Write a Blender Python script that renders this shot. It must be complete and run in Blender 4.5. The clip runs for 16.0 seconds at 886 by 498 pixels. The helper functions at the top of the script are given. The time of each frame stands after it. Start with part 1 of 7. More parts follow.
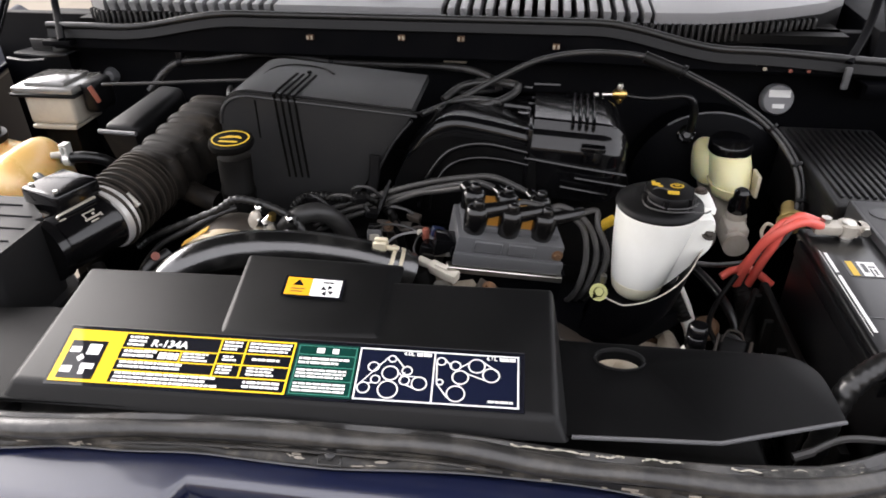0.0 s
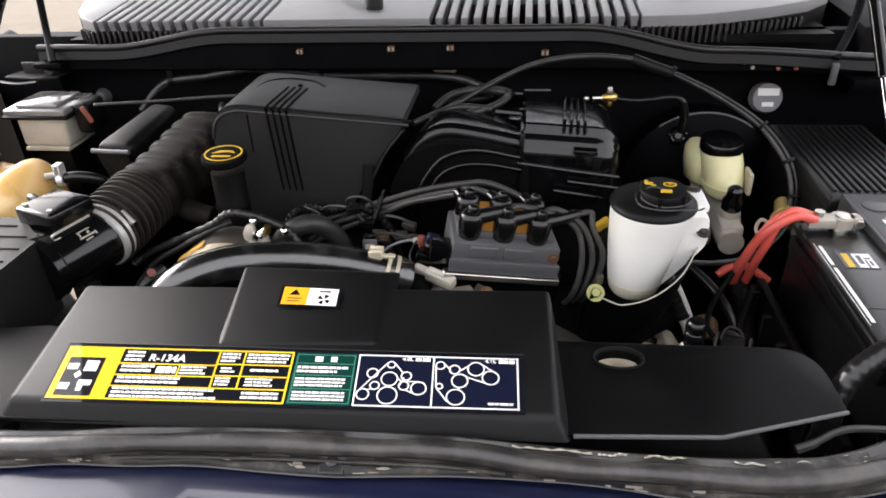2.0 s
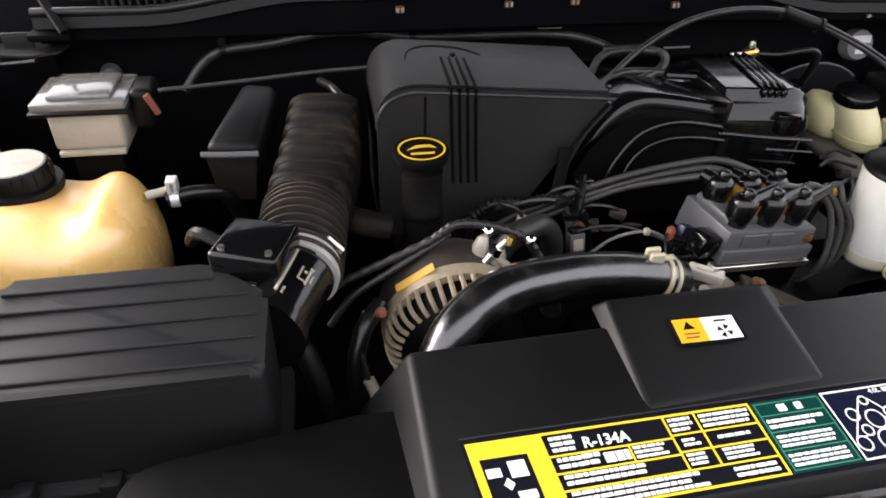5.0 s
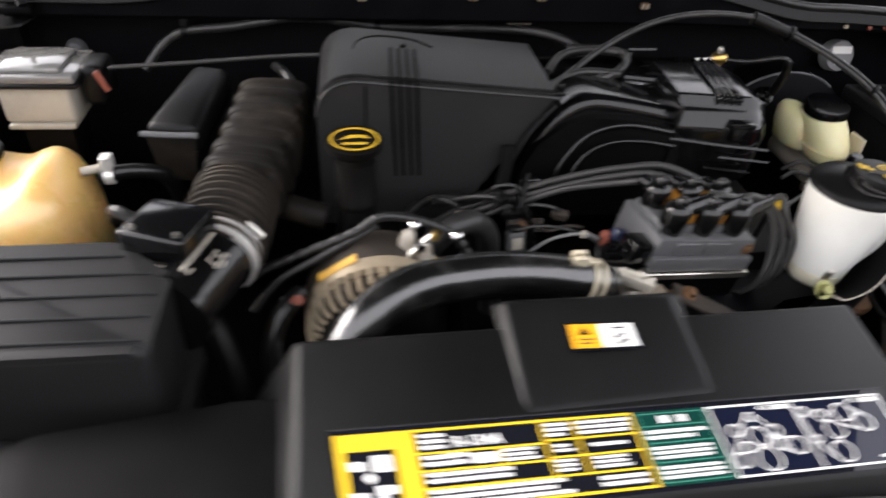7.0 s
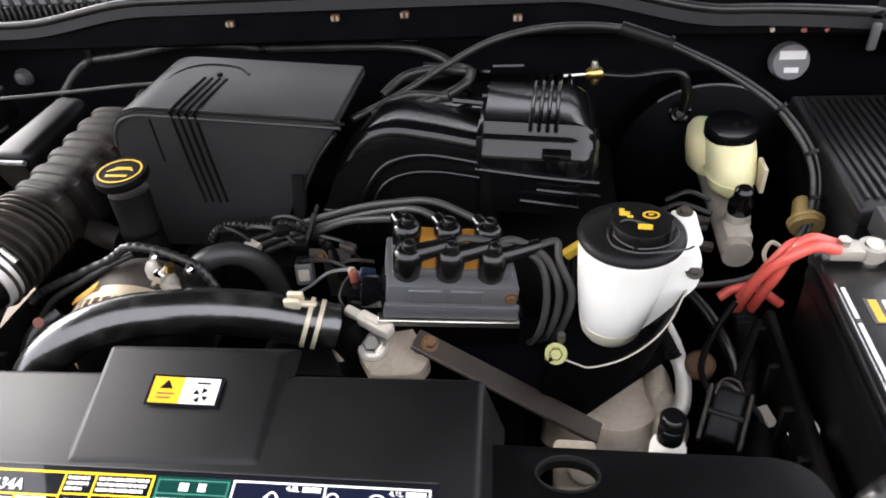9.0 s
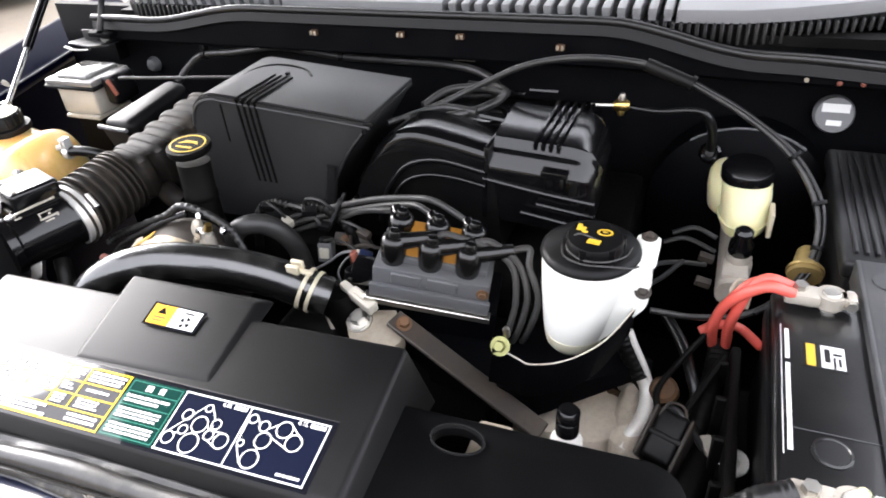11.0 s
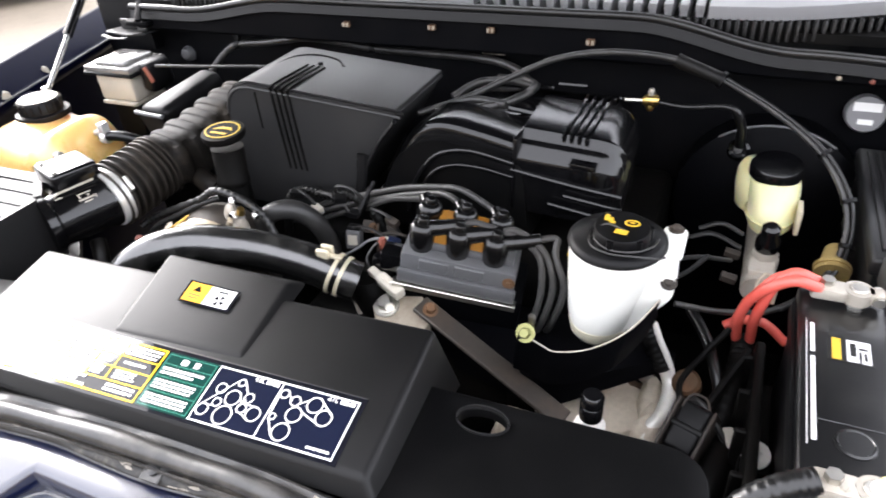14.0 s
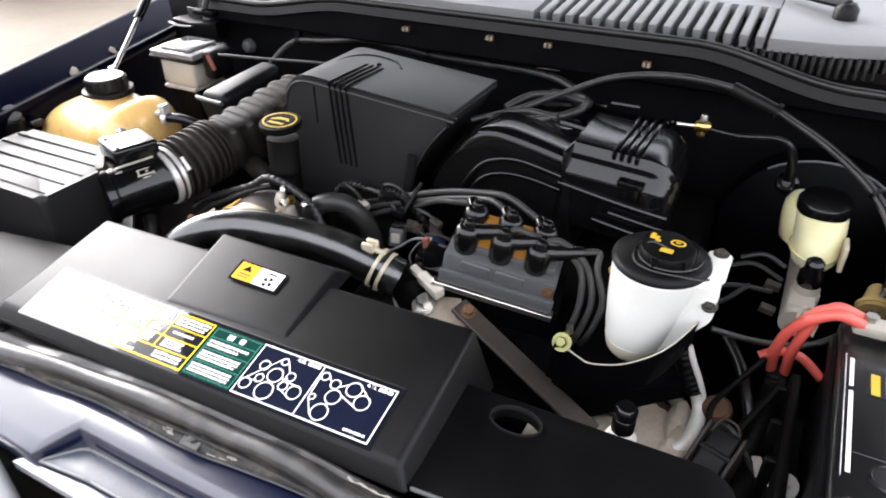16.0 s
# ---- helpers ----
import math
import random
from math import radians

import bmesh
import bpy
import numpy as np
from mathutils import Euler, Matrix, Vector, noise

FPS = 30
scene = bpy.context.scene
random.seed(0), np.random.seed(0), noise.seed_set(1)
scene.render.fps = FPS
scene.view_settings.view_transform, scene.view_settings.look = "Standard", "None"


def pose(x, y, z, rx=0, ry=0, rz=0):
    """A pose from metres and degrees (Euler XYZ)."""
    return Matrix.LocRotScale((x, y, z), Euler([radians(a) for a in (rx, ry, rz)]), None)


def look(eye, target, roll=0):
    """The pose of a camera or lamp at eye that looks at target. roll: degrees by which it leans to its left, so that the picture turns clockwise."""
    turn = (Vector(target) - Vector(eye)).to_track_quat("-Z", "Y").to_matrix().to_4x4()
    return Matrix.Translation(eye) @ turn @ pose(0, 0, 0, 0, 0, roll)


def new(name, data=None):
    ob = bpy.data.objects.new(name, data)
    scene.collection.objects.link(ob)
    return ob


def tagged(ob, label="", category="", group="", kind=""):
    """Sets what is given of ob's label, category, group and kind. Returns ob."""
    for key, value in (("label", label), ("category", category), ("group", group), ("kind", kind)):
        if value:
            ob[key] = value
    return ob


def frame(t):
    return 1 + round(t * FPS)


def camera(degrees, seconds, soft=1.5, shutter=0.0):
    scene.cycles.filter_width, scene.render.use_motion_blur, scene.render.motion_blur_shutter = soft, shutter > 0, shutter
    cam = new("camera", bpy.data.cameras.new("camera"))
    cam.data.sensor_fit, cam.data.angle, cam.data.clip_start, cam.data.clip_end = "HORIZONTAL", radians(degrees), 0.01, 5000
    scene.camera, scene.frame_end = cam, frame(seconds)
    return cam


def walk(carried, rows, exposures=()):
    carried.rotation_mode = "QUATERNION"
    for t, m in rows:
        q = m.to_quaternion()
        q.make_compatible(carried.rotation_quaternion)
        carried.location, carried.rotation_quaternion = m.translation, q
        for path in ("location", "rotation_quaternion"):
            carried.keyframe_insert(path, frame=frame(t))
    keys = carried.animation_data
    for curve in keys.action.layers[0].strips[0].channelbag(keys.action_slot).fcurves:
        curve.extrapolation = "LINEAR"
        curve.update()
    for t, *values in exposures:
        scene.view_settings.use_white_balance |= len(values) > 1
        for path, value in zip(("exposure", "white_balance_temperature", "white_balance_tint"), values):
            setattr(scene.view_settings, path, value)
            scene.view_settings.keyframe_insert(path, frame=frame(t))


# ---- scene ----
cam = camera(65.9, 16.0, soft=1.75, shutter=0.5)
PATH = [
    (0, (0.1, 0.059, 1.617), (-0.131, 1.744, 0.565), -0.5),
    (0.5, (0.1, 0.063, 1.612), (-0.107, 1.746, 0.551), -0.3),
    (1, (0.099, 0.07, 1.607), (-0.092, 1.748, 0.535), -0.1),
    (1.5, (0.101, 0.075, 1.605), (-0.046, 1.766, 0.548), 0.5),
    (2, (0.103, 0.054, 1.609), (-0.123, 1.76, 0.591), -2.3),
    (2.5, (0.106, 0.067, 1.61), (-0.075, 1.765, 0.57), -2.4),
    (3, (0.012, 0.102, 1.605), (-0.223, 1.754, 0.502), -2.9),
    (3.5, (-0.165, 0.167, 1.61), (-0.189, 1.85, 0.53), -1.5),
    (4, (-0.297, 0.212, 1.609), (-0.205, 1.862, 0.483), 1.0),
    (4.5, (-0.375, 0.226, 1.613), (-0.276, 1.855, 0.456), -0.2),
    (4.7, (-0.438, 0.233, 1.603), (-0.18, 1.842, 0.443), 0.2),
    (6.8, (-0.452, 0.244, 1.602), (-0.077, 1.79, 0.389), 4.3),
    (7, (-0.337, 0.225, 1.607), (-0.089, 1.813, 0.418), 3.7),
    (7.3, (-0.159, 0.189, 1.599), (-0.064, 1.823, 0.449), -0.4),
    (7.5, (-0.084, 0.197, 1.606), (0.010, 1.808, 0.426), -1.4),
    (7.6, (-0.051, 0.21, 1.594), (0.068, 1.81, 0.401), -1.4),
    (8, (0.037, 0.284, 1.606), (0.199, 1.824, 0.339), 4.7),
    (8.1, (0.041, 0.299, 1.6), (0.121, 1.854, 0.345), 2.8),
    (8.2, (0.053, 0.306, 1.609), (0.067, 1.863, 0.355), 0.8),
    (10.3, (0.344, 0.24, 1.638), (-0.28, 1.763, 0.502), -3.1),
    (10.5, (0.349, 0.24, 1.637), (-0.315, 1.738, 0.489), -3.4),
    (11, (0.376, 0.237, 1.639), (-0.295, 1.752, 0.518), -4.9),
    (11.5, (0.387, 0.232, 1.638), (-0.267, 1.765, 0.533), -5.1),
    (12, (0.382, 0.23, 1.637), (-0.271, 1.761, 0.529), -4.6),
    (12.5, (0.381, 0.234, 1.635), (-0.246, 1.762, 0.506), -4.7),
    (13, (0.377, 0.235, 1.634), (-0.248, 1.751, 0.489), -4.5),
    (13.5, (0.38, 0.229, 1.636), (-0.268, 1.744, 0.501), -4.8),
    (14, (0.374, 0.216, 1.636), (-0.35, 1.706, 0.516), -4.6),
    (14.5, (0.359, 0.205, 1.636), (-0.464, 1.649, 0.525), -4.6),
    (15, (0.352, 0.194, 1.645), (-0.522, 1.639, 0.572), -4.4),
    (15.5, (0.353, 0.194, 1.644), (-0.382, 1.708, 0.563), -1.5),
    (16, (0.363, 0.188, 1.634), (-0.438, 1.664, 0.549), -0.8),
]
walk(cam, [(t, look(eye, target, roll)) for t, eye, target, roll in PATH], exposures=[(0.0, 1.6, 6600, 14), (3.0, 1.52, 6600, 14), (4.5, 1.52, 6600, 14), (7.0, 1.62, 6600, 14), (8.0, 1.72, 6550, 14), (10.5, 2.35, 6350, 13), (14.5, 2.4, 6350, 13), (15.5, 2.1, 6350, 13), (16.0, 2.0, 6350, 13)])


# ---- world and light ----
SUN = Vector((-0.82, 0.335, 0.465)).normalized()  # towards the bright side of the overcast sky
world = bpy.data.worlds.new("sky")
scene.world = world
world.use_nodes = True
wn = world.node_tree
sky = wn.nodes.new("ShaderNodeTexSky")
sky.sky_type = "NISHITA"
sky.sun_disc = False
sky.sun_elevation, sky.sun_rotation = math.asin(SUN.z), math.atan2(SUN.x, SUN.y)
sky.air_density, sky.dust_density, sky.ozone_density = 1.0, 3.0, 0.6
wn.nodes["Background"].inputs["Strength"].default_value = 0.15
haze = wn.nodes.new("ShaderNodeHueSaturation")
haze.inputs["Saturation"].default_value = 0.5
wn.links.new(sky.outputs["Color"], haze.inputs["Color"])
cloud = wn.nodes.new("ShaderNodeMix")  # an even cloud layer over the clear sky
cloud.data_type = "RGBA"
cloud.inputs["Factor"].default_value = 0.6
cloud.inputs["B"].default_value = (8.0, 8.0, 8.2, 1)
wn.links.new(haze.outputs["Color"], cloud.inputs["A"])
wn.links.new(cloud.outputs["Result"], wn.nodes["Background"].inputs["Color"])
V3 = Vector((-0.1, 0.8, 1.1))
sun = new("sun", bpy.data.lights.new("sun", "SUN"))
sun.data.energy, sun.data.angle, sun.data.color = 1.2, radians(34), (1.0, 1.0, 0.99)
sun.matrix_world = look(V3 + SUN * 8, V3)


# ---- helpers ----
def V(*a):
    return Vector(a)


BASE = {}


def thing(name, loc, label, category, group="", kind=""):
    ob = new(name)
    ob.empty_display_size = 0.02
    ob.location = loc
    BASE[ob] = Matrix.Translation(-Vector(loc))
    return tagged(ob, label, category, group, kind)


def to_mesh(name, bm, material, smooth=38):
    me = bpy.data.meshes.new(name)
    bmesh.ops.recalc_face_normals(bm, faces=bm.faces)
    for f in bm.faces:
        f.smooth = True
    bm.to_mesh(me)
    bm.free()
    me.set_sharp_from_angle(angle=radians(smooth))
    me.materials.append(material)
    return me


def part(name, bm, material, parent, label="", smooth=38):
    """One mesh, modelled in world space, under a thing or a part."""
    ob = new(name, to_mesh(name, bm, material, smooth))
    ob.parent = parent
    ob.matrix_parent_inverse = BASE.get(parent, Matrix.Identity(4))
    if label:
        ob["label"] = label
    return ob


def solid(name, bm, material, label, category, group="", kind="", smooth=38):
    """A thing that is one mesh."""
    return tagged(new(name, to_mesh(name, bm, material, smooth)), label, category, group, kind)


def join(*bms):
    out = bms[0]
    for b in bms[1:]:
        tmp = bpy.data.meshes.new("tmp")
        b.to_mesh(tmp)
        b.free()
        out.from_mesh(tmp)
        bpy.data.meshes.remove(tmp)
    return out


def moved(bm, m):
    bmesh.ops.transform(bm, matrix=m, verts=bm.verts)
    return bm


def frame_of(origin, u, v):
    """Axes: x along u, y near v, z their cross, at origin."""
    u = Vector(u).normalized()
    w = u.cross(Vector(v)).normalized()
    v = w.cross(u)
    m = Matrix((u, v, w)).transposed().to_4x4()
    m.translation = origin
    return m


def box(x0, x1, y0, y1, z0, z1, bev=0.004, seg=2, taper=0.0):
    """A box with rounded edges; taper shrinks its top."""
    bm = bmesh.new()
    bmesh.ops.create_cube(bm, size=1)
    for v in bm.verts:
        k = 1 - taper if v.co.z > 0 else 1
        v.co = V((x0 + x1) / 2 + v.co.x * k * (x1 - x0), (y0 + y1) / 2 + v.co.y * k * (y1 - y0), (z0 + z1) / 2 + v.co.z * (z1 - z0))
    if bev:
        bmesh.ops.bevel(bm, geom=bm.edges[:], offset=bev, segments=seg, affect="EDGES", profile=0.5)
    return bm


def spline(pts, n):
    """Points along a Catmull-Rom curve through pts."""
    p = [Vector(a) for a in pts]
    if len(p) == 2:
        return [p[0].lerp(p[1], i / n) for i in range(n + 1)]
    p = [p[0] * 2 - p[1]] + p + [p[-1] * 2 - p[-2]]
    spans = len(p) - 3
    out = []
    for i in range(n + 1):
        s = min(i / n * spans, spans - 1e-6)
        k = int(s)
        t = s - k
        a, b, c, d = p[k:k + 4]
        out.append(0.5 * (2 * b + (c - a) * t + (2 * a - 5 * b + 4 * c - d) * t * t + (3 * b - a - 3 * c + d) * t ** 3))
    return out


def tube(pts, r, n=24, segs=12, flat=1.0, caps=True, up=(0, 0, 1)):
    """A round sweep; r is a number or a function of 0..1 along it; flat squeezes it upright."""
    line = spline(pts, n)
    bm = bmesh.new()
    rings = []
    for i, c in enumerate(line):
        d = (line[min(i + 1, n)] - line[max(i - 1, 0)]).normalized()
        u = Vector(up)
        if abs(d.dot(u)) > 0.94:
            u = Vector((0, 1, 0)) if abs(d.y) < 0.9 else Vector((1, 0, 0))
        side = d.cross(u).normalized()
        top = side.cross(d)
        rad = r(i / n) if callable(r) else r
        rings.append([bm.verts.new(c + side * math.cos(a) * rad + top * math.sin(a) * rad * flat) for a in (2 * math.pi * k / segs for k in range(segs))])
    for a, b in zip(rings, rings[1:]):
        # turn b so that it lines up with a, where the side axis swings
        best = min(range(segs), key=lambda s: sum((a[k].co - b[(k + s) % segs].co).length for k in range(0, segs, 3)))
        for k in range(segs):
            bm.faces.new((a[k], a[(k + 1) % segs], b[(k + 1 + best) % segs], b[(k + best) % segs]))
    if caps:
        bm.faces.new(rings[0][::-1])
        bm.faces.new(rings[-1])
    return bm


def lathe(profile, segs=28, at=(0, 0, 0), axis=(0, 0, 1)):
    """Turns (radius, height) pairs about an axis at a place."""
    bm = bmesh.new()
    rings = []
    for r, h in profile:
        rings.append([bm.verts.new((r * math.cos(a), r * math.sin(a), h)) for a in (2 * math.pi * k / segs for k in range(segs))])
    for a, b in zip(rings, rings[1:]):
        for k in range(segs):
            bm.faces.new((a[k], a[(k + 1) % segs], b[(k + 1) % segs], b[k]))
    bm.faces.new(rings[0][::-1])
    bm.faces.new(rings[-1])
    q = Vector((0, 0, 1)).rotation_difference(Vector(axis)).to_matrix().to_4x4()
    return moved(bm, Matrix.Translation(at) @ q)


def loft(rings, segs=24):
    """Skin over (centre, rx, ry) rings, level, from below upwards."""
    bm = bmesh.new()
    rows = []
    for c, rx, ry in rings:
        rows.append([bm.verts.new((c[0] + rx * math.cos(a), c[1] + ry * math.sin(a), c[2])) for a in (2 * math.pi * k / segs for k in range(segs))])
    for a, b in zip(rows, rows[1:]):
        for k in range(segs):
            bm.faces.new((a[k], a[(k + 1) % segs], b[(k + 1) % segs], b[k]))
    bm.faces.new(rows[0][::-1])
    bm.faces.new(rows[-1])
    return bm


def prism(outline, h0, h1, bev=0.0, seg=2, m=None):
    """A polygon in x, y, drawn up from h0 to h1 (numbers or functions of x, y)."""
    bm = bmesh.new()
    lo = [bm.verts.new((x, y, h0(x, y) if callable(h0) else h0)) for x, y in outline]
    hi = [bm.verts.new((x, y, h1(x, y) if callable(h1) else h1)) for x, y in outline]
    n = len(outline)
    bm.faces.new(lo[::-1])
    top = bm.faces.new(hi)
    for k in range(n):
        bm.faces.new((lo[k], lo[(k + 1) % n], hi[(k + 1) % n], hi[k]))
    if bev:
        bmesh.ops.bevel(bm, geom=list(top.edges), offset=bev, segments=seg, affect="EDGES", profile=0.5)
    if m:
        moved(bm, m)
    return bm


def rounded(outline, r, n=5):
    """An outline with its corners rounded; r is a number or one a corner."""
    out = []
    k = len(outline)
    for i, p in enumerate(outline):
        a, b, c = Vector(outline[i - 1]), Vector(p), Vector(outline[(i + 1) % k])
        rr = r[i] if isinstance(r, (list, tuple)) else r
        if rr <= 0:
            out.append(tuple(b))
            continue
        d1, d2 = (a - b), (c - b)
        rr = min(rr, d1.length * 0.49, d2.length * 0.49)
        s, e = b + d1.normalized() * rr, b + d2.normalized() * rr
        for j in range(n + 1):
            t = j / n
            out.append(tuple((1 - t) ** 2 * s + 2 * t * (1 - t) * b + t * t * e))
    return out


def ellipse(cx, cy, rx, ry, n=28):
    return [(cx + rx * math.cos(2 * math.pi * k / n), cy + ry * math.sin(2 * math.pi * k / n)) for k in range(n)]


def plate(outer, holes, top, thick, bev=0.0):
    """A sheet with holes through it; top is a function of x, y."""
    bm = bmesh.new()
    for loop in (outer, *holes):
        vs = [bm.verts.new((x, y, 0)) for x, y in loop]
        for k in range(len(vs)):
            bm.edges.new((vs[k], vs[(k + 1) % len(vs)]))
    bmesh.ops.triangle_fill(bm, use_beauty=True, use_dissolve=False, edges=bm.edges[:], normal=(0, 0, 1))
    ext = bmesh.ops.extrude_face_region(bm, geom=bm.faces[:])
    up = [g for g in ext["geom"] if isinstance(g, bmesh.types.BMVert)]
    ups = set(up)
    for v in bm.verts:
        z = top(v.co.x, v.co.y) if callable(top) else top
        v.co.z = z if v in ups else z - thick
    if bev:
        rim = [e for e in bm.edges if all(v in ups for v in e.verts) and e.calc_face_angle(0) > 1.0]
        bmesh.ops.bevel(bm, geom=rim, offset=bev, segments=2, affect="EDGES", profile=0.5)
    return bm


def sweep(pts, section, n=40, up=(0, 0, 1)):
    """Draws a closed section of (towards the front, upwards) offsets along a curve."""
    line = spline(pts, n)
    bm = bmesh.new()
    rows = []
    for i, c in enumerate(line):
        d = (line[min(i + 1, n)] - line[max(i - 1, 0)]).normalized()
        side = V(0, -1, 0)
        top = side.cross(d).normalized()
        rows.append([bm.verts.new(c + side * a + top * b) for a, b in section])
    k = len(section)
    for a, b in zip(rows, rows[1:]):
        for j in range(k):
            bm.faces.new((a[j], a[(j + 1) % k], b[(j + 1) % k], b[j]))
    bm.faces.new(rows[0][::-1])
    bm.faces.new(rows[-1])
    return bm


def lettering(text, size, m, spread=1.0):
    """Words in the built-in font, as a mesh."""
    cu = bpy.data.curves.new("lettering", "FONT")
    cu.body, cu.size = text, size
    cu.space_character = spread
    cu.offset = size * 0.028
    ob = bpy.data.objects.new("lettering", cu)
    scene.collection.objects.link(ob)
    me = bpy.data.meshes.new_from_object(ob.evaluated_get(bpy.context.evaluated_depsgraph_get()))
    bm = bmesh.new()
    bm.from_mesh(me)
    bpy.data.objects.remove(ob)
    bpy.data.curves.remove(cu)
    return moved(bm, m)


def strip(pts, width, lift, normal):
    """A flat line of a given width along pts, lying on a plane: for printed lines."""
    bm = bmesh.new()
    nrm = Vector(normal).normalized()
    p = [Vector(a) + nrm * lift for a in pts]
    n = len(p)
    rows = []
    for i in range(n):
        d = (p[min(i + 1, n - 1)] - p[max(i - 1, 0)]).normalized()
        s = d.cross(nrm).normalized() * width / 2
        rows.append((bm.verts.new(p[i] - s), bm.verts.new(p[i] + s)))
    for a, b in zip(rows, rows[1:]):
        bm.faces.new((a[0], a[1], b[1], b[0]))
    return bm


def ringband(centre, axis, r, width, thick, segs=28):
    """A hose clamp's band."""
    return lathe([(r, -width / 2), (r + thick, -width / 2), (r + thick, width / 2), (r, width / 2), (r, -width / 2)][:4], segs, centre, axis)


def hexbolt(at, axis=(0, 0, 1), r=0.007, h=0.006, washer=0.011):
    b = lathe([(washer, 0), (washer, 0.0018), (r * 1.02, 0.002)], 18, at, axis)
    return join(b, lathe([(r, 0.002), (r, h * 0.8), (r * 0.8, h)], 6, at, axis))


# ---- materials ----
def mat(name, colour, rough=0.5, metal=0.0, grain=220.0, vary=0.18, bump=0.12, dust=None, dust_amount=0.25, dust_scale=9.0, coat=0.0,
        coat_rough=0.08, spec=0.5, sheen=0.0, trans=0.0, sss=0.0):
    """A surface with fine grain, blotches at hand size, and dust or stains in patches."""
    m = bpy.data.materials.new(name)
    m.use_nodes = True
    n, l = m.node_tree.nodes, m.node_tree.links
    b = n["Principled BSDF"]
    geo = n.new("ShaderNodeNewGeometry")
    fine, wide = n.new("ShaderNodeTexNoise"), n.new("ShaderNodeTexNoise")
    fine.inputs["Scale"].default_value, fine.inputs["Detail"].default_value = grain, 4
    wide.inputs["Scale"].default_value, wide.inputs["Detail"].default_value, wide.inputs["Roughness"].default_value = dust_scale, 8, 0.65
    for t in (fine, wide):
        l.new(geo.outputs["Position"], t.inputs["Vector"])
    c = Vector(colour)
    mix = n.new("ShaderNodeMix")
    mix.data_type = "RGBA"
    mix.inputs["A"].default_value = (*(c * (1 - vary)), 1)
    mix.inputs["B"].default_value = (*[min(1, k) for k in c * (1 + vary)], 1)
    both = n.new("ShaderNodeMath")
    both.operation = "MULTIPLY_ADD"
    l.new(fine.outputs["Fac"], both.inputs[0])
    both.inputs[1].default_value = 0.5
    half = n.new("ShaderNodeMath")
    half.operation = "MULTIPLY"
    half.inputs[1].default_value = 0.5
    l.new(wide.outputs["Fac"], half.inputs[0])
    l.new(half.outputs[0], both.inputs[2])
    l.new(both.outputs[0], mix.inputs["Factor"])
    out = mix.outputs["Result"]
    if dust:
        ramp = n.new("ShaderNodeMapRange")
        ramp.inputs["From Min"].default_value, ramp.inputs["From Max"].default_value = 0.48, 0.75
        ramp.inputs["To Max"].default_value = dust_amount
        l.new(wide.outputs["Fac"], ramp.inputs["Value"])
        d = n.new("ShaderNodeMix")
        d.data_type = "RGBA"
        l.new(ramp.outputs["Result"], d.inputs["Factor"])
        l.new(out, d.inputs["A"])
        d.inputs["B"].default_value = (*dust, 1)
        out = d.outputs["Result"]
    l.new(out, b.inputs["Base Color"])
    rr = n.new("ShaderNodeMapRange")
    rr.inputs["To Min"].default_value, rr.inputs["To Max"].default_value = max(0.02, rough * 0.78), min(1, rough * 1.22)
    l.new(wide.outputs["Fac"], rr.inputs["Value"])
    l.new(rr.outputs["Result"], b.inputs["Roughness"])
    if bump:
        bp = n.new("ShaderNodeBump")
        bp.inputs["Strength"].default_value, bp.inputs["Distance"].default_value = bump, 0.002
        l.new(both.outputs[0], bp.inputs["Height"])
        l.new(bp.outputs["Normal"], b.inputs["Normal"])
    b.inputs["Metallic"].default_value = metal
    b.inputs["Specular IOR Level"].default_value = spec
    b.inputs["Coat Weight"].default_value, b.inputs["Coat Roughness"].default_value = coat, coat_rough
    b.inputs["Transmission Weight"].default_value = trans
    if sss:
        b.inputs["Subsurface Weight"].default_value = sss
        b.inputs["Subsurface Radius"].default_value = (0.02, 0.012, 0.006)
        b.inputs["Subsurface Scale"].default_value = 0.5
    return m


DUST = (0.05, 0.043, 0.034)
M_COVER = mat("black_grained_plastic", (0.0018, 0.0018, 0.002), 0.46, grain=900, vary=0.15, bump=0.10, dust=(0.03, 0.028, 0.026), dust_amount=0.08, spec=0.26)
# Same plastic as M_COVER; the wing's dark reflection is put into its sheen.
M_WING = mat("black_grained_plastic_dim", (0.0016, 0.0016, 0.0018), 0.46, grain=900, vary=0.15, bump=0.10, dust=(0.03, 0.028, 0.026), dust_amount=0.06, spec=0.1)
M_BOX = mat("black_satin_plastic", (0.0032, 0.0032, 0.0036), 0.4, grain=600, vary=0.2, bump=0.06, dust=(0.03, 0.027, 0.024), dust_amount=0.15, spec=0.16)
M_GLOSS = mat("black_gloss_plastic", (0.0028, 0.0028, 0.0032), 0.13, grain=300, vary=0.2, bump=0.03, dust=DUST, dust_amount=0.05, spec=0.45)
# Darker, duller copy of M_GLOSS for the wall behind the runners.
M_GLOSSWALL = mat("black_dull_plastic", (0.0020, 0.0020, 0.0022), 0.45, grain=300, vary=0.3, bump=0.05, dust=DUST, dust_amount=0.06, spec=0.12)
M_BOOT = mat("boot_rubber", (0.0028, 0.0028, 0.003), 0.2, grain=300, vary=0.25, bump=0.06, dust=DUST, dust_amount=0.08, spec=0.5)
M_RUBBER = mat("black_rubber", (0.0035, 0.0035, 0.0035), 0.42, grain=400, vary=0.25, bump=0.1, dust=DUST, dust_amount=0.15, spec=0.2)
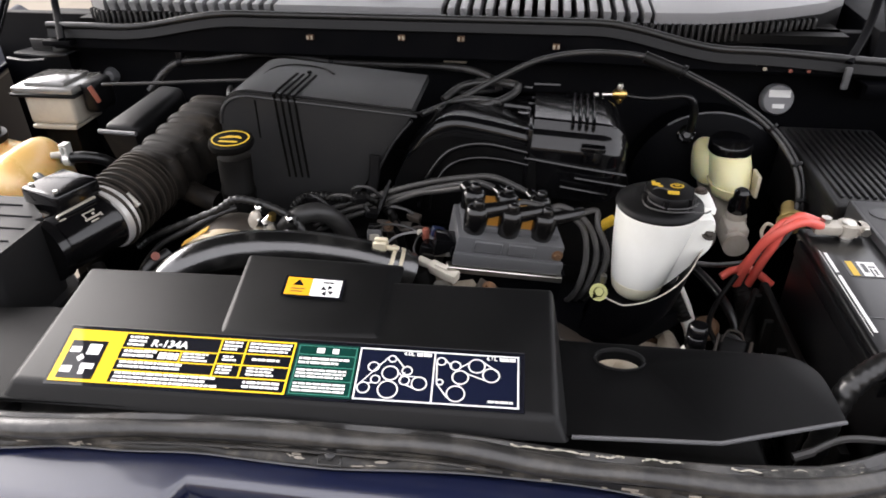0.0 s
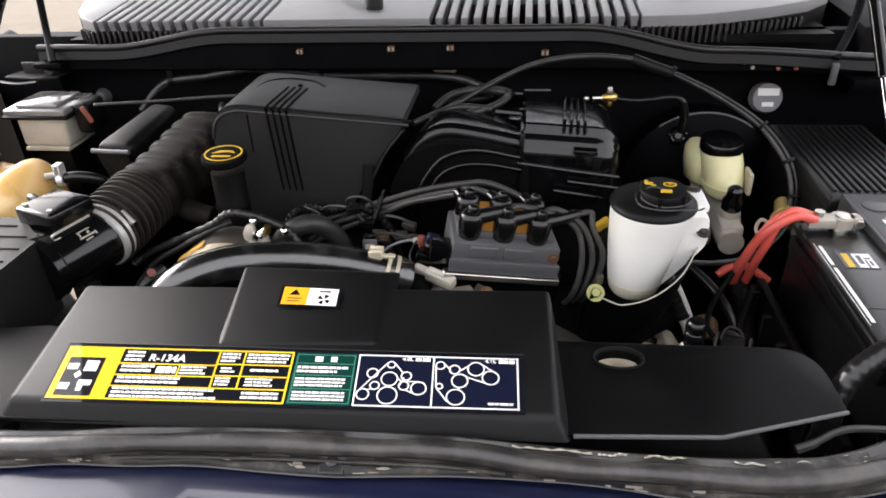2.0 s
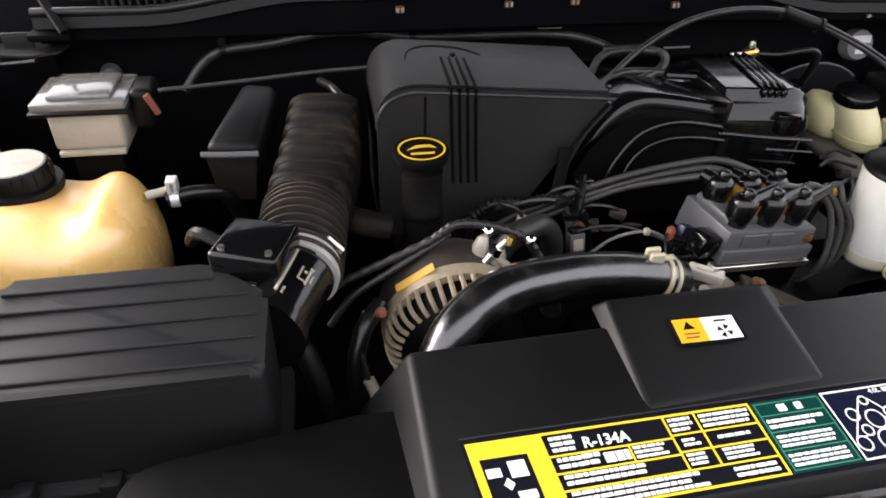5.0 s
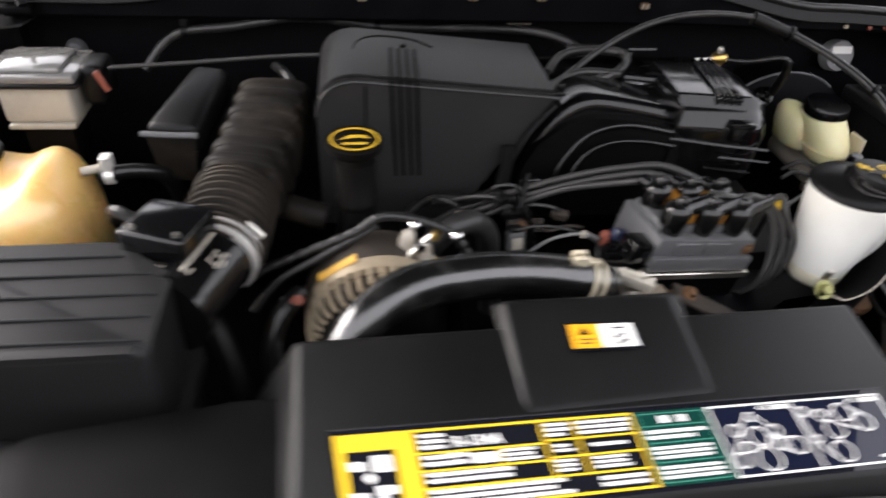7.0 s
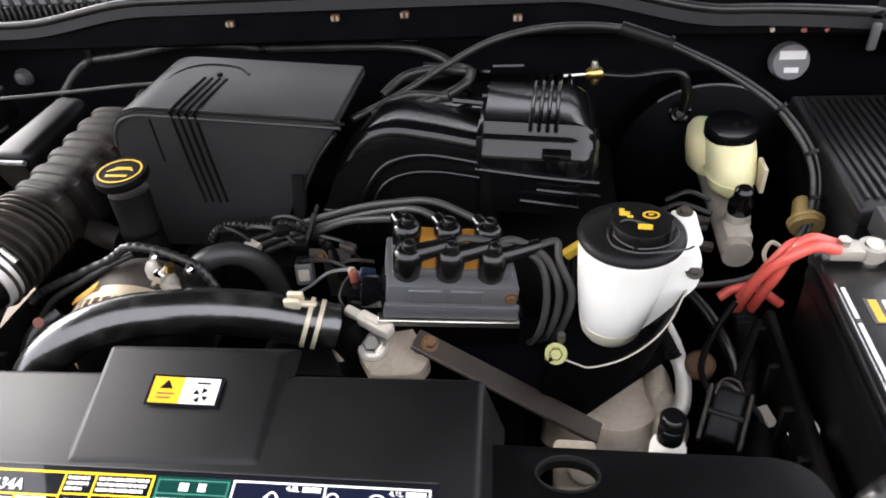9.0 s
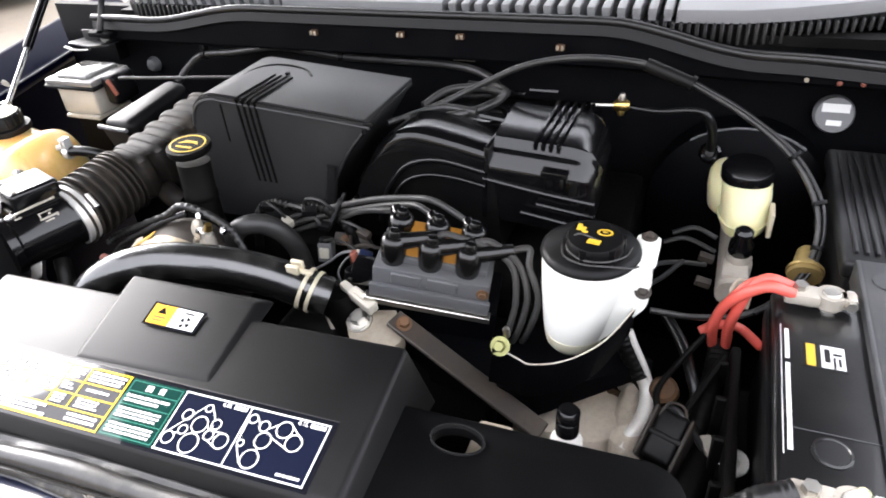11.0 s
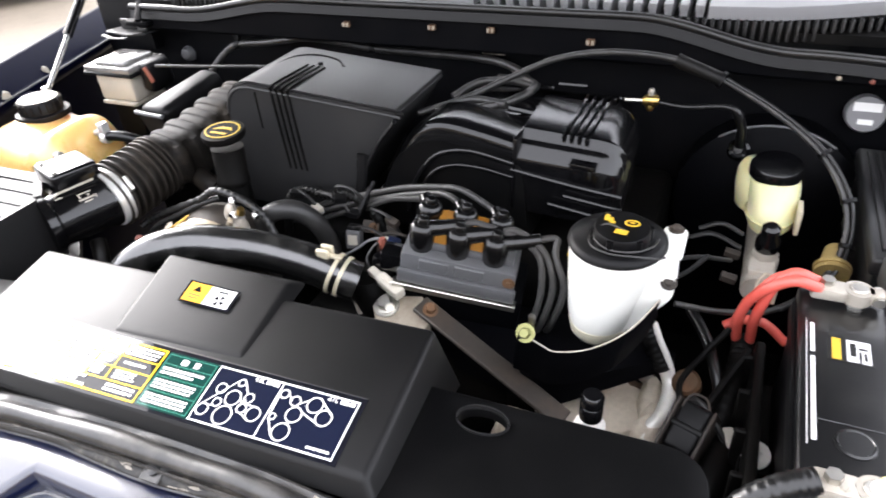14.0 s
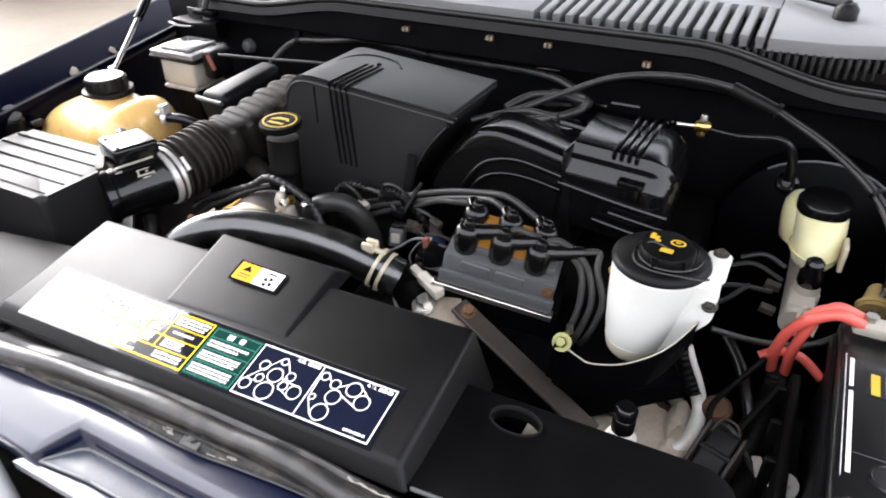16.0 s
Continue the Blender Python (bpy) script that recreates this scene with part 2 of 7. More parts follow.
M_HOSE = mat("hose_rubber", (0.0045, 0.0045, 0.0048), 0.3, grain=260, vary=0.3, bump=0.10, dust=(0.05, 0.047, 0.043), dust_amount=0.12, dust_scale=30, spec=0.45)
M_DUSTY = mat("dusty_rubber", (0.0075, 0.0065, 0.0055), 0.55, grain=300, vary=0.3, bump=0.15, dust=(0.06, 0.047, 0.034), dust_amount=0.5, dust_scale=16, spec=0.12)
M_LIP = mat("shiny_rubber_lip", (0.008, 0.008, 0.008), 0.3, grain=200, vary=0.25, bump=0.08, dust=DUST, dust_amount=0.2, spec=0.5)
M_RADHOSE = mat("worn_hose_rubber", (0.004, 0.004, 0.004), 0.22, grain=190, vary=0.3, bump=0.35, dust=(0.14, 0.135, 0.125), dust_amount=0.25, dust_scale=34, coat=1.0, coat_rough=0.2, spec=0.8)
M_SKIRTWORN = mat("scuffed_rubber_sheen", (0.05, 0.049, 0.047), 0.4, grain=260, vary=0.4, bump=0.6, dust=(0.28, 0.27, 0.25), dust_amount=0.6, dust_scale=60, spec=0.5)
M_SKIRT = mat("muddy_rubber", (0.012, 0.0115, 0.0105), 0.42, grain=150, vary=0.4, bump=0.5, dust=(0.12, 0.105, 0.085), dust_amount=0.8, dust_scale=30, spec=0.35)
M_SEAL = mat("weathered_rubber", (0.015, 0.0145, 0.014), 0.36, grain=150, vary=0.35, bump=0.4, dust=(0.12, 0.11, 0.095), dust_amount=0.5, dust_scale=22, spec=0.65)
M_BYPASS = mat("matt_hose_rubber", (0.02, 0.0195, 0.019), 0.42, grain=300, vary=0.3, bump=0.1, dust=(0.05, 0.046, 0.04), dust_amount=0.3, dust_scale=30, spec=0.4)
M_LOOM = mat("dusty_taped_loom", (0.018, 0.0175, 0.017), 0.36, grain=400, vary=0.3, bump=0.15, dust=(0.12, 0.11, 0.10), dust_amount=0.4, dust_scale=30, spec=0.5)
M_WIRE = mat("wire_sheath", (0.012, 0.012, 0.012), 0.36, grain=500, bump=0.08, dust=DUST, dust_amount=0.2, spec=0.45)
M_PLUGWIRE = mat("plug_wire_silicone", (0.036, 0.035, 0.034), 0.4, grain=500, bump=0.05, dust=DUST, dust_amount=0.25, spec=0.4)
M_NAVY = mat("navy_paint", (0.0025, 0.005, 0.024), 0.3, grain=60, vary=0.15, bump=0.0, dust=(0.05, 0.06, 0.09), dust_amount=0.10, coat=1.0, coat_rough=0.08, spec=0.9)
M_LEDGE = mat("dusty_blue_grey_paint", (0.035, 0.042, 0.062), 0.4, grain=200, vary=0.25, bump=0.05, dust=(0.13, 0.14, 0.16), dust_amount=0.4, dust_scale=40, spec=0.6)
M_FENDER = mat("navy_bay_paint", (0.0013, 0.0018, 0.01), 0.3, grain=60, vary=0.2, bump=0.02, dust=(0.008, 0.008, 0.012), dust_amount=0.15, spec=0.03)
# Navy bay paint darkened below real paint; the bay's shade is in it.
M_BAY = mat("bay_paint_darkened", (0.0004, 0.0005, 0.0012), 0.62, grain=80, vary=0.25, bump=0.03, dust=(0.02, 0.018, 0.016), dust_amount=0.12, spec=0.08)
# Near-black metal; openings, grooves and gaps use it as painted-in shade.
M_DARK = mat("dark_metal_and_shade", (0.002, 0.0019, 0.0018), 0.55, grain=120, vary=0.4, bump=0.3, dust=(0.018, 0.015, 0.012), dust_amount=0.3, spec=0.1)
M_WHITE = mat("white_plastic", (0.8, 0.8, 0.75), 0.35, grain=60, vary=0.05, bump=0.03, dust=(0.5, 0.47, 0.36), dust_amount=0.25)
M_IVORY = mat("stained_ivory_plastic", (0.52, 0.49, 0.42), 0.4, grain=120, vary=0.2, bump=0.08, dust=(0.25, 0.2, 0.14), dust_amount=0.5, dust_scale=40)
M_FLUIDWHITE = mat("yellowed_white_plastic", (0.77, 0.74, 0.58), 0.35, grain=60, vary=0.06, bump=0.03, dust=(0.55, 0.48, 0.28), dust_amount=0.3)
M_CREAM = mat("yellowed_plastic", (0.70, 0.66, 0.38), 0.32, grain=60, vary=0.08, bump=0.02, dust=(0.4, 0.36, 0.2), dust_amount=0.3, sss=0.3)
M_AMBER = mat("amber_plastic", (1, 0.6, 0.21), 0.28, grain=40, vary=0.10, bump=0.02, dust=(0.85, 0.27, 0.03), dust_amount=0.35, sss=0.4, coat=1, coat_rough=0.28, spec=0.8)
M_OLDWHITE = mat("dusty_translucent_plastic", (0.40, 0.37, 0.31), 0.35, grain=90, vary=0.15, bump=0.06, dust=(0.12, 0.11, 0.10), dust_amount=0.4, dust_scale=20)
M_ALU = mat("cast_aluminium", (0.62, 0.58, 0.52), 0.42, metal=0.75, grain=200, vary=0.2, bump=0.3, dust=(0.16, 0.12, 0.08), dust_amount=0.5, dust_scale=18)
M_TAN = mat("dusty_casting", (0.36, 0.31, 0.24), 0.65, metal=0.1, grain=160, vary=0.35, bump=0.5, dust=(0.10, 0.055, 0.03), dust_amount=0.55, dust_scale=26)
M_MUD = mat("dried_mud", (0.24, 0.215, 0.18), 0.8, grain=500, vary=0.4, bump=0.6, dust=(0.40, 0.36, 0.31), dust_amount=0.6, dust_scale=90)
# Lighter than M_TAN: light missing low in the bay is in the colour.
M_COMPRESSOR = mat("dusty_casting_lightened", (0.58, 0.51, 0.41), 0.6, metal=0.1, grain=160, vary=0.3, bump=0.5, dust=(0.22, 0.14, 0.08), dust_amount=0.5, dust_scale=26)
# Pipe colour raised likewise to stand in for missing light.
M_PIPE = mat("pale_pipe_lightened", (0.74, 0.72, 0.67), 0.35, metal=0.2, grain=200, vary=0.15, bump=0.15, dust=(0.45, 0.38, 0.28), dust_amount=0.5, dust_scale=30)
M_CAST = mat("pale_cast_metal", (0.42, 0.385, 0.33), 0.42, metal=0.25, grain=200, vary=0.15, bump=0.3, dust=(0.26, 0.20, 0.14), dust_amount=0.45, dust_scale=24)
M_RIB = mat("dusty_rubber_rib", (0.030, 0.026, 0.022), 0.5, grain=300, vary=0.3, bump=0.1, dust=(0.08, 0.065, 0.05), dust_amount=0.5, dust_scale=16, spec=0.12)
M_CREAMCLAMP = mat("cream_plated_clamp", (0.55, 0.49, 0.36), 0.4, metal=0.2, grain=100, vary=0.15, bump=0.05)
M_BRACE = mat("dark_brown_steel", (0.034, 0.028, 0.023), 0.6, metal=0.2, grain=150, vary=0.35, bump=0.3, dust=(0.10, 0.06, 0.035), dust_amount=0.3, dust_scale=22)
M_LID = mat("dull_black_lid", (0.011, 0.011, 0.0115), 0.45, grain=600, vary=0.2, bump=0.06, dust=(0.03, 0.027, 0.024), dust_amount=0.15, spec=0.2)
M_RES = mat("grey_black_satin_plastic", (0.018, 0.018, 0.0185), 0.36, grain=600, vary=0.2, bump=0.06, dust=(0.04, 0.037, 0.033), dust_amount=0.2, spec=0.38)
M_FUSE = mat("dull_grey_lid", (0.011, 0.0111, 0.0117), 0.4, grain=500, vary=0.15, bump=0.05, dust=DUST, dust_amount=0.2, spec=0.4)
M_STEEL = mat("zinc_steel", (0.62, 0.60, 0.55), 0.3, metal=1.0, grain=200, vary=0.15, bump=0.1)
M_BAND = mat("brushed_band", (0.72, 0.71, 0.68), 0.38, metal=0.55, grain=200, vary=0.12, bump=0.08)
M_CHROME = mat("polished_steel", (0.75, 0.75, 0.74), 0.14, metal=1.0, grain=120, vary=0.08, bump=0.02)
M_BRASS = mat("brass", (0.65, 0.45, 0.15), 0.3, metal=1.0, grain=120, bump=0.1)
M_DULLBRASS = mat("dull_brass", (0.40, 0.29, 0.11), 0.5, metal=0.4, grain=120, vary=0.25, bump=0.2, dust=(0.2, 0.14, 0.06), dust_amount=0.4)
M_OLIVE = mat("yellow_zinc", (0.21, 0.21, 0.085), 0.35, metal=0.7, grain=120, bump=0.1)
M_RUST = mat("rusty_steel", (0.095, 0.052, 0.026), 0.7, metal=0.2, grain=150, vary=0.4, bump=0.4, dust=(0.21, 0.085, 0.025), dust_amount=0.5, dust_scale=40)
M_BRONZE = mat("dusty_alternator_metal", (0.42, 0.35, 0.25), 0.5, metal=0.5, grain=150, vary=0.3, bump=0.3, dust=(0.20, 0.12, 0.06), dust_amount=0.5, dust_scale=25)
M_ORANGEDUST = mat("faded_orange_sticker", (0.72, 0.4, 0.06), 0.5, grain=120, vary=0.2, bump=0.05, dust=(0.3, 0.2, 0.1), dust_amount=0.5)
M_COIL = mat("grey_coil_plastic", (0.082, 0.083, 0.087), 0.42, grain=400, vary=0.12, bump=0.05, dust=DUST, dust_amount=0.2)
M_AMBERCORE = mat("ochre_plastic", (0.34, 0.15, 0.018), 0.45, grain=200, vary=0.15, bump=0.06, dust=(0.12, 0.07, 0.03), dust_amount=0.4)
M_RED = mat("red_cable", (0.7, 0.11, 0.085), 0.26, grain=100, vary=0.12, bump=0.05, dust=(0.3, 0.1, 0.08), dust_amount=0.25)
M_BLUE = mat("dull_blue_plastic", (0.006, 0.012, 0.04), 0.4, grain=200, bump=0.05)
M_TAG = mat("faded_red_plastic", (0.20, 0.055, 0.035), 0.5, grain=200, bump=0.05)
M_BATTERY = mat("battery_black", (0.005, 0.005, 0.0054), 0.32, grain=500, vary=0.2, bump=0.05, dust=(0.035, 0.033, 0.03), dust_amount=0.3, spec=0.5, coat=0.25)
M_GREYPANEL = mat("grey_battery_lid", (0.055, 0.056, 0.059), 0.42, grain=600, vary=0.12, bump=0.08, dust=(0.16, 0.15, 0.14), dust_amount=0.3)
M_FILM = mat("decal_film", (0.006, 0.0065, 0.010), 0.65, grain=80, vary=0.1, bump=0.0, coat=0.8, coat_rough=0.035, spec=0.02)
M_NAVYINK = mat("decal_navy", (0.006, 0.008, 0.021), 0.65, grain=80, vary=0.1, bump=0.0, coat=0.8, coat_rough=0.035, spec=0.02)
M_YELLOW = mat("decal_yellow", (0.78, 0.52, 0.03), 0.65, grain=80, vary=0.08, bump=0.0, coat=0.8, coat_rough=0.035, spec=0.02)
M_GREEN = mat("decal_green", (0.003, 0.034, 0.026), 0.65, grain=80, vary=0.08, bump=0.0, coat=0.8, coat_rough=0.035, spec=0.02)
M_INK = mat("decal_white", (0.78, 0.78, 0.76), 0.65, grain=80, vary=0.05, bump=0.0, coat=0.8, coat_rough=0.035, spec=0.02)
M_GLEAM = mat("decal_pale_green", (0.05, 0.2, 0.15), 0.65, grain=80, vary=0.08, bump=0.0, coat=0.8, coat_rough=0.035, spec=0.02)
M_ORANGE = mat("label_orange", (0.85, 0.40, 0.02), 0.3, grain=80, vary=0.08, bump=0.0, coat=0.8, coat_rough=0.05, spec=0.15)
M_YMARK = mat("yellow_print", (0.62, 0.40, 0.03), 0.45, grain=300, vary=0.15, bump=0.0)
M_LIDGREY = mat("glossy_grey_lid", (0.17, 0.167, 0.16), 0.13, grain=120, vary=0.2, bump=0.03, dust=(0.10, 0.09, 0.08), dust_amount=0.4, coat=0.9)
M_CONCRETE = mat("concrete", (0.185, 0.152, 0.112), 0.85, grain=30, vary=0.25, bump=0.25, dust=(0.10, 0.08, 0.06), dust_amount=0.6, dust_scale=0.9)
M_UNSEENWALL = mat("unseen_wall_render", (0.24, 0.21, 0.175), 0.9, grain=40, vary=0.2, bump=0.3, dust=(0.06, 0.05, 0.04), dust_amount=0.4, dust_scale=1.2, spec=0.2)
M_CARWHITE = mat("white_car_paint", (0.75, 0.76, 0.77), 0.3, grain=20, vary=0.04, bump=0.0, coat=1.0)
M_TYRE = mat("tyre_rubber", (0.02, 0.02, 0.02), 0.7, grain=120, bump=0.2)
M_LENS = mat("headlamp_lens", (0.72, 0.74, 0.76), 0.12, grain=40, vary=0.06, bump=0.0, coat=1.0)
M_SLAT = mat("faded_grey_plastic", (0.165, 0.165, 0.17), 0.4, grain=500, vary=0.15, bump=0.05, dust=DUST, dust_amount=0.2)
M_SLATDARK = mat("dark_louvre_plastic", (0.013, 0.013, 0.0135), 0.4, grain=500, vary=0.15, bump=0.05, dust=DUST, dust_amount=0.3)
M_COWL = mat("grey_black_cowl_plastic", (0.03, 0.03, 0.032), 0.35, grain=500, vary=0.15, bump=0.05, dust=DUST, dust_amount=0.2)
M_GLASS = mat("windscreen_glass", (0.9, 0.95, 0.93), 0.03, grain=10, vary=0.01, bump=0.0, trans=1.0)
M_PAD = mat("hood_liner", (0.005, 0.005, 0.005), 0.85, grain=300, vary=0.3, bump=0.3, spec=0.05)


# ---- ground and body ----
bm = bmesh.new()
bmesh.ops.create_grid(bm, x_segments=40, y_segments=40, size=300)
ground = solid("ground", bm, M_CONCRETE, "pale dusty concrete driveway under the vehicle", "ground", kind="structure")

# Unseen wall, added only to cut sky light and reflections from the front.
wall_unseen_blocker = solid("wall_unseen_blocker", box(-6.5, 6.0, -3.75, -3.5, 0.0, 2.3, 0.01), M_UNSEENWALL, "added unseen wall in front of the vehicle that dims the front sky", "wall", kind="structure")

CX = -0.08  # the middle of the vehicle


def fender(side):
    """Wheel-arch wall and top flange of one side, drawn along the vehicle."""
    bm = bmesh.new()
    rows = []
    for i in range(25):
        y = 0.50 + i * 0.05
        outer = 0.812 + (y - 0.79) * 0.36 if y > 0.7 else 0.78 - (0.7 - y) * 0.5
        inner = outer - 0.10
        z = 1.235
        prof = [(inner - 0.06, 0.62), (inner - 0.045, 1.02), (inner - 0.01, 1.12), (inner, 1.135), (inner + 0.045, 1.142), (inner + 0.055, 1.150), (outer - 0.022, z - 0.016), (outer - 0.010, z - 0.003),
                (outer, z), (outer + 0.012, z - 0.004), (outer + 0.02, z - 0.03), (outer + 0.05, z - 0.2), (outer + 0.055, 0.62)]
        if side < 0:  # this side's flange folds under along its inner edge
            d = 0.046 + 0.06 * (y - 0.9)
            prof = [(outer - 0.01, 0.62), (outer - 0.012, 1.10), (outer - 0.02, 1.150), (outer - d - 0.004, 1.172), (outer - d - 0.010, 1.186), (outer - d - 0.0105, 1.1915), (outer - d - 0.008, 1.194),
                    (outer - d, 1.1935), (outer - d + 0.003, 1.196), (outer - 0.022, 1.239), (outer - 0.013, 1.2425), (outer - 0.004, 1.239), (outer + 0.004, 1.215), (outer + 0.034, 1.04), (outer + 0.05, 0.62)]
        rows.append([bm.verts.new((CX + side * a, y, b)) for a, b in prof])
    for a, b in zip(rows, rows[1:]):
        for k in range(len(a) - 1):
            bm.faces.new((a[k], a[k + 1], b[k + 1], b[k]))
    return bm


def fender_fixings(side, spots):
    """Bolts and rubber stops along a fender's inner flange."""
    for y in spots:
        outer = 0.812 + (y - 0.79) * 0.36
        if side < 0:
            c = (CX - outer + 0.055, y, 1.193)
            b = thing("fender_clip", c, "small pale upright clip on the painted fender flange", "clip", "fender clips")
            part("clip", moved(prism(rounded([(-0.010, 0), (0.010, 0), (0.006, 0.012), (-0.001, 0.017), (-0.005, 0.012)], 0.002, 3), -0.003, 0.003, 0.001), pose(*c, 90, 0, 60)), M_OLDWHITE, b)
            continue
        c = (CX + side * (outer - 0.035), y, 1.205)
        b = thing("fender_bolt", c, "small bolt on the painted fender flange", "bolt", "fender bolts")
        part("bolt", hexbolt(c, (-side * 0.8, 0, 0.6), 0.006, 0.007, 0.010), M_STEEL, b)


fender_left = solid("wall_left_fender", fender(-1), M_FENDER, "dark navy painted fender and inner wheel arch", "fender", kind="structure", smooth=50)
solid("wall_right_fender", fender(1), M_FENDER, "dark navy painted fender and inner wheel arch", "fender", kind="structure", smooth=50)
# Bright line of the ledge, painted as a grey tube.
part("flange_edge", tube([(CX - (0.812 + (y - 0.79) * 0.36) + 0.046 + 0.06 * (y - 0.9) + 0.0085, y, 1.1935) for y in (0.80, 0.95, 1.1, 1.25, 1.40)], 0.0022, 40, 6), M_COIL, fender_left, "pale flange edge, highlight painted in")
fender_fixings(-1, (1.02, 1.15))
fender_fixings(1, (1.1, 1.3))
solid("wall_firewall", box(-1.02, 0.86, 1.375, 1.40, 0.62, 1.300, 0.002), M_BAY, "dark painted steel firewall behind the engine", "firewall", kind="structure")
solid("floor_bay", box(-1.0, 0.84, 0.40, 1.38, 0.62, 0.66, 0), M_DARK, "dark underside of the engine bay", "bay floor", kind="structure")
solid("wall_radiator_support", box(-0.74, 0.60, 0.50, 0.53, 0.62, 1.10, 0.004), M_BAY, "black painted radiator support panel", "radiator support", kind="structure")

# cowl: a lip over the firewall, its seal, the louvred top
def cowl_line(x, dy=0.0, dz=0.0):
    """Height and place of the cowl's front edge along x: high in the middle, lower past the two shoulders."""
    def ease(a, b, v):
        t = min(1, max(0, (v - a) / (b - a)))
        return t * t * (3 - 2 * t)
    right, left = ease(0.20, 0.44, x), ease(-0.46, -0.70, x)
    z = 1.318 - 0.036 * right - 0.030 * left - 0.012 * ease(0.44, 0.75, x)
    y = 1.315 - 0.02 * right - 0.012 * ease(0.44, 0.75, x)
    return (x, y + dy, z + dz)


XS = [-0.85 + i * 0.0386 for i in range(44)]
bm = bmesh.new()
rows = []
for x in XS:
    x0, y0, z0 = cowl_line(x)
    rows.append([bm.verts.new(p) for p in ((x, 1.376, 1.24), (x, y0 + 0.004, 1.245), (x, y0, 1.25), (x, y0, z0 - 0.008), (x, y0 + 0.004, z0 - 0.003), (x, y0 + 0.012, z0 - 0.004), (x, y0 + 0.020, 1.262))])
for a, b in zip(rows, rows[1:]):
    for k in range(6):
        bm.faces.new((a[k], a[k + 1], b[k + 1], b[k]))
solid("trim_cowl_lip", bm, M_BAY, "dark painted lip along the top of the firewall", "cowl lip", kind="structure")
seal = thing("cowl_seal", (0, 1.32, 1.315), "long black rubber seal along the cowl edge", "rubber seal")
part("bulb", tube([cowl_line(x, -0.002, 0.004) for x in XS[:-2]], 0.0068, 90, 10), M_LIP, seal)
part("lip", tube([cowl_line(x, 0.018, 0.002) for x in XS[:-2]], 0.006, 90, 8, flat=0.6), M_COVER, seal)
part("skirt", sweep([cowl_line(x, -0.004, 0.0) for x in XS[:-2]], [(0.0, 0.0), (0.006, -0.017), (0.0045, -0.0185), (-0.002, -0.002)], 90), M_COVER, seal, "dull black rubber skirt")

cowl = thing("cowl_grille", (0, 1.45, 1.32), "weathered grey-black cowl grille with rows of louvres", "cowl grille")


def z_deck(x, y):
    return 1.336 + 0.10 * (y - 1.335)


RIGHT_EDGE = [(0.306, 1.336), (0.40, 1.340), (0.47, 1.358), (0.54, 1.382), (0.61, 1.412), (0.66, 1.46), (0.69, 1.54)]
LEFT_EDGE = [(-0.735, 1.336), (-0.775, 1.362), (-0.808, 1.41), (-0.83, 1.47), (-0.84, 1.54)]
part("centre_panel", plate([(-0.392, 1.336), (-0.075, 1.336), (-0.075, 1.63), (-0.392, 1.63)], [], z_deck, 0.02, 0.003), M_SLAT, cowl)
part("end_panel", plate(RIGHT_EDGE + [(0.69, 1.63), (0.306, 1.63)], [], z_deck, 0.02, 0.003), M_SLAT, cowl)
part("end_panel", plate([(-0.735, 1.63), (-0.84, 1.63)] + LEFT_EDGE[::-1], [], z_deck, 0.02, 0.003), M_SLAT, cowl)
part("rear_rail", plate([(-0.735, 1.475), (-0.392, 1.475), (-0.392, 1.63), (-0.735, 1.63)], [], z_deck, 0.02, 0.003), M_SLAT, cowl)
part("rear_rail", plate([(-0.075, 1.475), (0.306, 1.475), (0.306, 1.63), (-0.075, 1.63)], [], z_deck, 0.02, 0.003), M_SLAT, cowl)
# Dark floor that gives the gaps between louvres their shade.
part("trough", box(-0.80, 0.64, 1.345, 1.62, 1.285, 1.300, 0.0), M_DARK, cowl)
# upright wall under the deck's edge
edge = LEFT_EDGE[::-1] + [(-0.60, 1.336), (-0.40, 1.336), (0.0, 1.336), (0.2, 1.336)] + RIGHT_EDGE
bm = bmesh.new()
rows = []
for x, y in edge:
    rows.append([bm.verts.new((x, y + 0.0015, z_deck(x, y) - 0.018)), bm.verts.new((x, y + 0.004, 1.270)), bm.verts.new((x, y + 0.03, 1.268))])
for a, b in zip(rows, rows[1:]):
    for k in range(2):
        bm.faces.new((a[k], a[k + 1], b[k + 1], b[k]))
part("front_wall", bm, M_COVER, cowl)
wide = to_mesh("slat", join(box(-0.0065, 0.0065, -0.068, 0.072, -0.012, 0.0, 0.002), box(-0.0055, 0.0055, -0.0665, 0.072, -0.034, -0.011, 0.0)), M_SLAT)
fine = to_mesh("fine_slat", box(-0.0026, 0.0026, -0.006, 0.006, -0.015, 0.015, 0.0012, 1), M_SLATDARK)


def slat(name, mesh, x, y, z, turn=0.0):
    ob = new(name, mesh)
    ob.parent = cowl
    ob.matrix_parent_inverse = BASE[cowl]
    ob.matrix_basis = pose(x, y, z, turn, 0, 0)


for i in range(16):
    slat("slat", wide, -0.0575 + i * 0.0234, 1.404, z_deck(0, 1.404), 5.7)
for i in range(15):
    slat("slat", wide, -0.722 + i * 0.0226, 1.404, z_deck(0, 1.404), 5.7)


def edge_y(x):
    for (x0, y0), (x1, y1) in zip(edge, edge[1:]):
        if x0 <= x <= x1:
            return y0 + (y1 - y0) * (x - x0) / (x1 - x0)
    return 1.336


for i in range(30):
    x = 0.255 + i * 0.0118
    slat("fine_slat", fine, x, edge_y(x) - 0.004, 1.303)
for i in range(28):
    x = -0.775 + i * 0.0118
    slat("fine_slat", fine, x, edge_y(x) - 0.004, 1.303)


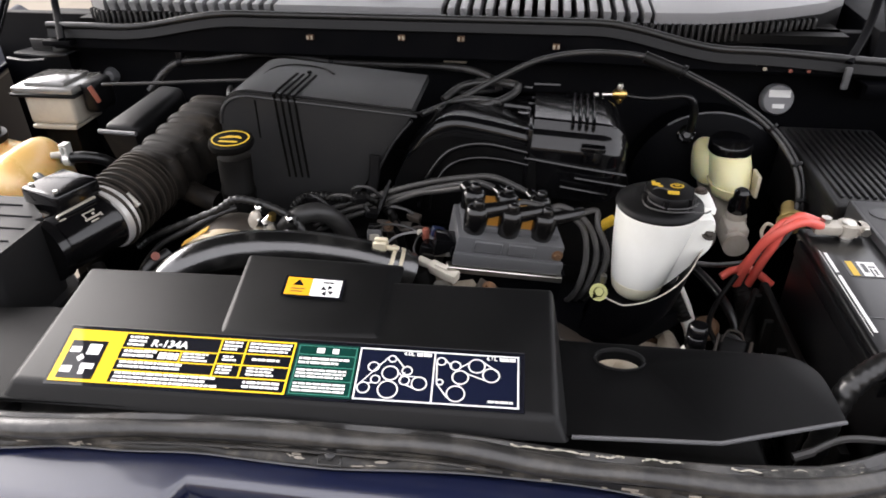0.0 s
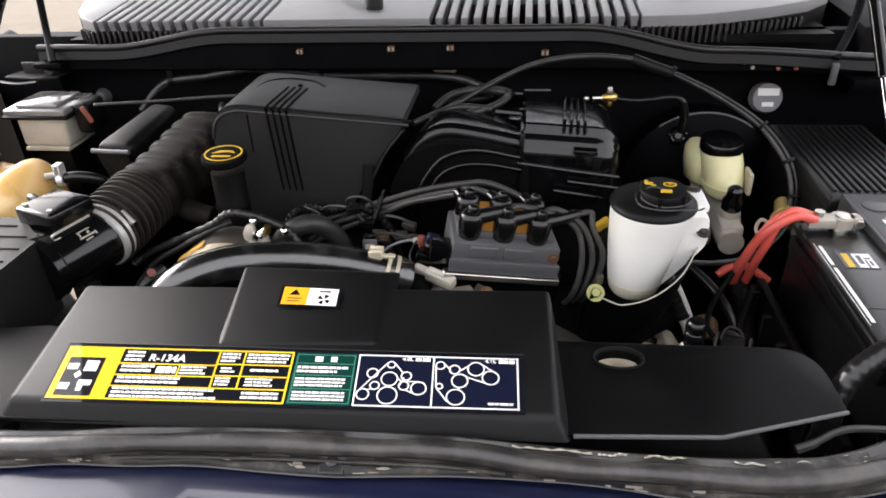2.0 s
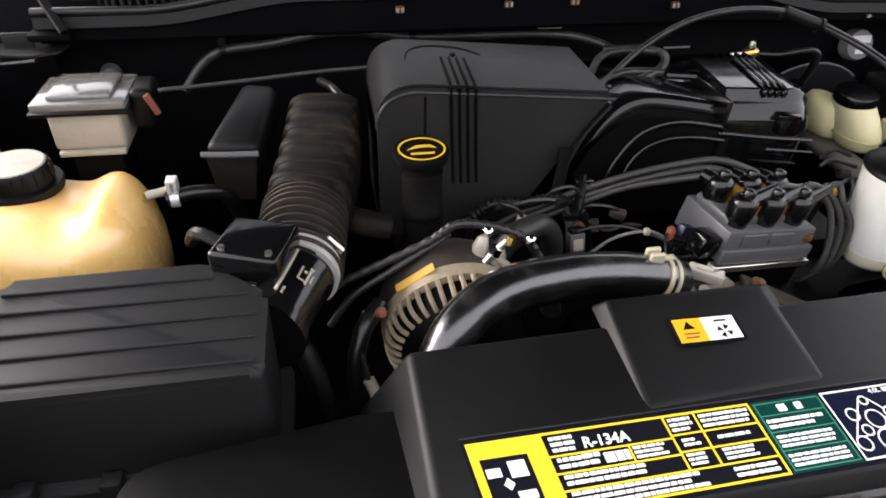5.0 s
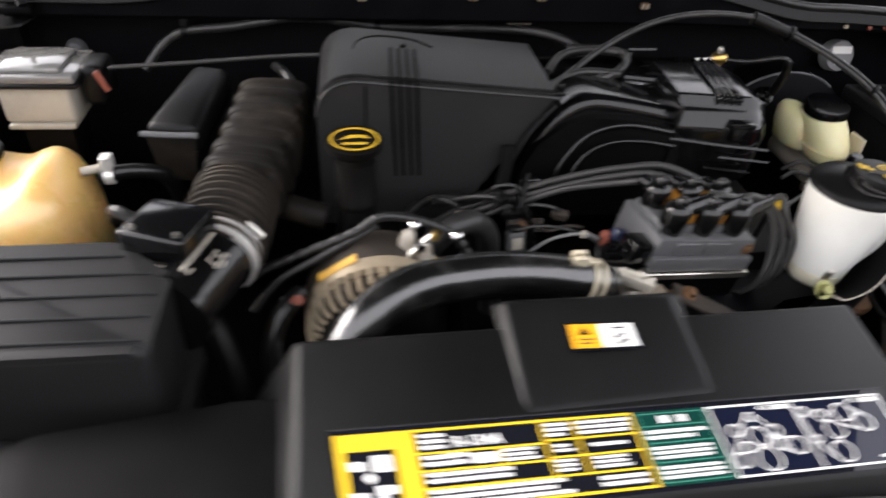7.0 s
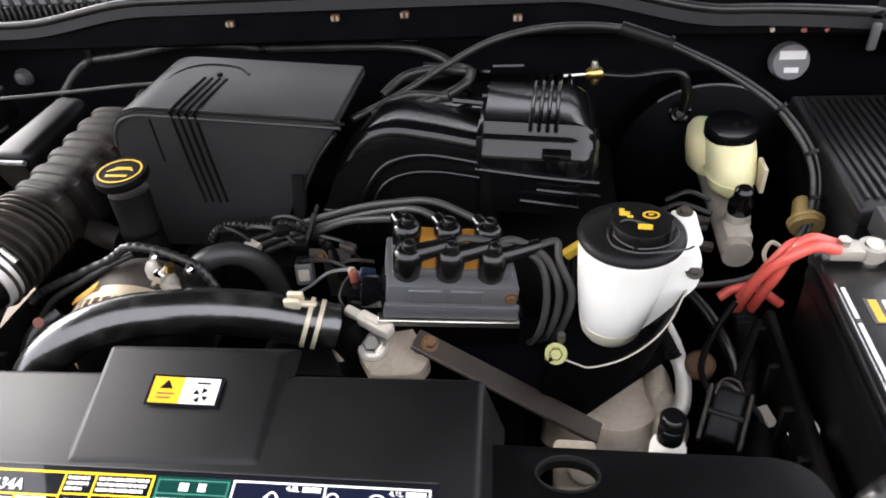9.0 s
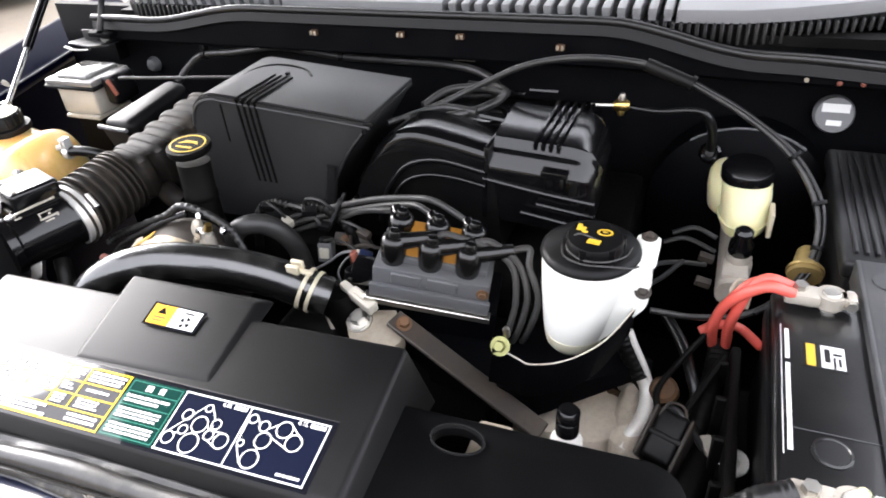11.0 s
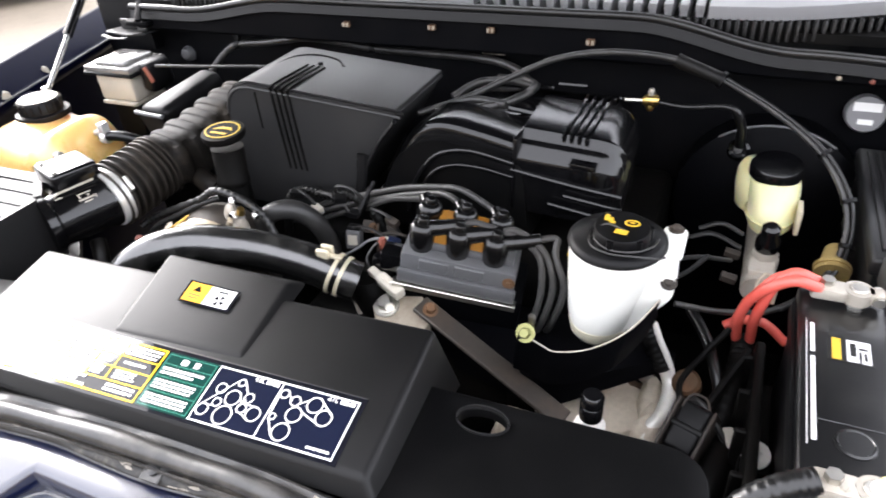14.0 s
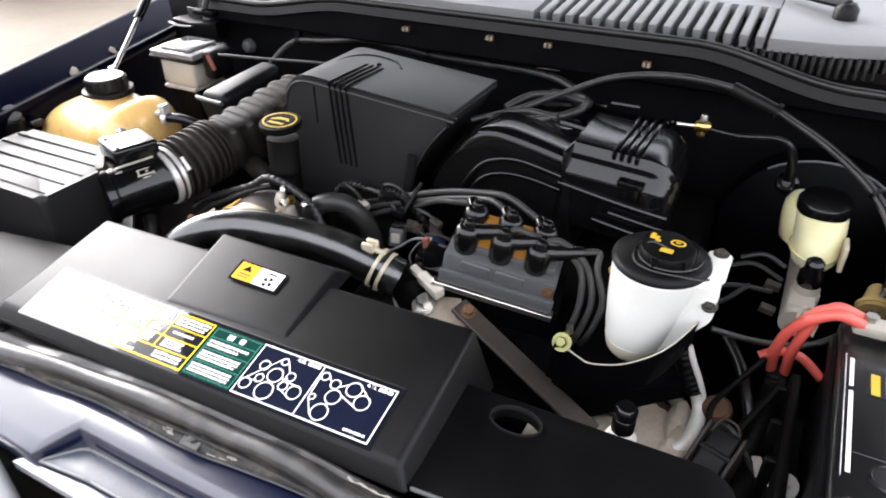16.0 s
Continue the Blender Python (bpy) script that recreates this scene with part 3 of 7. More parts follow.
# dark hinge pockets and brackets at the two ends of the cowl
for name, sx in (("trim_hinge_pocket_left", -1), ("trim_hinge_pocket_right", 1)):
    pocket = [(CX + sx * a, b) for a, b in ((0.768, 1.345), (0.850, 1.362), (0.975, 1.64), (0.768, 1.64))]
    bm = prism(pocket, 1.19, lambda x, y: (1.312 if sx > 0 else 1.236) + 0.05 * (y - 1.36), 0.004)
    bmesh.ops.recalc_face_normals(bm, faces=bm.faces)
    solid(name, bm, M_BAY, "dark painted pocket beside the hood hinge", "hinge pocket", kind="structure")
    shelf = thing("hinge_bracket", (CX + sx * 0.78, 1.29, 1.24), "dull grey stamped bracket below the hood hinge", "bracket", "hinge brackets")
    x0, x1 = sorted((CX + sx * 0.735, CX + sx * 0.86))
    if sx < 0:
        part("plate", prism(rounded([(-0.935, 1.300), (-0.860, 1.285), (-0.822, 1.300), (-0.815, 1.345), (-0.92, 1.345)], 0.008, 4), 1.236, 1.2395, 0.001), M_FUSE, shelf)
        part("lip", tube([(-0.955, 1.310, 1.226), (-0.90, 1.288, 1.229), (-0.85, 1.278, 1.235)], 0.0045, 16, 8, flat=0.5), M_FUSE, shelf)
        part("upright", box(-0.905, -0.862, 1.322, 1.326, 1.238, 1.262, 0.002), M_FUSE, shelf)
        continue
    part("plate", box(x0, x1, 1.262, 1.345, 1.236, 1.243, 0.002), M_BAY, shelf)
    part("lip", box(x0, x1, 1.258, 1.264, 1.226, 1.243, 0.0015), M_BAY, shelf)
    for u in (0.76, 0.83):
        part("bolt", hexbolt((CX + sx * u, 1.305, 1.243), (0, 0, 1), 0.007, 0.008, 0.011), M_BAY, shelf)


def wiper(x, y, dx, dy):
    w = thing("wiper", (x, y, 1.34), "black wiper arm resting over the cowl", "wiper", "wipers")
    part("pivot", lathe([(0.018, 0), (0.018, 0.016), (0.012, 0.024)], 20, (x, y, z_deck(x, y) - 0.001)), M_COVER, w)
    part("arm", tube([(x, y, z_deck(x, y) + 0.020), (x + dx * 0.4, y + dy * 0.4, 1.372), (x + dx, y + dy, 1.40)], lambda s: 0.013 - 0.006 * s, 16, 10, flat=0.6), M_COVER, w)


wiper(-0.19, 1.40, -0.22, 0.20)
wiper(0.40, 1.455, -0.25, 0.16)
windscreen = solid("windscreen", prism([(-0.80, 1.64), (0.66, 1.64), (0.58, 2.25), (-0.72, 2.25)], lambda x, y: 1.368 + (y - 1.64) * 0.92, lambda x, y: 1.374 + (y - 1.64) * 0.92),
                   M_GLASS, "sloping windscreen glass behind the cowl", "windscreen")
windscreen.visible_shadow = False
cabin = thing("vehicle_cabin", (CX, 2.0, 0.40), "dark navy vehicle cabin with doors, windows and wheels", "vehicle cabin")
part("dash", box(-0.82, 0.68, 1.66, 2.30, 0.62, 1.355, 0.02), M_PAD, cabin)
part("floor_pan", box(CX - 0.90, CX + 0.90, 1.70, 4.48, 0.42, 0.62, 0.02), M_DARK, cabin)
part("roof", prism(rounded([(CX - 0.70, 2.24), (CX + 0.70, 2.24), (CX + 0.72, 4.40), (CX - 0.72, 4.40)], 0.08, 5), 1.90, lambda x, y: 1.945 - 0.06 * (x - CX) ** 2, 0.012, 2), M_NAVY, cabin)
part("tailgate", box(CX - 0.94, CX + 0.94, 4.46, 4.52, 0.42, 1.28, 0.02), M_NAVY, cabin)
part("rear_window", moved(box(-0.70, 0.70, -0.01, 0.01, 0.0, 0.63, 0.006), pose(CX, 4.49, 1.28, 8, 0, 0)), M_GLOSS, cabin, "dark tinted glass")
part("seat_back", box(-0.75, 0.59, 2.9, 3.1, 0.6, 1.55, 0.05), M_PAD, cabin)


def side_sheet(name, outline, sx, off, lean, material, label=""):
    """A body panel of one side, drawn along the vehicle and leaning in above the waist."""
    bm = prism(rounded(outline, 0.03, 4), -0.018, 0.018, 0.005, 2)
    moved(bm, Matrix(((0, 0, 1, CX + sx * off), (1, 0, 0, 0), (0, 1, 0, 0), (0, 0, 0, 1))))
    for v in bm.verts:
        v.co.x -= sx * lean * max(0, v.co.z - 1.27)
    return part(name, bm, material, cabin, label)


for sx in (-1, 1):
    for y0, y1 in ((1.78, 2.74), (2.76, 3.60), (3.62, 4.47)):
        door = side_sheet("door" if y1 < 4 else "rear_quarter", [(y0, 0.46), (y1, 0.46), (y1, 1.28), (y0, 1.28)], sx, 0.96, 0.0, M_NAVY)
        if y1 < 4:
            part("door_handle", box(CX + sx * 0.995 - 0.012, CX + sx * 0.995 + 0.012, y1 - 0.20, y1 - 0.06, 1.10, 1.13, 0.006), M_NAVY, door)
    for w in ([(2.00, 1.30), (2.71, 1.30), (2.71, 1.86), (2.36, 1.86)], [(2.79, 1.30), (3.57, 1.30), (3.57, 1.86), (2.79, 1.86)], [(3.65, 1.30), (4.40, 1.30), (4.28, 1.86), (3.65, 1.86)]):
        side_sheet("side_window", w, sx, 0.955, 0.40, M_GLOSS, "dark tinted glass")
    part("windscreen_pillar", tube([(CX + sx * 0.82, 1.66, 1.345), (CX + sx * 0.75, 1.98, 1.66), (CX + sx * 0.68, 2.27, 1.92)], 0.032, 12, 10), M_NAVY, cabin)
    for y in (2.75, 3.61, 4.42):
        part("pillar", tube([(CX + sx * 0.955, y, 1.27), (CX + sx * 0.71, y - (0.08 if y > 4 else 0), 1.91)], 0.030, 4, 8), M_NAVY, cabin)
    for y in (1.02, 3.88):
        wheel = part("wheel", lathe([(0.20, -0.10), (0.31, -0.105), (0.345, -0.07), (0.345, 0.07), (0.31, 0.105), (0.20, 0.10)], 36, (CX + sx * 0.92, y, 0.345), (1, 0, 0)), M_TYRE, cabin, "black tyre")
        part("rim", lathe([(0.03, -0.07), (0.12, -0.08), (0.21, -0.09), (0.21, 0.09), (0.12, 0.08), (0.03, 0.07)], 28, (CX + sx * 0.92, y, 0.345), (1, 0, 0)), M_STEEL, wheel)

# open hood, hinged at the cowl
hood = thing("hood", (CX, 1.40, 1.44), "open navy hood with a dark liner, held up by struts", "hood")
hm = Matrix.Translation((CX, 1.40, 1.455)) @ Euler((radians(-39), 0, 0)).to_matrix().to_4x4()
hood_out = rounded([(-0.80, 0.0), (0.80, 0.0), (0.76, -1.12), (0.5, -1.20), (-0.5, -1.20), (-0.76, -1.12)], 0.05)
part("skin", prism(hood_out, 0.012, lambda x, y: 0.03 + 0.02 * (1 - (x / 0.8) ** 2), 0.006, m=hm), M_NAVY, hood)
for sx, x, y in ((1, 0.622, 1.275), (-1, -0.80, 1.275)):
    hinge = part("hinge", tube([(x, y, 1.275), (x + sx * 0.05, y + 0.08, 1.33), (x + sx * 0.07, y + 0.13, 1.45)], 0.007, 14, 8, flat=0.5), M_BAY, hood, "dark hood hinge")
    part("hinge_foot", box(min(x, x + sx * 0.06), max(x, x + sx * 0.06), y + 0.02, y + 0.06, 1.255, 1.266, 0.003), M_BAY, hinge, "dark hinge foot")
    if sx > 0:
        part("hinge_tab", box(x - 0.006, x + 0.006, y - 0.012, y - 0.004, 1.232, 1.270, 0.003), M_COIL, hinge, "worn pale tab")
part("liner", prism(rounded([(-0.70, -0.08), (0.70, -0.08), (0.64, -1.08), (-0.64, -1.08)], 0.06), -0.01, 0.008, 0.0, m=hm), M_PAD, hood, "black felt liner")


def strut(x, y, z, x2, y2, z2):
    s = thing("gas_strut", (x, y, z), "slim gas strut holding the hood open", "gas strut", "hood struts")
    a, b = V(x, y, z), V(x2, y2, z2)
    part("ball_joint", lathe([(0.006, -0.012), (0.009, -0.004), (0.009, 0.004), (0.006, 0.012)], 14, a), M_STEEL, s)
    part("rod", tube([a, a.lerp(b, 0.32)], 0.0050, 4, 10), M_CHROME, s, "bright steel rod")
    part("cylinder", tube([a.lerp(b, 0.29), b], 0.0085, 4, 12), M_GLOSS, s, "black cylinder")


strut(-0.8425, 1.050, 1.201, -0.858, 1.362, 1.482)
strut(0.638, 1.050, 1.201, 0.646, 1.362, 1.482)

# front: fascia, its recess and lamp
front = thing("front_fascia", (CX, 0.42, 0.62), "dark navy painted front panel with a black recessed grille", "front panel")
def bowed(x):
    """How far the front sweeps back beside the middle."""
    return 0.10 * ((x - CX) / 0.78) ** 2


def front_edge(x):
    """Front edge of the painted panel, stepped back round the recess."""
    d = abs(x - CX)
    step = min(1.0, max(0.0, (0.131 - d) / 0.025))
    return 0.392 + 0.040 * step


CROWN = [(0.510, 1.112), (0.470, 1.1235), (0.448, 1.1245), (0.436, 1.122), (0.410, 1.1145), (0.390, 1.1085)]


def crown(y):
    for (y0, z0), (y1, z1) in zip(CROWN, CROWN[1:]):
        if y >= y1:
            return z0 + (z1 - z0) * (y - y0) / (y1 - y0)
    return CROWN[-1][1]


bm, under = bmesh.new(), bmesh.new()
rows, low = [], []
for x in sorted([-0.86 + i * 0.039 for i in range(41)] + [CX + q * k for q in (-1, 1) for k in (0.1045, 0.1065, 0.112, 0.119, 0.125, 0.1305, 0.1315)]):
    e, back = front_edge(x), bowed(x)
    ys = [0.510 + (e + 0.006 - 0.510) * k / 9 for k in range(10)]
    prof = [(y, crown(y)) for y in ys] + [(e + 0.002, crown(e) - 0.0008), (e, crown(e) - 0.005), (e + 0.0015, crown(e) - 0.026)]
    rows.append([bm.verts.new((x, y + back * 0.55, z - back * 0.1)) for y, z in prof])
    low.append([under.verts.new((x, y + back * 0.55, z)) for y, z in ((e + 0.004, crown(e) - 0.027), (e + 0.030, 1.05), (0.44, 0.95), (0.44, 0.60))])
for mesh, strips in ((bm, rows), (under, low)):
    for a, b in zip(strips, strips[1:]):
        for k in range(len(a) - 1):
            mesh.faces.new((a[k], a[k + 1], b[k + 1], b[k]))
part("skin", bm, M_NAVY, front, "glossy navy paint with water marks", 50)
# Near-black sheet in place of the shade inside the grille opening.
part("grille_shade_sheet", under, M_DARK, front, "dark sheet standing in for the shaded opening below the edge")
rec = rounded([(-0.203, 0.396), (-0.180, 0.424), (-0.170, 0.429), (0.010, 0.429), (0.020, 0.424), (0.043, 0.396), (-0.02, 0.402), (-0.14, 0.402)], 0.005)
part("recess_floor", plate([(-0.23, 0.385), (-0.19, 0.440), (0.03, 0.440), (0.07, 0.385)], [], 1.0975, 0.010), M_NAVY, front, "navy floor of the step")
part("recess_panel", plate(rec, [], 1.1010, 0.003, 0.0012), M_LEDGE, front, "grey-blue sunken ledge")
# Reflection on the paint's edge, drawn as a pale tube.
part("recess_rim_glint", tube([(x, y, 1.1012) for x, y in rec[2:] + rec[:3]], 0.0014, 90, 6), M_SLAT, front, "pale line round the ledge, edge highlight painted in")
part("bumper", box(CX - 0.80, CX + 0.80, 0.33, 0.50, 0.40, 0.63, 0.03, 3), M_COWL, front, "dark grey bumper")
lamp = thing("headlamp", (-0.38, 0.36, 0.93), "clear headlamp lens at the front corner", "headlamp")
part("lens", prism(rounded([(-0.50, 0.318), (-0.262, 0.300), (-0.244, 0.372), (-0.262, 0.389), (-0.50, 0.398)], 0.014, 5), 0.93, lambda x, y: 1.090 - 0.35 * max(0, 0.372 - y), 0.008, 3), M_LENS, lamp)
part("housing", box(-0.49, -0.27, 0.37, 0.45, 0.94, 1.06, 0.006), M_DARK, lamp, "black housing")

panel = thing("grille_opening_panel", (CX, 0.50, 1.08), "black weathered panel behind the hood seal", "front panel")
bm = bmesh.new()
rows = []
for i in range(33):
    x = -0.72 + i * 0.04
    bow = 0.075 * max(0, abs(x - CX) - 0.25) ** 2 / 0.25
    rows.append([bm.verts.new((x, y + bow, z)) for y, z in ((0.476, 1.090), (0.478, 1.116), (0.483, 1.120), (0.510, 1.121), (0.515, 1.115), (0.52, 1.06))])
for a, b in zip(rows, rows[1:]):
    for k in range(5):
        bm.faces.new((a[k], a[k + 1], b[k + 1], b[k]))
part("shelf", bm, M_SEAL, panel)
for x in (-0.40, -0.14, 0.16, 0.36):
    bow = 0.075 * max(0, abs(x - CX) - 0.25) ** 2 / 0.25
    part("push_pin", lathe([(0.009, 0), (0.009, 0.002), (0.006, 0.0035)], 16, (x, 0.497 + bow, 1.1205)), M_BOX, panel)


# hood seal: a bulb, a flap behind it and a wavy rubber skirt over the paint
def lie(knots, x):
    for (x0, y0), (x1, y1) in zip(knots, knots[1:]):
        if x <= x1 or (x1, y1) == knots[-1]:
            t = min(1.5, max(-1.5, (x - x0) / (x1 - x0)))
            return y0 + (y1 - y0) * t


SKIRT = [(-0.60, 0.470), (-0.45, 0.440), (-0.37, 0.444), (-0.32, 0.455), (-0.25, 0.456), (-0.19, 0.463), (-0.124, 0.460), (-0.06, 0.459), (0.0, 0.465), (0.06, 0.470), (0.15, 0.470), (0.20, 0.467), (0.25, 0.459), (0.33, 0.462), (0.42, 0.482), (0.52, 0.54)]
BULB = [(-0.60, 0.490), (-0.45, 0.458), (-0.37, 0.456), (-0.313, 0.458), (-0.25, 0.470), (-0.185, 0.475), (-0.10, 0.479), (0.04, 0.482), (0.08, 0.480), (0.14, 0.472), (0.20, 0.470), (0.27, 0.471), (0.325, 0.470), (0.37, 0.477), (0.412, 0.489), (0.52, 0.55)]
BACK = [(-0.60, 0.502), (-0.45, 0.478), (-0.385, 0.475), (-0.303, 0.482), (-0.26, 0.490), (-0.168, 0.497), (-0.06, 0.501), (0.04, 0.502), (0.12, 0.497), (0.20, 0.493), (0.27, 0.493), (0.34, 0.496), (0.38, 0.505), (0.412, 0.518), (0.52, 0.575)]
hs = thing("hood_seal", (CX, 0.475, 1.14), "thick weathered grey-black rubber hood seal across the front", "rubber seal")
XF = [-0.60 + 0.0112 * i for i in range(101)]
soft = lambda knots, x: (lie(knots, x - 0.02) + lie(knots, x) + lie(knots, x + 0.02)) / 3
part("bulb", tube([(x, soft(BULB, x), 1.1445 + 0.0012 * math.sin(x * 37)) for x in XF[::4]], lambda s: 0.0095 + 0.0010 * math.sin(33 * s), 140, 12, flat=0.9), M_SEAL, hs)
bm = bmesh.new()
rows = []
rng = random.Random(11)
for x in XF:
    a, b = soft(BULB, x) - 0.006, soft(SKIRT, x)
    w = 0.0012 * math.sin(x * 90) + 0.0008 * rng.random()
    rows.append([bm.verts.new(p) for p in ((x, a, 1.1390), (x, a + (b - a) * 0.25, 1.1335 + w), (x, a + (b - a) * 0.6, 1.1325 + w), (x, a + (b - a) * 0.92, 1.1300), (x, b, 1.1275), (x, b + 0.0005, 1.1255))])
for a, b in zip(rows, rows[1:]):
    for k in range(5):
        bm.faces.new((a[k], a[k + 1], b[k + 1], b[k]))
part("skirt", bm, M_SKIRT, hs, "dusty rubber skirt")
part("skirt_edge", tube([(x, soft(SKIRT, x) - 0.0002, 1.1275) for x in XF[::2]], 0.0010, 200, 6), M_COIL, hs, "pale edge line")
bm = bmesh.new()
rows = []
for x in XF:
    a, b = soft(BULB, x) + 0.006, soft(BACK, x)
    rows.append([bm.verts.new(p) for p in ((x, a, 1.146), (x, a + (b - a) * 0.5, 1.1425 + 0.001 * math.sin(x * 60)), (x, b - 0.003, 1.1445), (x, b, 1.1430), (x, b + 0.003, 1.125))])
for a, b in zip(rows, rows[1:]):
    for k in range(4):
        bm.faces.new((a[k], a[k + 1], b[k + 1], b[k]))
part("flap", bm, M_SEAL, hs)
part("crease", tube([(x, soft(BULB, x) - 0.0115, 1.1375) for x in XF[30:64:2]], 0.0016, 80, 6), M_SEAL, hs)
for k in range(40):  # dried mud lying flat on the skirt, in ragged patches
    x = rng.choice((-0.27, -0.23, -0.10, -0.03, 0.0)) + rng.uniform(-0.035, 0.035) if k < 14 else rng.uniform(-0.42, 0.32)
    w, d, c = rng.uniform(0.002, 0.012), rng.uniform(0.04, 0.14), rng.uniform(0.12, 0.85)
    bm = bmesh.new()
    ring_v = []
    for a in range(11):
        t, g = 2 * math.pi * a / 11, rng.uniform(0.45, 1.0)
        u, v = x + w * g * math.cos(t), min(0.97, max(0.03, c + d * g * math.sin(t)))
        ring_v.append((u, soft(SKIRT, u) + (soft(BULB, u) - 0.006 - soft(SKIRT, u)) * v, 1.1290 + 0.0062 * v))
    hi = [bm.verts.new((u, v, z + 0.0007)) for u, v, z in ring_v]
    lo = [bm.verts.new((u, v, z - 0.002)) for u, v, z in ring_v]
    bm.faces.new(hi)
    for a in range(11):
        bm.faces.new((lo[a], lo[(a + 1) % 11], hi[(a + 1) % 11], hi[a]))
    part("mud_crust", bm, M_MUD, hs, "dried pale mud")
bm = bmesh.new()
rows = []
for k in range(13):
    x = 0.315 + k * 0.0075
    g = 0.55 + 0.45 * math.sin(math.pi * k / 12) + rng.uniform(-0.08, 0.08)
    a, b = soft(BULB, x) + 0.009, soft(BACK, x) - 0.004
    m = (a + b) / 2
    rows.append([bm.verts.new((x, m + (q - m) * g, 1.1452 + 0.0004 * rng.random())) for q in (a, m, b)])
for a, b in zip(rows, rows[1:]):
    for k in range(2):
        bm.faces.new((a[k], a[k + 1], b[k + 1], b[k]))
bmesh.ops.solidify(bm, geom=bm.faces[:], thickness=0.002)
# Scuffed rubber, paler still for the sky's reflection on this end.
part("worn_sheen_patch", bm, M_SKIRTWORN, hs, "scuffed grey patch with sky sheen painted in")
tab = part("skirt_tab", moved(box(-0.011, 0.011, -0.009, 0.009, -0.001, 0.002, 0.001, 1), pose(-0.060, 0.467, 1.1335, 12, 0, 2)), M_SEAL, hs, "rubber tab with a pin")
part("pin", lathe([(0.0055, 0), (0.0055, 0.0025), (0.0035, 0.0035)], 14, (-0.060, 0.469, 1.135), (0, -0.2, 1)), M_SLATDARK, tab)
for x in (-0.247, -0.212):
    part("droplet", loft([((x, soft(SKIRT, x) + 0.004, 1.1285), 0.0042, 0.0022), ((x, soft(SKIRT, x) + 0.004, 1.1312), 0.0030, 0.0015)], 10), M_WHITE, hs, "white bird-dropping speck")
for x0, x1, d in ((0.10, 0.17, 0.006), (0.175, 0.20, 0.005), (0.215, 0.25, 0.004), (0.29, 0.40, 0.006), (0.30, 0.40, 0.016), (0.36, 0.405, 0.010)):
    n = max(4, int((x1 - x0) / 0.007))
    xs = [x0 + (x1 - x0) * k / n for k in range(n + 1)]
    part("split_edge", tube([(x, soft(BACK, x) - d + rng.uniform(-0.0016, 0.0016), 1.1443 + rng.uniform(-0.0004, 0.0005)) for x in xs], lambda s: 0.0004 + 0.0008 * abs(math.sin(s * 17 + x0 * 40)), 8 * n, 5), M_OLDWHITE, hs, "torn pale edge")

# ---- radiator cover ----
def z_cover(x, y):
    return 1.174 + 0.17 * (y - 0.576)


def z_wing(x, y):
    return 1.148 + 0.03 * (y - 0.60)


cover = thing("radiator_cover", (-0.12, 0.58, 1.14), "black grained plastic radiator cover with printed decals", "radiator cover")
wing = [(-0.60, 0.497), (-0.40, 0.490), (0.098, 0.506), (0.287, 0.517), (0.408, 0.557), (0.404, 0.645), (0.150, 0.640), (-0.44, 0.630), (-0.635, 0.600)]
wing = rounded(wing, [0.02, 0, 0, 0.01, 0.006, 0.055, 0, 0, 0.05], 8)
hole = ellipse(0.206, 0.616, 0.025, 0.0155)
part("base", plate(wing, [hole], z_wing, 0.004, 0.0015), M_WING, cover)
part("hole_rim", plate(ellipse(0.206, 0.616, 0.0262, 0.0167), [ellipse(0.206, 0.616, 0.0248, 0.0153)], lambda x, y: z_wing(x, y) + 0.0022, 0.006), M_FUSE, cover)
part("hole_lip", plate(ellipse(0.206, 0.616, 0.0250, 0.0155), [ellipse(0.206, 0.616, 0.0236, 0.0142)], lambda x, y: z_wing(x, y) - 0.002, 0.010), M_COVER, cover)
rt = thing("radiator", (-0.10, 0.60, 0.66), "black radiator tank with a dusty tan fitting under the cover", "radiator")
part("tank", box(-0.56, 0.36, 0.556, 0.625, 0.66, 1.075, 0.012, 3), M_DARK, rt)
part("fitting", join(box(0.196, 0.236, 0.62, 0.700, 1.050, 1.086, 0.006, 3), lathe([(0.015, 0), (0.015, 0.012), (0.010, 0.015)], 14, (0.222, 0.664, 1.084), (0.1, -0.3, 1))), M_TAN, rt, "dusty tan fitting")
# The wing edge catching light, put in as a grey tube.
part("front_edge", join(tube([(0.155, 0.5075, 1.1452), (0.2865, 0.5160, 1.1453)], 0.0021, 4, 8), tube([(0.2865, 0.5160, 1.1453), (0.4065, 0.5555, 1.1463)], 0.0021, 4, 8)), M_COIL, cover, "pale front edge, highlight painted in")
# raised middle, sides flaring outwards
bm = bmesh.new()
topo = [(-0.388, 0.500), (0.141, 0.512), (0.135, 0.676), (-0.392, 0.660)]
foot = [(-0.402, 0.490), (0.153, 0.503), (0.150, 0.697), (-0.436, 0.680)]
hi = [bm.verts.new((x, y, z_cover(x, y))) for x, y in topo]
lo = [bm.verts.new((x, y, z_wing(x, y) - (0.004 if i < 2 else 0.05))) for i, (x, y) in enumerate(foot)]
bm.faces.new(hi)
for k in range(4):
    bm.faces.new((lo[k], lo[(k + 1) % 4], hi[(k + 1) % 4], hi[k]))
bmesh.ops.bevel(bm, geom=[e for e in bm.edges if not all(v in lo for v in e.verts)], offset=0.006, segments=3, affect="EDGES", profile=0.5)
part("raised_panel", bm, M_COVER, cover, smooth=60)
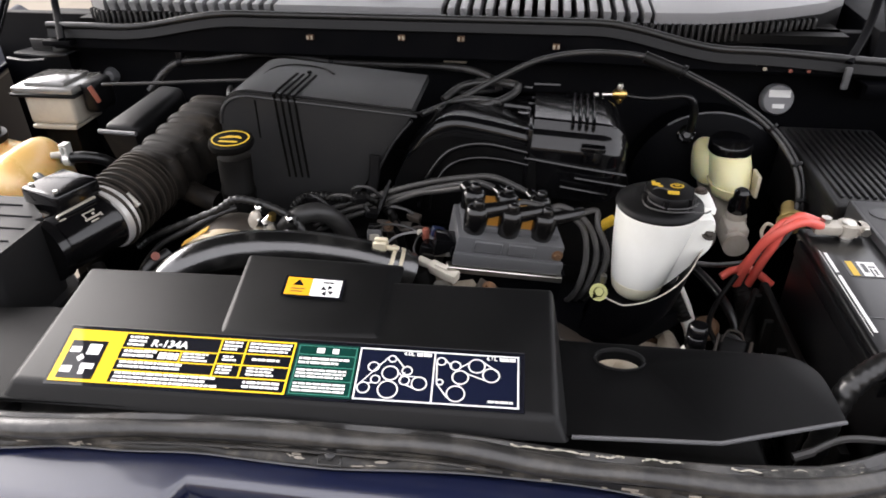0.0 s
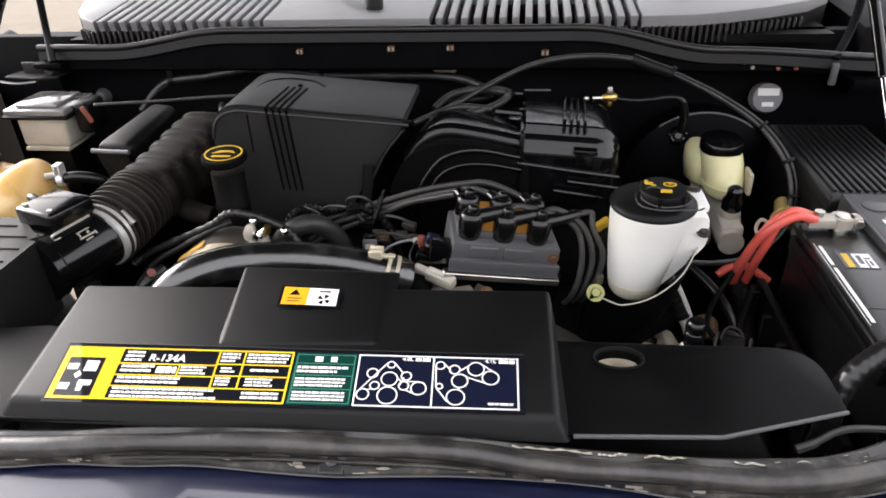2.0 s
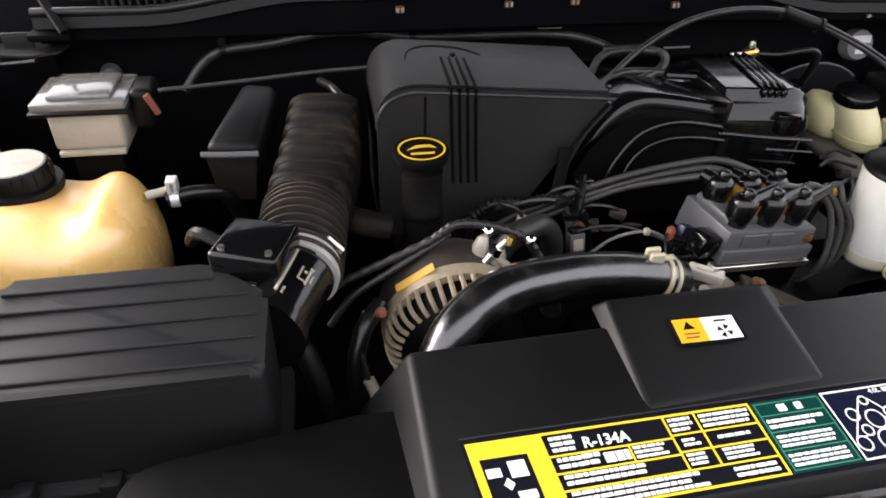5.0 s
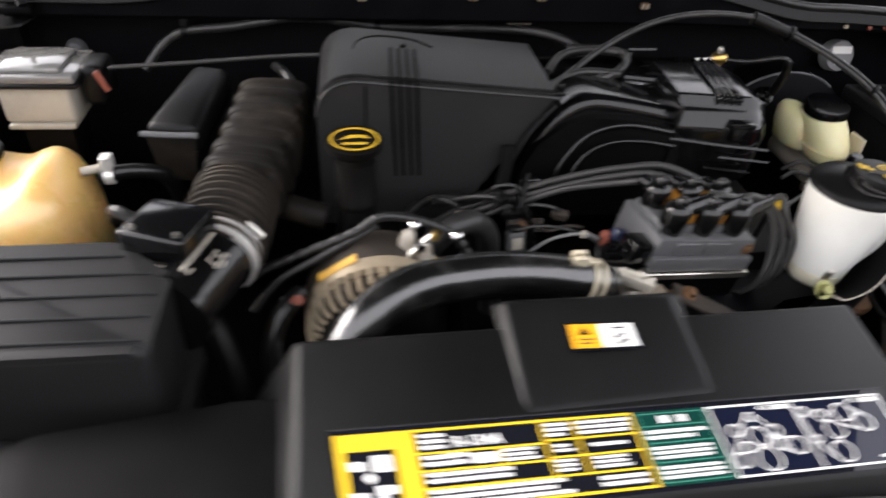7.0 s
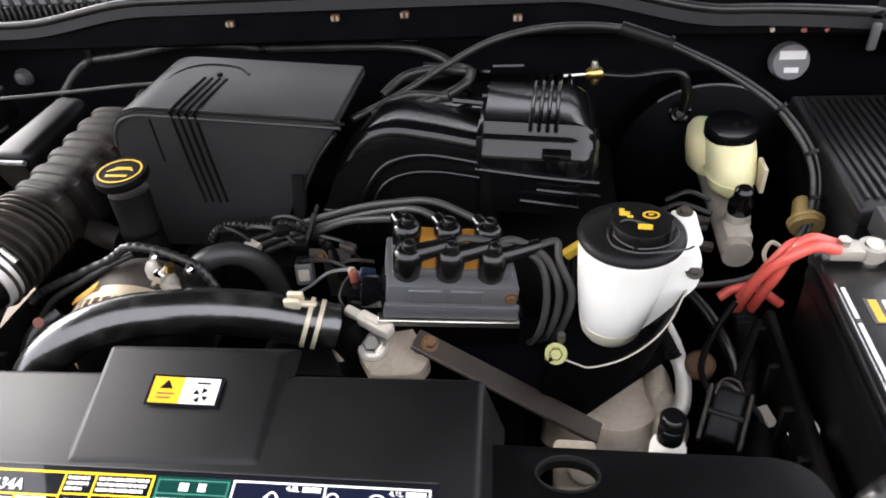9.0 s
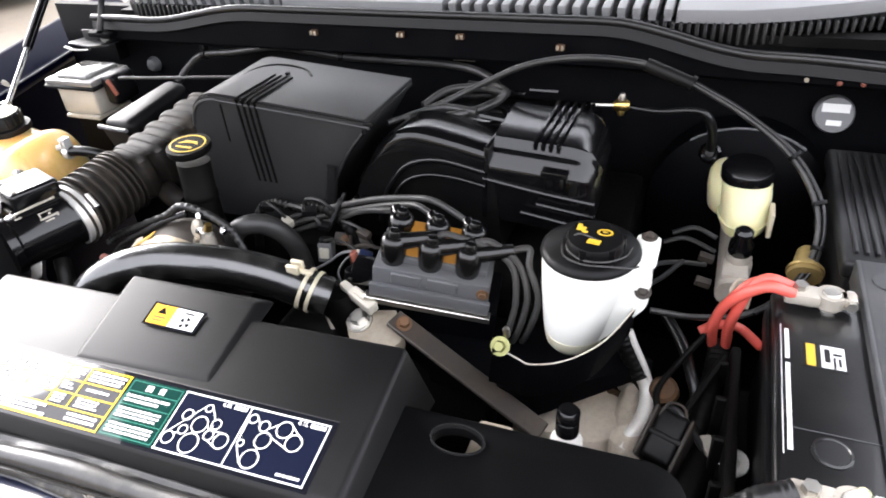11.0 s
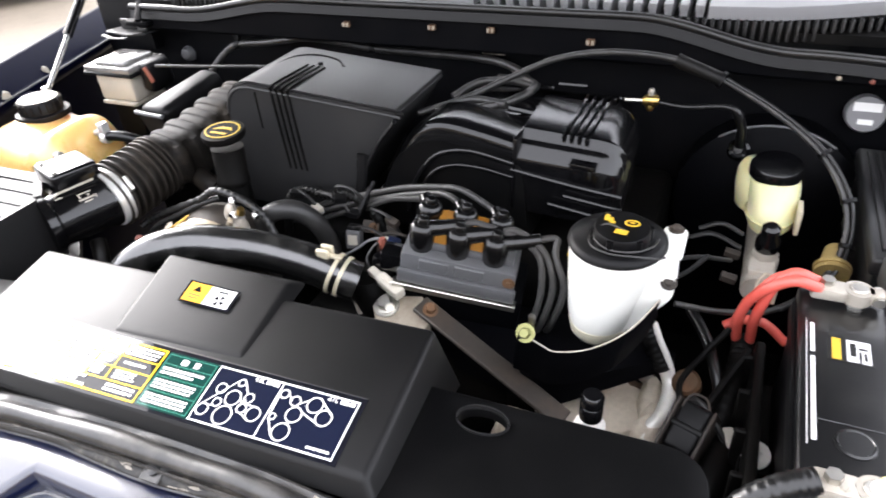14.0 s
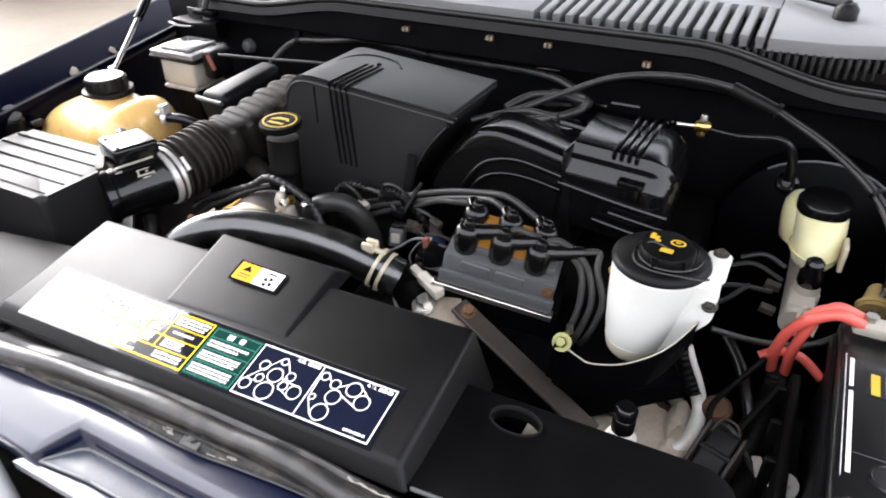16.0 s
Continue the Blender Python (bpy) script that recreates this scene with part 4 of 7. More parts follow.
# tongue with the warning label
def z_tongue(x, y):
    return 1.1760 + 0.285 * (y - 0.581) - 0.6 * (x + 0.2) * (y - 0.585)


bm = bmesh.new()
t4 = [(-0.202, 0.579), (-0.041, 0.589), (-0.046, 0.689), (-0.207, 0.682)]
f4 = [(-0.208, 0.571), (-0.033, 0.581), (-0.032, 0.700), (-0.215, 0.693)]
hi = [bm.verts.new((x, y, z_tongue(x, y))) for x, y in t4]
lo = [bm.verts.new((x, y, z_cover(x, y) - 0.004)) for x, y in f4]
bm.faces.new(hi)
for k in range(4):
    bm.faces.new((lo[k], lo[(k + 1) % 4], hi[(k + 1) % 4], hi[k]))
bmesh.ops.bevel(bm, geom=[e for e in bm.edges if not all(v in lo for v in e.verts)], offset=0.004, segments=3, affect="EDGES", profile=0.5)
part("tongue", bm, M_COVER, cover, smooth=60)

# ---- a car parked beyond the driveway ----
car = thing("parked_car", (-7.3, 5.6, 0), "white car parked on the bright concrete", "car")
cm_car = pose(-8.66, 6.44, 0, 0, 0, -38)
side = rounded([(-2.2, 0.30), (-2.25, 0.62), (-2.05, 0.86), (-1.2, 0.95), (0.9, 0.98), (2.1, 0.92), (2.2, 0.6), (2.15, 0.30), (1.75, 0.30), (1.66, 0.52), (1.4, 0.66), (1.12, 0.52), (1.03, 0.30), (-1.03, 0.30), (-1.12, 0.52), (-1.4, 0.66), (-1.66, 0.52), (-1.75, 0.30)], 0.05, 4)
upright = Matrix(((1, 0, 0, 0), (0, 0, -1, 0), (0, 1, 0, 0), (0, 0, 0, 1)))
body = part("body", moved(prism(side, -0.85, 0.85, 0.04, 3, m=upright), cm_car), M_CARWHITE, car)
nose = [(2.0, -0.87), (2.10, -0.84), (2.19, -0.6), (2.235, -0.2), (2.235, 0.2), (2.19, 0.6), (2.10, 0.84), (2.0, 0.87)]
part("bumper", moved(prism(rounded(nose, 0.05, 4), 0.17, 0.56, 0.04, 3), cm_car), M_CARWHITE, body)
for z in (0.36, 0.42):
    part("grille_slot", moved(box(2.20, 2.242, -0.30, 0.30, z, z + 0.03, 0.004), cm_car), M_TYRE, body, "dark grille slot")
# Dark slab added for the shadow below the bumper.
part("under_bumper_shade", moved(box(1.7, 2.00, -0.78, 0.78, 0.10, 0.18, 0.01), cm_car), M_TYRE, body, "dark slab standing in for the shadow under the bumper")
for q in (-1, 1):
    part("headlight", moved(box(2.06, 2.215, q * 0.66 - 0.16, q * 0.66 + 0.16, 0.60, 0.74, 0.03, 3), cm_car), M_LENS, body)
part("sill", moved(box(-1.0, 1.0, -0.862, -0.84, 0.30, 0.40, 0.008), cm_car), M_CARWHITE, body)
cabin_side = rounded([(-1.35, 0.93), (-0.55, 1.42), (0.75, 1.45), (1.65, 0.96)], 0.12, 5)
part("cabin", moved(prism(cabin_side, -0.74, 0.74, 0.05, 3, m=upright), cm_car), M_GLOSS, car, "dark tinted glasshouse")
part("roof", moved(box(-0.6, 0.8, -0.70, 0.70, 1.40, 1.47, 0.04, 3), cm_car), M_CARWHITE, car)
for x in (-1.39, 1.39):
    for y in (-0.76, 0.76):
        wheel = part("wheel", moved(lathe([(0.19, -0.10), (0.30, -0.11), (0.33, -0.07), (0.33, 0.07), (0.30, 0.11), (0.19, 0.10)], 32, (x, y, 0.33), (0, 1, 0)), cm_car), M_TYRE, car, "black tyre")
        part("rim", moved(lathe([(0.02, -0.085), (0.10, -0.09), (0.20, -0.095), (0.20, 0.095), (0.02, 0.085)], 24, (x, y, 0.33), (0, 1, 0)), cm_car), M_STEEL, wheel)

# filler cap and stay on the fender
wf = thing("washer_filler", (-0.872, 0.842, 1.10), "pale washer filler cap on a black neck", "filler cap")
part("neck", lathe([(0.022, 0), (0.022, 0.07), (0.018, 0.075)], 20, (-0.872, 0.842, 1.10)), M_BOX, wf)
part("cap", lathe([(0.019, 0), (0.020, 0.004), (0.014, 0.012), (0.012, 0.022), (0.006, 0.024)], 20, (-0.872, 0.842, 1.174)), M_COIL, wf, "dusty pale cap")
part("bracket", box(-0.905, -0.845, 0.86, 0.885, 1.15, 1.165, 0.004), M_GLOSS, wf)
stay = thing("strut_bracket", (-0.89, 1.07, 1.2), "small dark bracket holding the strut", "bracket")
part("plate", box(-0.915, -0.832, 1.034, 1.066, 1.186, 1.193, 0.002), M_FENDER, stay)


# ---- things at the front and left ----
def hose(name, pts, r, label, category="hose", material=None, n=30, group="", clamps=(), segs=14):
    h = thing(name, pts[0], label, category, group)
    part("hose", tube(pts, r, n, segs), material or M_HOSE, h)
    line = spline(pts, 60)
    for f in clamps:
        k = max(1, min(59, int(f * 60)))
        part("clamp", ringband(line[k], line[k + 1] - line[k - 1], (r if not callable(r) else r(f)) + 0.0005, 0.008, 0.0015), M_STEEL, h, "steel band clamp")
    return h


rad = thing("radiator_hose", (-0.2, 0.80, 1.12), "thick black upper radiator hose with shiny top", "radiator hose")
RH = [(-0.378, 0.690, 1.045), (-0.363, 0.705, 1.100), (-0.331, 0.738, 1.138), (-0.278, 0.775, 1.147), (-0.20, 0.800, 1.140), (-0.13, 0.812, 1.128), (-0.075, 0.815, 1.115), (-0.050, 0.822, 1.103)]
part("hose", tube([(x, y, z - 0.002) for x, y, z in RH], lambda s: 0.0215 + 0.0050 * min(1, max(0, s - 0.15) / 0.35) ** 0.7, 60, 24), M_RADHOSE, rad)
part("clamp", join(ringband((-0.078, 0.815, 1.114), (1, 0.1, -0.4), 0.0265, 0.005, 0.0022), ringband((-0.067, 0.817, 1.109), (1, 0.1, -0.4), 0.0265, 0.005, 0.0022)), M_CREAMCLAMP, rad, "cream spring clamp")

part("clamp_ear", join(box(-0.096, -0.078, 0.806, 0.812, 1.140, 1.153, 0.0015, 1), box(-0.096, -0.078, 0.818, 0.824, 1.140, 1.153, 0.0015, 1), box(-0.092, -0.062, 0.811, 0.819, 1.139, 1.144, 0.0015, 1)), M_CREAMCLAMP, rad)
# air cleaner
air = thing("air_cleaner_box", (-0.64, 0.72, 0.95), "black ribbed plastic air cleaner box", "air cleaner")
lid = rounded([(-0.76, 0.648), (-0.511, 0.648), (-0.511, 0.752), (-0.572, 0.806), (-0.76, 0.806)], 0.012)
zl = lambda x, y: 1.192 - 0.04 * max(0, -0.70 - x)
part("lid", prism(lid, 1.085, zl, 0.010, 3), M_LID, air)
for y in (0.664, 0.694, 0.724, 0.754, 0.782):
    x1 = -0.520 if y < 0.75 else -0.520 - (y - 0.745) * 1.15
    part("rib", box(-0.752, x1, y - 0.0016, y + 0.0016, 1.185, 1.1938, 0.001, 1), M_LID, air)
part("flange", prism(rounded([(-0.775, 0.632), (-0.498, 0.632), (-0.498, 0.76), (-0.565, 0.82), (-0.775, 0.82)], 0.01), 1.070, 1.086, 0.003), M_LID, air)
part("base", prism(rounded([(-0.765, 0.642), (-0.508, 0.642), (-0.508, 0.755), (-0.57, 0.812), (-0.765, 0.812)], 0.01), 0.90, 1.072), M_LID, air)
for x in (-0.72, -0.65, -0.57):
    part("notch", box(x - 0.009, x + 0.009, 0.628, 0.645, 1.062, 1.098, 0.003), M_LID, air)

maf = thing("airflow_meter", (-0.51, 0.81, 1.10), "black airflow meter tube between air box and hose", "airflow meter")
ax = V(0.055, 0.155, 0.0).normalized()
part("tube", lathe([(0.044, 0), (0.044, 0.012), (0.040, 0.016), (0.040, 0.085), (0.0425, 0.09), (0.0425, 0.10)], 32, (-0.523, 0.745, 1.145), ax), M_GLOSS, maf)
mm = frame_of((-0.520, 0.812, 1.196), (0.155, -0.055, 0), ax)
part("connector", moved(box(-0.040, 0.030, -0.034, 0.034, -0.020, 0.018, 0.005, 3), mm), M_GLOSS, maf)
part("connector_trim", moved(tube([(-0.036, -0.0345, -0.008), (-0.030, -0.0355, -0.014), (0.022, -0.0355, -0.014), (0.0305, -0.034, -0.008), (0.031, 0.020, -0.006)], 0.0018, 30, 6), mm), M_CAST, maf, "pale worn edge")
for u, v in ((0.020, -0.024), (-0.028, -0.024)):
    part("screw", moved(lathe([(0.0035, 0), (0.0035, 0.003)], 10, (u, v, 0.018)), mm), M_STEEL, maf)
part("pigtail", tube([(-0.56, 0.835, 1.195), (-0.585, 0.85, 1.20), (-0.60, 0.88, 1.17)], 0.007, 12, 8), M_WIRE, maf)
# worn silver lettering, kept as bars on the tube
for a0, a1, s0, s1 in ((70, 66, 0.024, 0.034), (60, 57, 0.052, 0.072), (57, 48, 0.052, 0.0545), (54, 49, 0.064, 0.068), (47, 43, 0.050, 0.073), (40, 37, 0.056, 0.068), (48, 40, 0.0735, 0.076)):
    bm = bmesh.new()
    rows = []
    side = ax.cross(V(0, 0, 1))
    for j in range(5):
        ang = radians(a0 + (a1 - a0) * j / 4)
        base = V(-0.523, 0.745, 1.145) + (V(0, 0, 1) * math.sin(ang) + side * math.cos(ang)) * 0.0405
        rows.append((bm.verts.new(base + ax * s0), bm.verts.new(base + ax * s1)))
    for a, b in zip(rows, rows[1:]):
        bm.faces.new((a[0], a[1], b[1], b[0]))
    part("lettering", bm, M_CAST, maf, "worn silver lettering, not readable")

# corrugated intake hose
inh = thing("intake_hose", (-0.47, 0.98, 1.14), "dusty black corrugated air intake hose", "intake hose")


def bellows(s):
    """Nine narrow ribs on the round half."""
    if s < 0.07:
        return 0.044
    return 0.0425 + 0.0055 * (0.5 + 0.5 * math.cos((s - 0.07) / 0.93 * 9 * 2 * math.pi)) ** 2.2


def elbow(s):
    """Six broad ribs on the flattened half."""
    wave = math.cos(s * 6 * 2 * math.pi)
    return 0.0500 + 0.003 * min(1, s * 4) + 0.0026 * math.copysign(abs(wave) ** 0.45, wave)


IH = [(-0.4915, 0.832, 1.1465), (-0.486, 0.870, 1.150), (-0.481, 0.915, 1.154), (-0.478, 0.945, 1.158)]
part("bellows", tube(IH, bellows, 200, 32), M_DUSTY, inh, smooth=30)
mid = spline(IH, 180)
for k in range(9):
    c = 13 + round(167 * k / 9)
    part("rib", ringband(mid[c], mid[min(180, c + 2)] - mid[c - 2], 0.0478, 0.0030, 0.0036, 36), M_RIB, inh, "dusty raised rib")
IE = [(-0.478, 0.938, 1.155), (-0.467, 0.985, 1.160), (-0.457, 1.04, 1.169), (-0.450, 1.09, 1.178), (-0.445, 1.14, 1.182)]
bm = tube(IE, 1.0, 150, 36)
line = spline(IE, 150)
rings = list(bm.verts)
for i, c in enumerate(line):
    d = (line[min(i + 1, 150)] - line[max(i - 1, 0)]).normalized()
    side = d.cross(V(0, 0, 1)).normalized()
    top = side.cross(d)
    blend = min(1, i / 25)
    for k in range(36):
        a = 2 * math.pi * k / 36
        q = 1 - 0.42 * blend
        f = lambda v: math.copysign(abs(v) ** q, v)
        # the broad ribs step by half a pitch across the top corner
        shift = 0.5 / 6 * 0.5 if -0.6 < a < 0.85 or a > 2 * math.pi - 0.6 else 0.0
        r = elbow(min(1, i / 150 + shift)) * (1 - 0.06 * blend)
        rings[i * 36 + k].co = c + side * f(math.cos(a)) * r + top * f(math.sin(a)) * r * (1 - 0.16 * blend)
part("elbow", bm, M_DUSTY, inh, smooth=30)
part("clamp", ringband((-0.4885, 0.843, 1.1475), (0.012, 0.05, 0.004), 0.0450, 0.019, 0.0020, 36), M_BAND, inh, "bright steel band clamp")
part("clamp_screw", tube([(-0.455, 0.848, 1.182), (-0.440, 0.846, 1.165)], 0.005, 3, 8), M_STEEL, inh)
part("branch", tube([(-0.445, 0.975, 1.13), (-0.40, 0.955, 1.125), (-0.375, 0.95, 1.12)], 0.017, 10, 14), M_DUSTY, inh)

# coolant bottle
deg = thing("coolant_bottle", (-0.79, 0.96, 1.0), "amber stained translucent coolant bottle with a black cap", "coolant bottle")
bm = bmesh.new()
bmesh.ops.create_uvsphere(bm, u_segments=40, v_segments=26, radius=1)
for v in bm.verts:
    x, y, z = v.co
    f = lambda a, p: math.copysign(abs(a) ** p, a)
    x, y, z = f(x, 0.62), f(y, 0.62), f(z, 0.7)
    v.co = (-0.785 + 0.128 * x, 0.955 + 0.098 * y, 1.075 + 0.095 * z)
    if z > 0:
        lobe = math.exp(-(((v.co.x + 0.69) / 0.05) ** 2))
        v.co.z += z * (0.034 * lobe - 0.012 * math.exp(-(((v.co.x + 0.735) / 0.03) ** 2)) + 0.012 * math.exp(-(((v.co.x + 0.81) / 0.06) ** 2)))
part("bottle", bm, M_AMBER, deg, smooth=80)
part("neck", lathe([(0.045, 0), (0.040, 0.012), (0.036, 0.028)], 30, (-0.805, 0.985, 1.160)), M_AMBER, deg)
part("cap", lathe([(0.046, 0), (0.047, 0.006), (0.046, 0.010), (0.038, 0.011), (0.037, 0.030), (0.034, 0.034), (0.012, 0.035)], 36, (-0.805, 0.985, 1.176)), M_BOX, deg, "black ribbed cap with a pale top")
part("cap_top", lathe([(0.0345, 0), (0.033, 0.0015), (0.010, 0.0018)], 32, (-0.805, 0.985, 1.2095)), M_OLDWHITE, deg, "pale cap top")
for k in range(18):
    a = 2 * math.pi * k / 18
    part("cap_rib", tube([(-0.805 + 0.0375 * math.cos(a), 0.985 + 0.0375 * math.sin(a), 1.189), (-0.805 + 0.0372 * math.cos(a), 0.985 + 0.0372 * math.sin(a), 1.207)], 0.0016, 2, 6), M_BOX, deg)
part("spigot", tube([(-0.668, 0.972, 1.163), (-0.640, 0.978, 1.166)], 0.0055, 3, 12), M_OLDWHITE, deg)
deg.location += V(0.003, 0.015, 0.005)
th = thing("overflow_hose", (-0.63, 0.978, 1.16), "small black hose with a silver spring clip", "hose")
part("hose", tube([(-0.640, 0.977, 1.168), (-0.605, 0.985, 1.170), (-0.575, 1.0, 1.155), (-0.565, 1.02, 1.11)], 0.009, 20, 12), M_HOSE, th)
cl = join(ringband((-0.630, 0.978, 1.168), (1, 0.1, 0), 0.0095, 0.010, 0.0014), box(-0.636, -0.632, 0.970, 0.986, 1.176, 1.194, 0.001, 1), box(-0.628, -0.624, 0.970, 0.986, 1.176, 1.194, 0.001, 1), box(-0.636, -0.624, 0.970, 0.986, 1.191, 1.195, 0.001, 1))
part("clip", cl, M_BAND, th, "silver spring clip")

# small reservoir with a grey lid by the firewall
rb = thing("relay_box", (-0.755, 1.165, 1.10), "dusty off-white box with a pale grey lid", "relay box")
part("body", box(-0.806, -0.698, 1.130, 1.215, 1.146, 1.208, 0.008, 3), M_OLDWHITE, rb)
part("foot", box(-0.790, -0.714, 1.140, 1.205, 1.05, 1.150, 0.004), M_DARK, rb)
part("lower_rim", box(-0.802, -0.702, 1.126, 1.213, 1.139, 1.147, 0.003), M_OLDWHITE, rb)
part("lid", box(-0.822, -0.685, 1.122, 1.222, 1.206, 1.218, 0.004), M_LIDGREY, rb)
part("lid_top", box(-0.800, -0.705, 1.132, 1.212, 1.216, 1.226, 0.006), M_LIDGREY, rb)
part("rim", box(-0.826, -0.681, 1.120, 1.225, 1.200, 1.207, 0.002, 1), M_BOX, rb)
part("side_socket", box(-0.686, -0.650, 1.145, 1.205, 1.165, 1.222, 0.010, 3), M_BOX, rb)
part("tag", moved(box(-0.005, 0.005, -0.002, 0.002, -0.018, 0.014, 0.001, 1), pose(-0.652, 1.142, 1.205, 0, -24, 10)), M_TAG, rb, "faded brownish red tag")

rb.location += V(-0.008, 0.006, 0.012)
rb.scale.x = 0.86
fp = thing("firewall_plug", (-0.781, 1.374, 1.176), "dull grey rubber plug on the firewall", "plug")
part("plug", lathe([(0.017, 0), (0.016, 0.008), (0.011, 0.016), (0.004, 0.018)], 18, (-0.781, 1.376, 1.176), (0, -1, 0.1)), M_COIL, fp)

dct = thing("air_duct", (-0.565, 1.09, 1.10), "black angled plastic air duct", "air duct")
top4 = [(-0.600, 1.034, 1.205), (-0.532, 1.024, 1.207), (-0.508, 1.165, 1.231), (-0.556, 1.172, 1.234)]
bm = bmesh.new()
hi = [bm.verts.new(p) for p in top4]
lo = [bm.verts.new((x + 0.004, y + (0.012 if k < 2 else 0), z - 0.046)) for k, (x, y, z) in enumerate(top4)]
bm.faces.new(hi)
bm.faces.new(lo[::-1])
for k in range(4):
    bm.faces.new((lo[k], lo[(k + 1) % 4], hi[(k + 1) % 4], hi[k]))
bmesh.ops.bevel(bm, geom=bm.edges[:], offset=0.013, segments=4, affect="EDGES", profile=0.5)
part("body", bm, M_BOX, dct)
bm = bmesh.new()
quad = [bm.verts.new(p) for p in ((-0.597, 1.0315, 1.193), (-0.534, 1.0225, 1.195), (-0.545, 1.042, 1.120), (-0.590, 1.048, 1.120))]
bm.faces.new(quad)
bmesh.ops.solidify(bm, geom=bm.faces[:], thickness=0.004)
# Paler panel carries the lit look of the duct's front.
part("front_face", bm, M_RIB, dct, "dusty brown front face with its lit tone painted in")
part("front_lip", tube([(-0.601, 1.031, 1.196), (-0.566, 1.025, 1.197), (-0.531, 1.021, 1.198)], 0.004, 12, 8), M_COIL, dct, "pale front lip")

# big resonator box over the engine
res = thing("air_resonator", (-0.23, 1.10, 1.10), "large black satin plastic air resonator box", "air resonator")
zt = lambda x, y: 1.2727 - 0.0836 * (x + 0.28) - 1.6 * max(0, -0.318 - x) ** 1.6
to_y = lambda y: Matrix(((1, 0, 0, 0), (0, 0, -1, y), (0, 1, 0, 0), (0, 0, 0, 1)))
edge = rounded([(-0.383, 1.16), (-0.383, 1.281), (-0.078, 1.2555), (-0.0785, 1.25)], [0, 0.075, 0.004, 0], 12)
body_o = [(x, z - 0.003) for x, z in edge] + rounded([(-0.128, 1.175), (-0.165, 1.118), (-0.20, 1.06)], [0.03, 0.02, 0]) [1:] + [(-0.383, 1.06)]
bm = prism(body_o, -0.168, 0.0)
moved(bm, to_y(1.024))
part("body", bm, M_RES, res, smooth=30)
n_e = len(edge)
shell = edge + [(x + 0.006 * (1 - k / n_e), z - 0.007) for k, (x, z) in reversed(list(enumerate(edge)))]
bm = prism(shell, -0.166, 0.0)
moved(bm, to_y(1.029))
part("lid", bm, M_RES, res, smooth=30)
part("rim", tube([(x, 1.0245, z - 0.009) for x, z in edge[2:-2]], 0.0028, 40, 8), M_RES, res)
part("lid_seam", tube([(x, 1.0265, z - 0.0045) for x, z in edge[4:-2]], 0.0026, 40, 6), M_DARK, res)
# Raised dark strips stand for the shade in the moulded grooves.
for k in range(4):
    x = -0.2895 + k * 0.0105
    part("groove_shade", tube([(x + 0.007, 1.0245, 1.135), (x + 0.003, 1.0235, 1.20), (x, 1.0235, zt(x, 1.02) - 0.010), (x, 1.030, zt(x, 1.03) - 0.0005), (x + 0.004, 1.125, zt(x, 1.125) - 0.0008)], 0.0023, 28, 6), M_DARK, res)
part("groove_shade", tube([(-0.322, 1.0245, 1.20), (-0.322, 1.0235, 1.262)], 0.0016, 6, 6), M_DARK, res)
arc = [(-0.338, 1.03), (-0.337, 1.10), (-0.328, 1.145), (-0.300, 1.168), (-0.255, 1.165), (-0.228, 1.142)]
part("arc_bead", tube([(x, y, zt(x, y) - 0.0005) for x, y in arc], 0.0022, 40, 6), M_DARK, res)
part("pin", lathe([(0.004, 0), (0.004, 0.004)], 10, (-0.268, 1.135, zt(-0.268, 1.135) - 0.001)), M_DARK, res)

# oil filler
oil = thing("oil_filler", (-0.337, 0.95, 1.10), "black oil filler neck with a yellow printed cap", "oil filler")
part("neck", lathe([(0.030, 0), (0.027, 0.01), (0.0245, 0.05), (0.026, 0.052), (0.026, 0.06), (0.024, 0.064), (0.025, 0.11)], 28, (-0.336, 0.942, 1.09), (0, 0.08, 1)), M_DARK, oil)
cap = part("cap", lathe([(0.024, 0), (0.031, 0.003), (0.0335, 0.008), (0.0325, 0.0145), (0.010, 0.0155)], 36, (-0.337, 0.9525, 1.2125), (0, -0.08, 1)), M_DARK, oil)
om = Matrix.Translation((-0.337, 0.951, 1.2283)) @ Euler((radians(5), 0, 0)).to_matrix().to_4x4()
part("printed_ring", moved(plate(ellipse(0, 0, 0.0285, 0.0245, 36), [ellipse(0, 0, 0.0262, 0.0222, 36)], 0.0006, 0.0006), om), M_YMARK, cap, "yellow printed ring")
part("printed_mark", moved(join(plate(rounded([(-0.018, -0.002), (-0.006, 0.008), (0.012, 0.008), (0.018, 0.0), (0.008, 0.003), (-0.004, 0.002)], 0.002), [], 0.0006, 0.0006), box(-0.014, 0.014, -0.012, -0.008, 0, 0.0006, 0)), om), M_YMARK, cap, "yellow oil symbol and a bar")

# alternator below the hose
alt = thing("alternator", (-0.315, 0.84, 1.0), "dusty bronze coloured alternator with vent slots", "alternator")
AC = V(-0.312, 0.842, 1.052)
aa = V(-0.05, 1, 0.10).normalized()
bm = lathe([(0.080, -0.013), (0.088, -0.011), (0.0885, 0.006), (0.085, 0.008)], 48, AC, aa)
bmesh.ops.delete(bm, geom=[v for v in bm.verts if v.co.x - AC.x > 0.01 and v.co.z - AC.z < 0.066], context="VERTS")
part("front_ring", bm, M_BRONZE, alt)
part("drum", lathe([(0.085, 0.007), (0.086, 0.045), (0.078, 0.062), (0.03, 0.066)], 40, AC, aa), M_BRACE, alt)
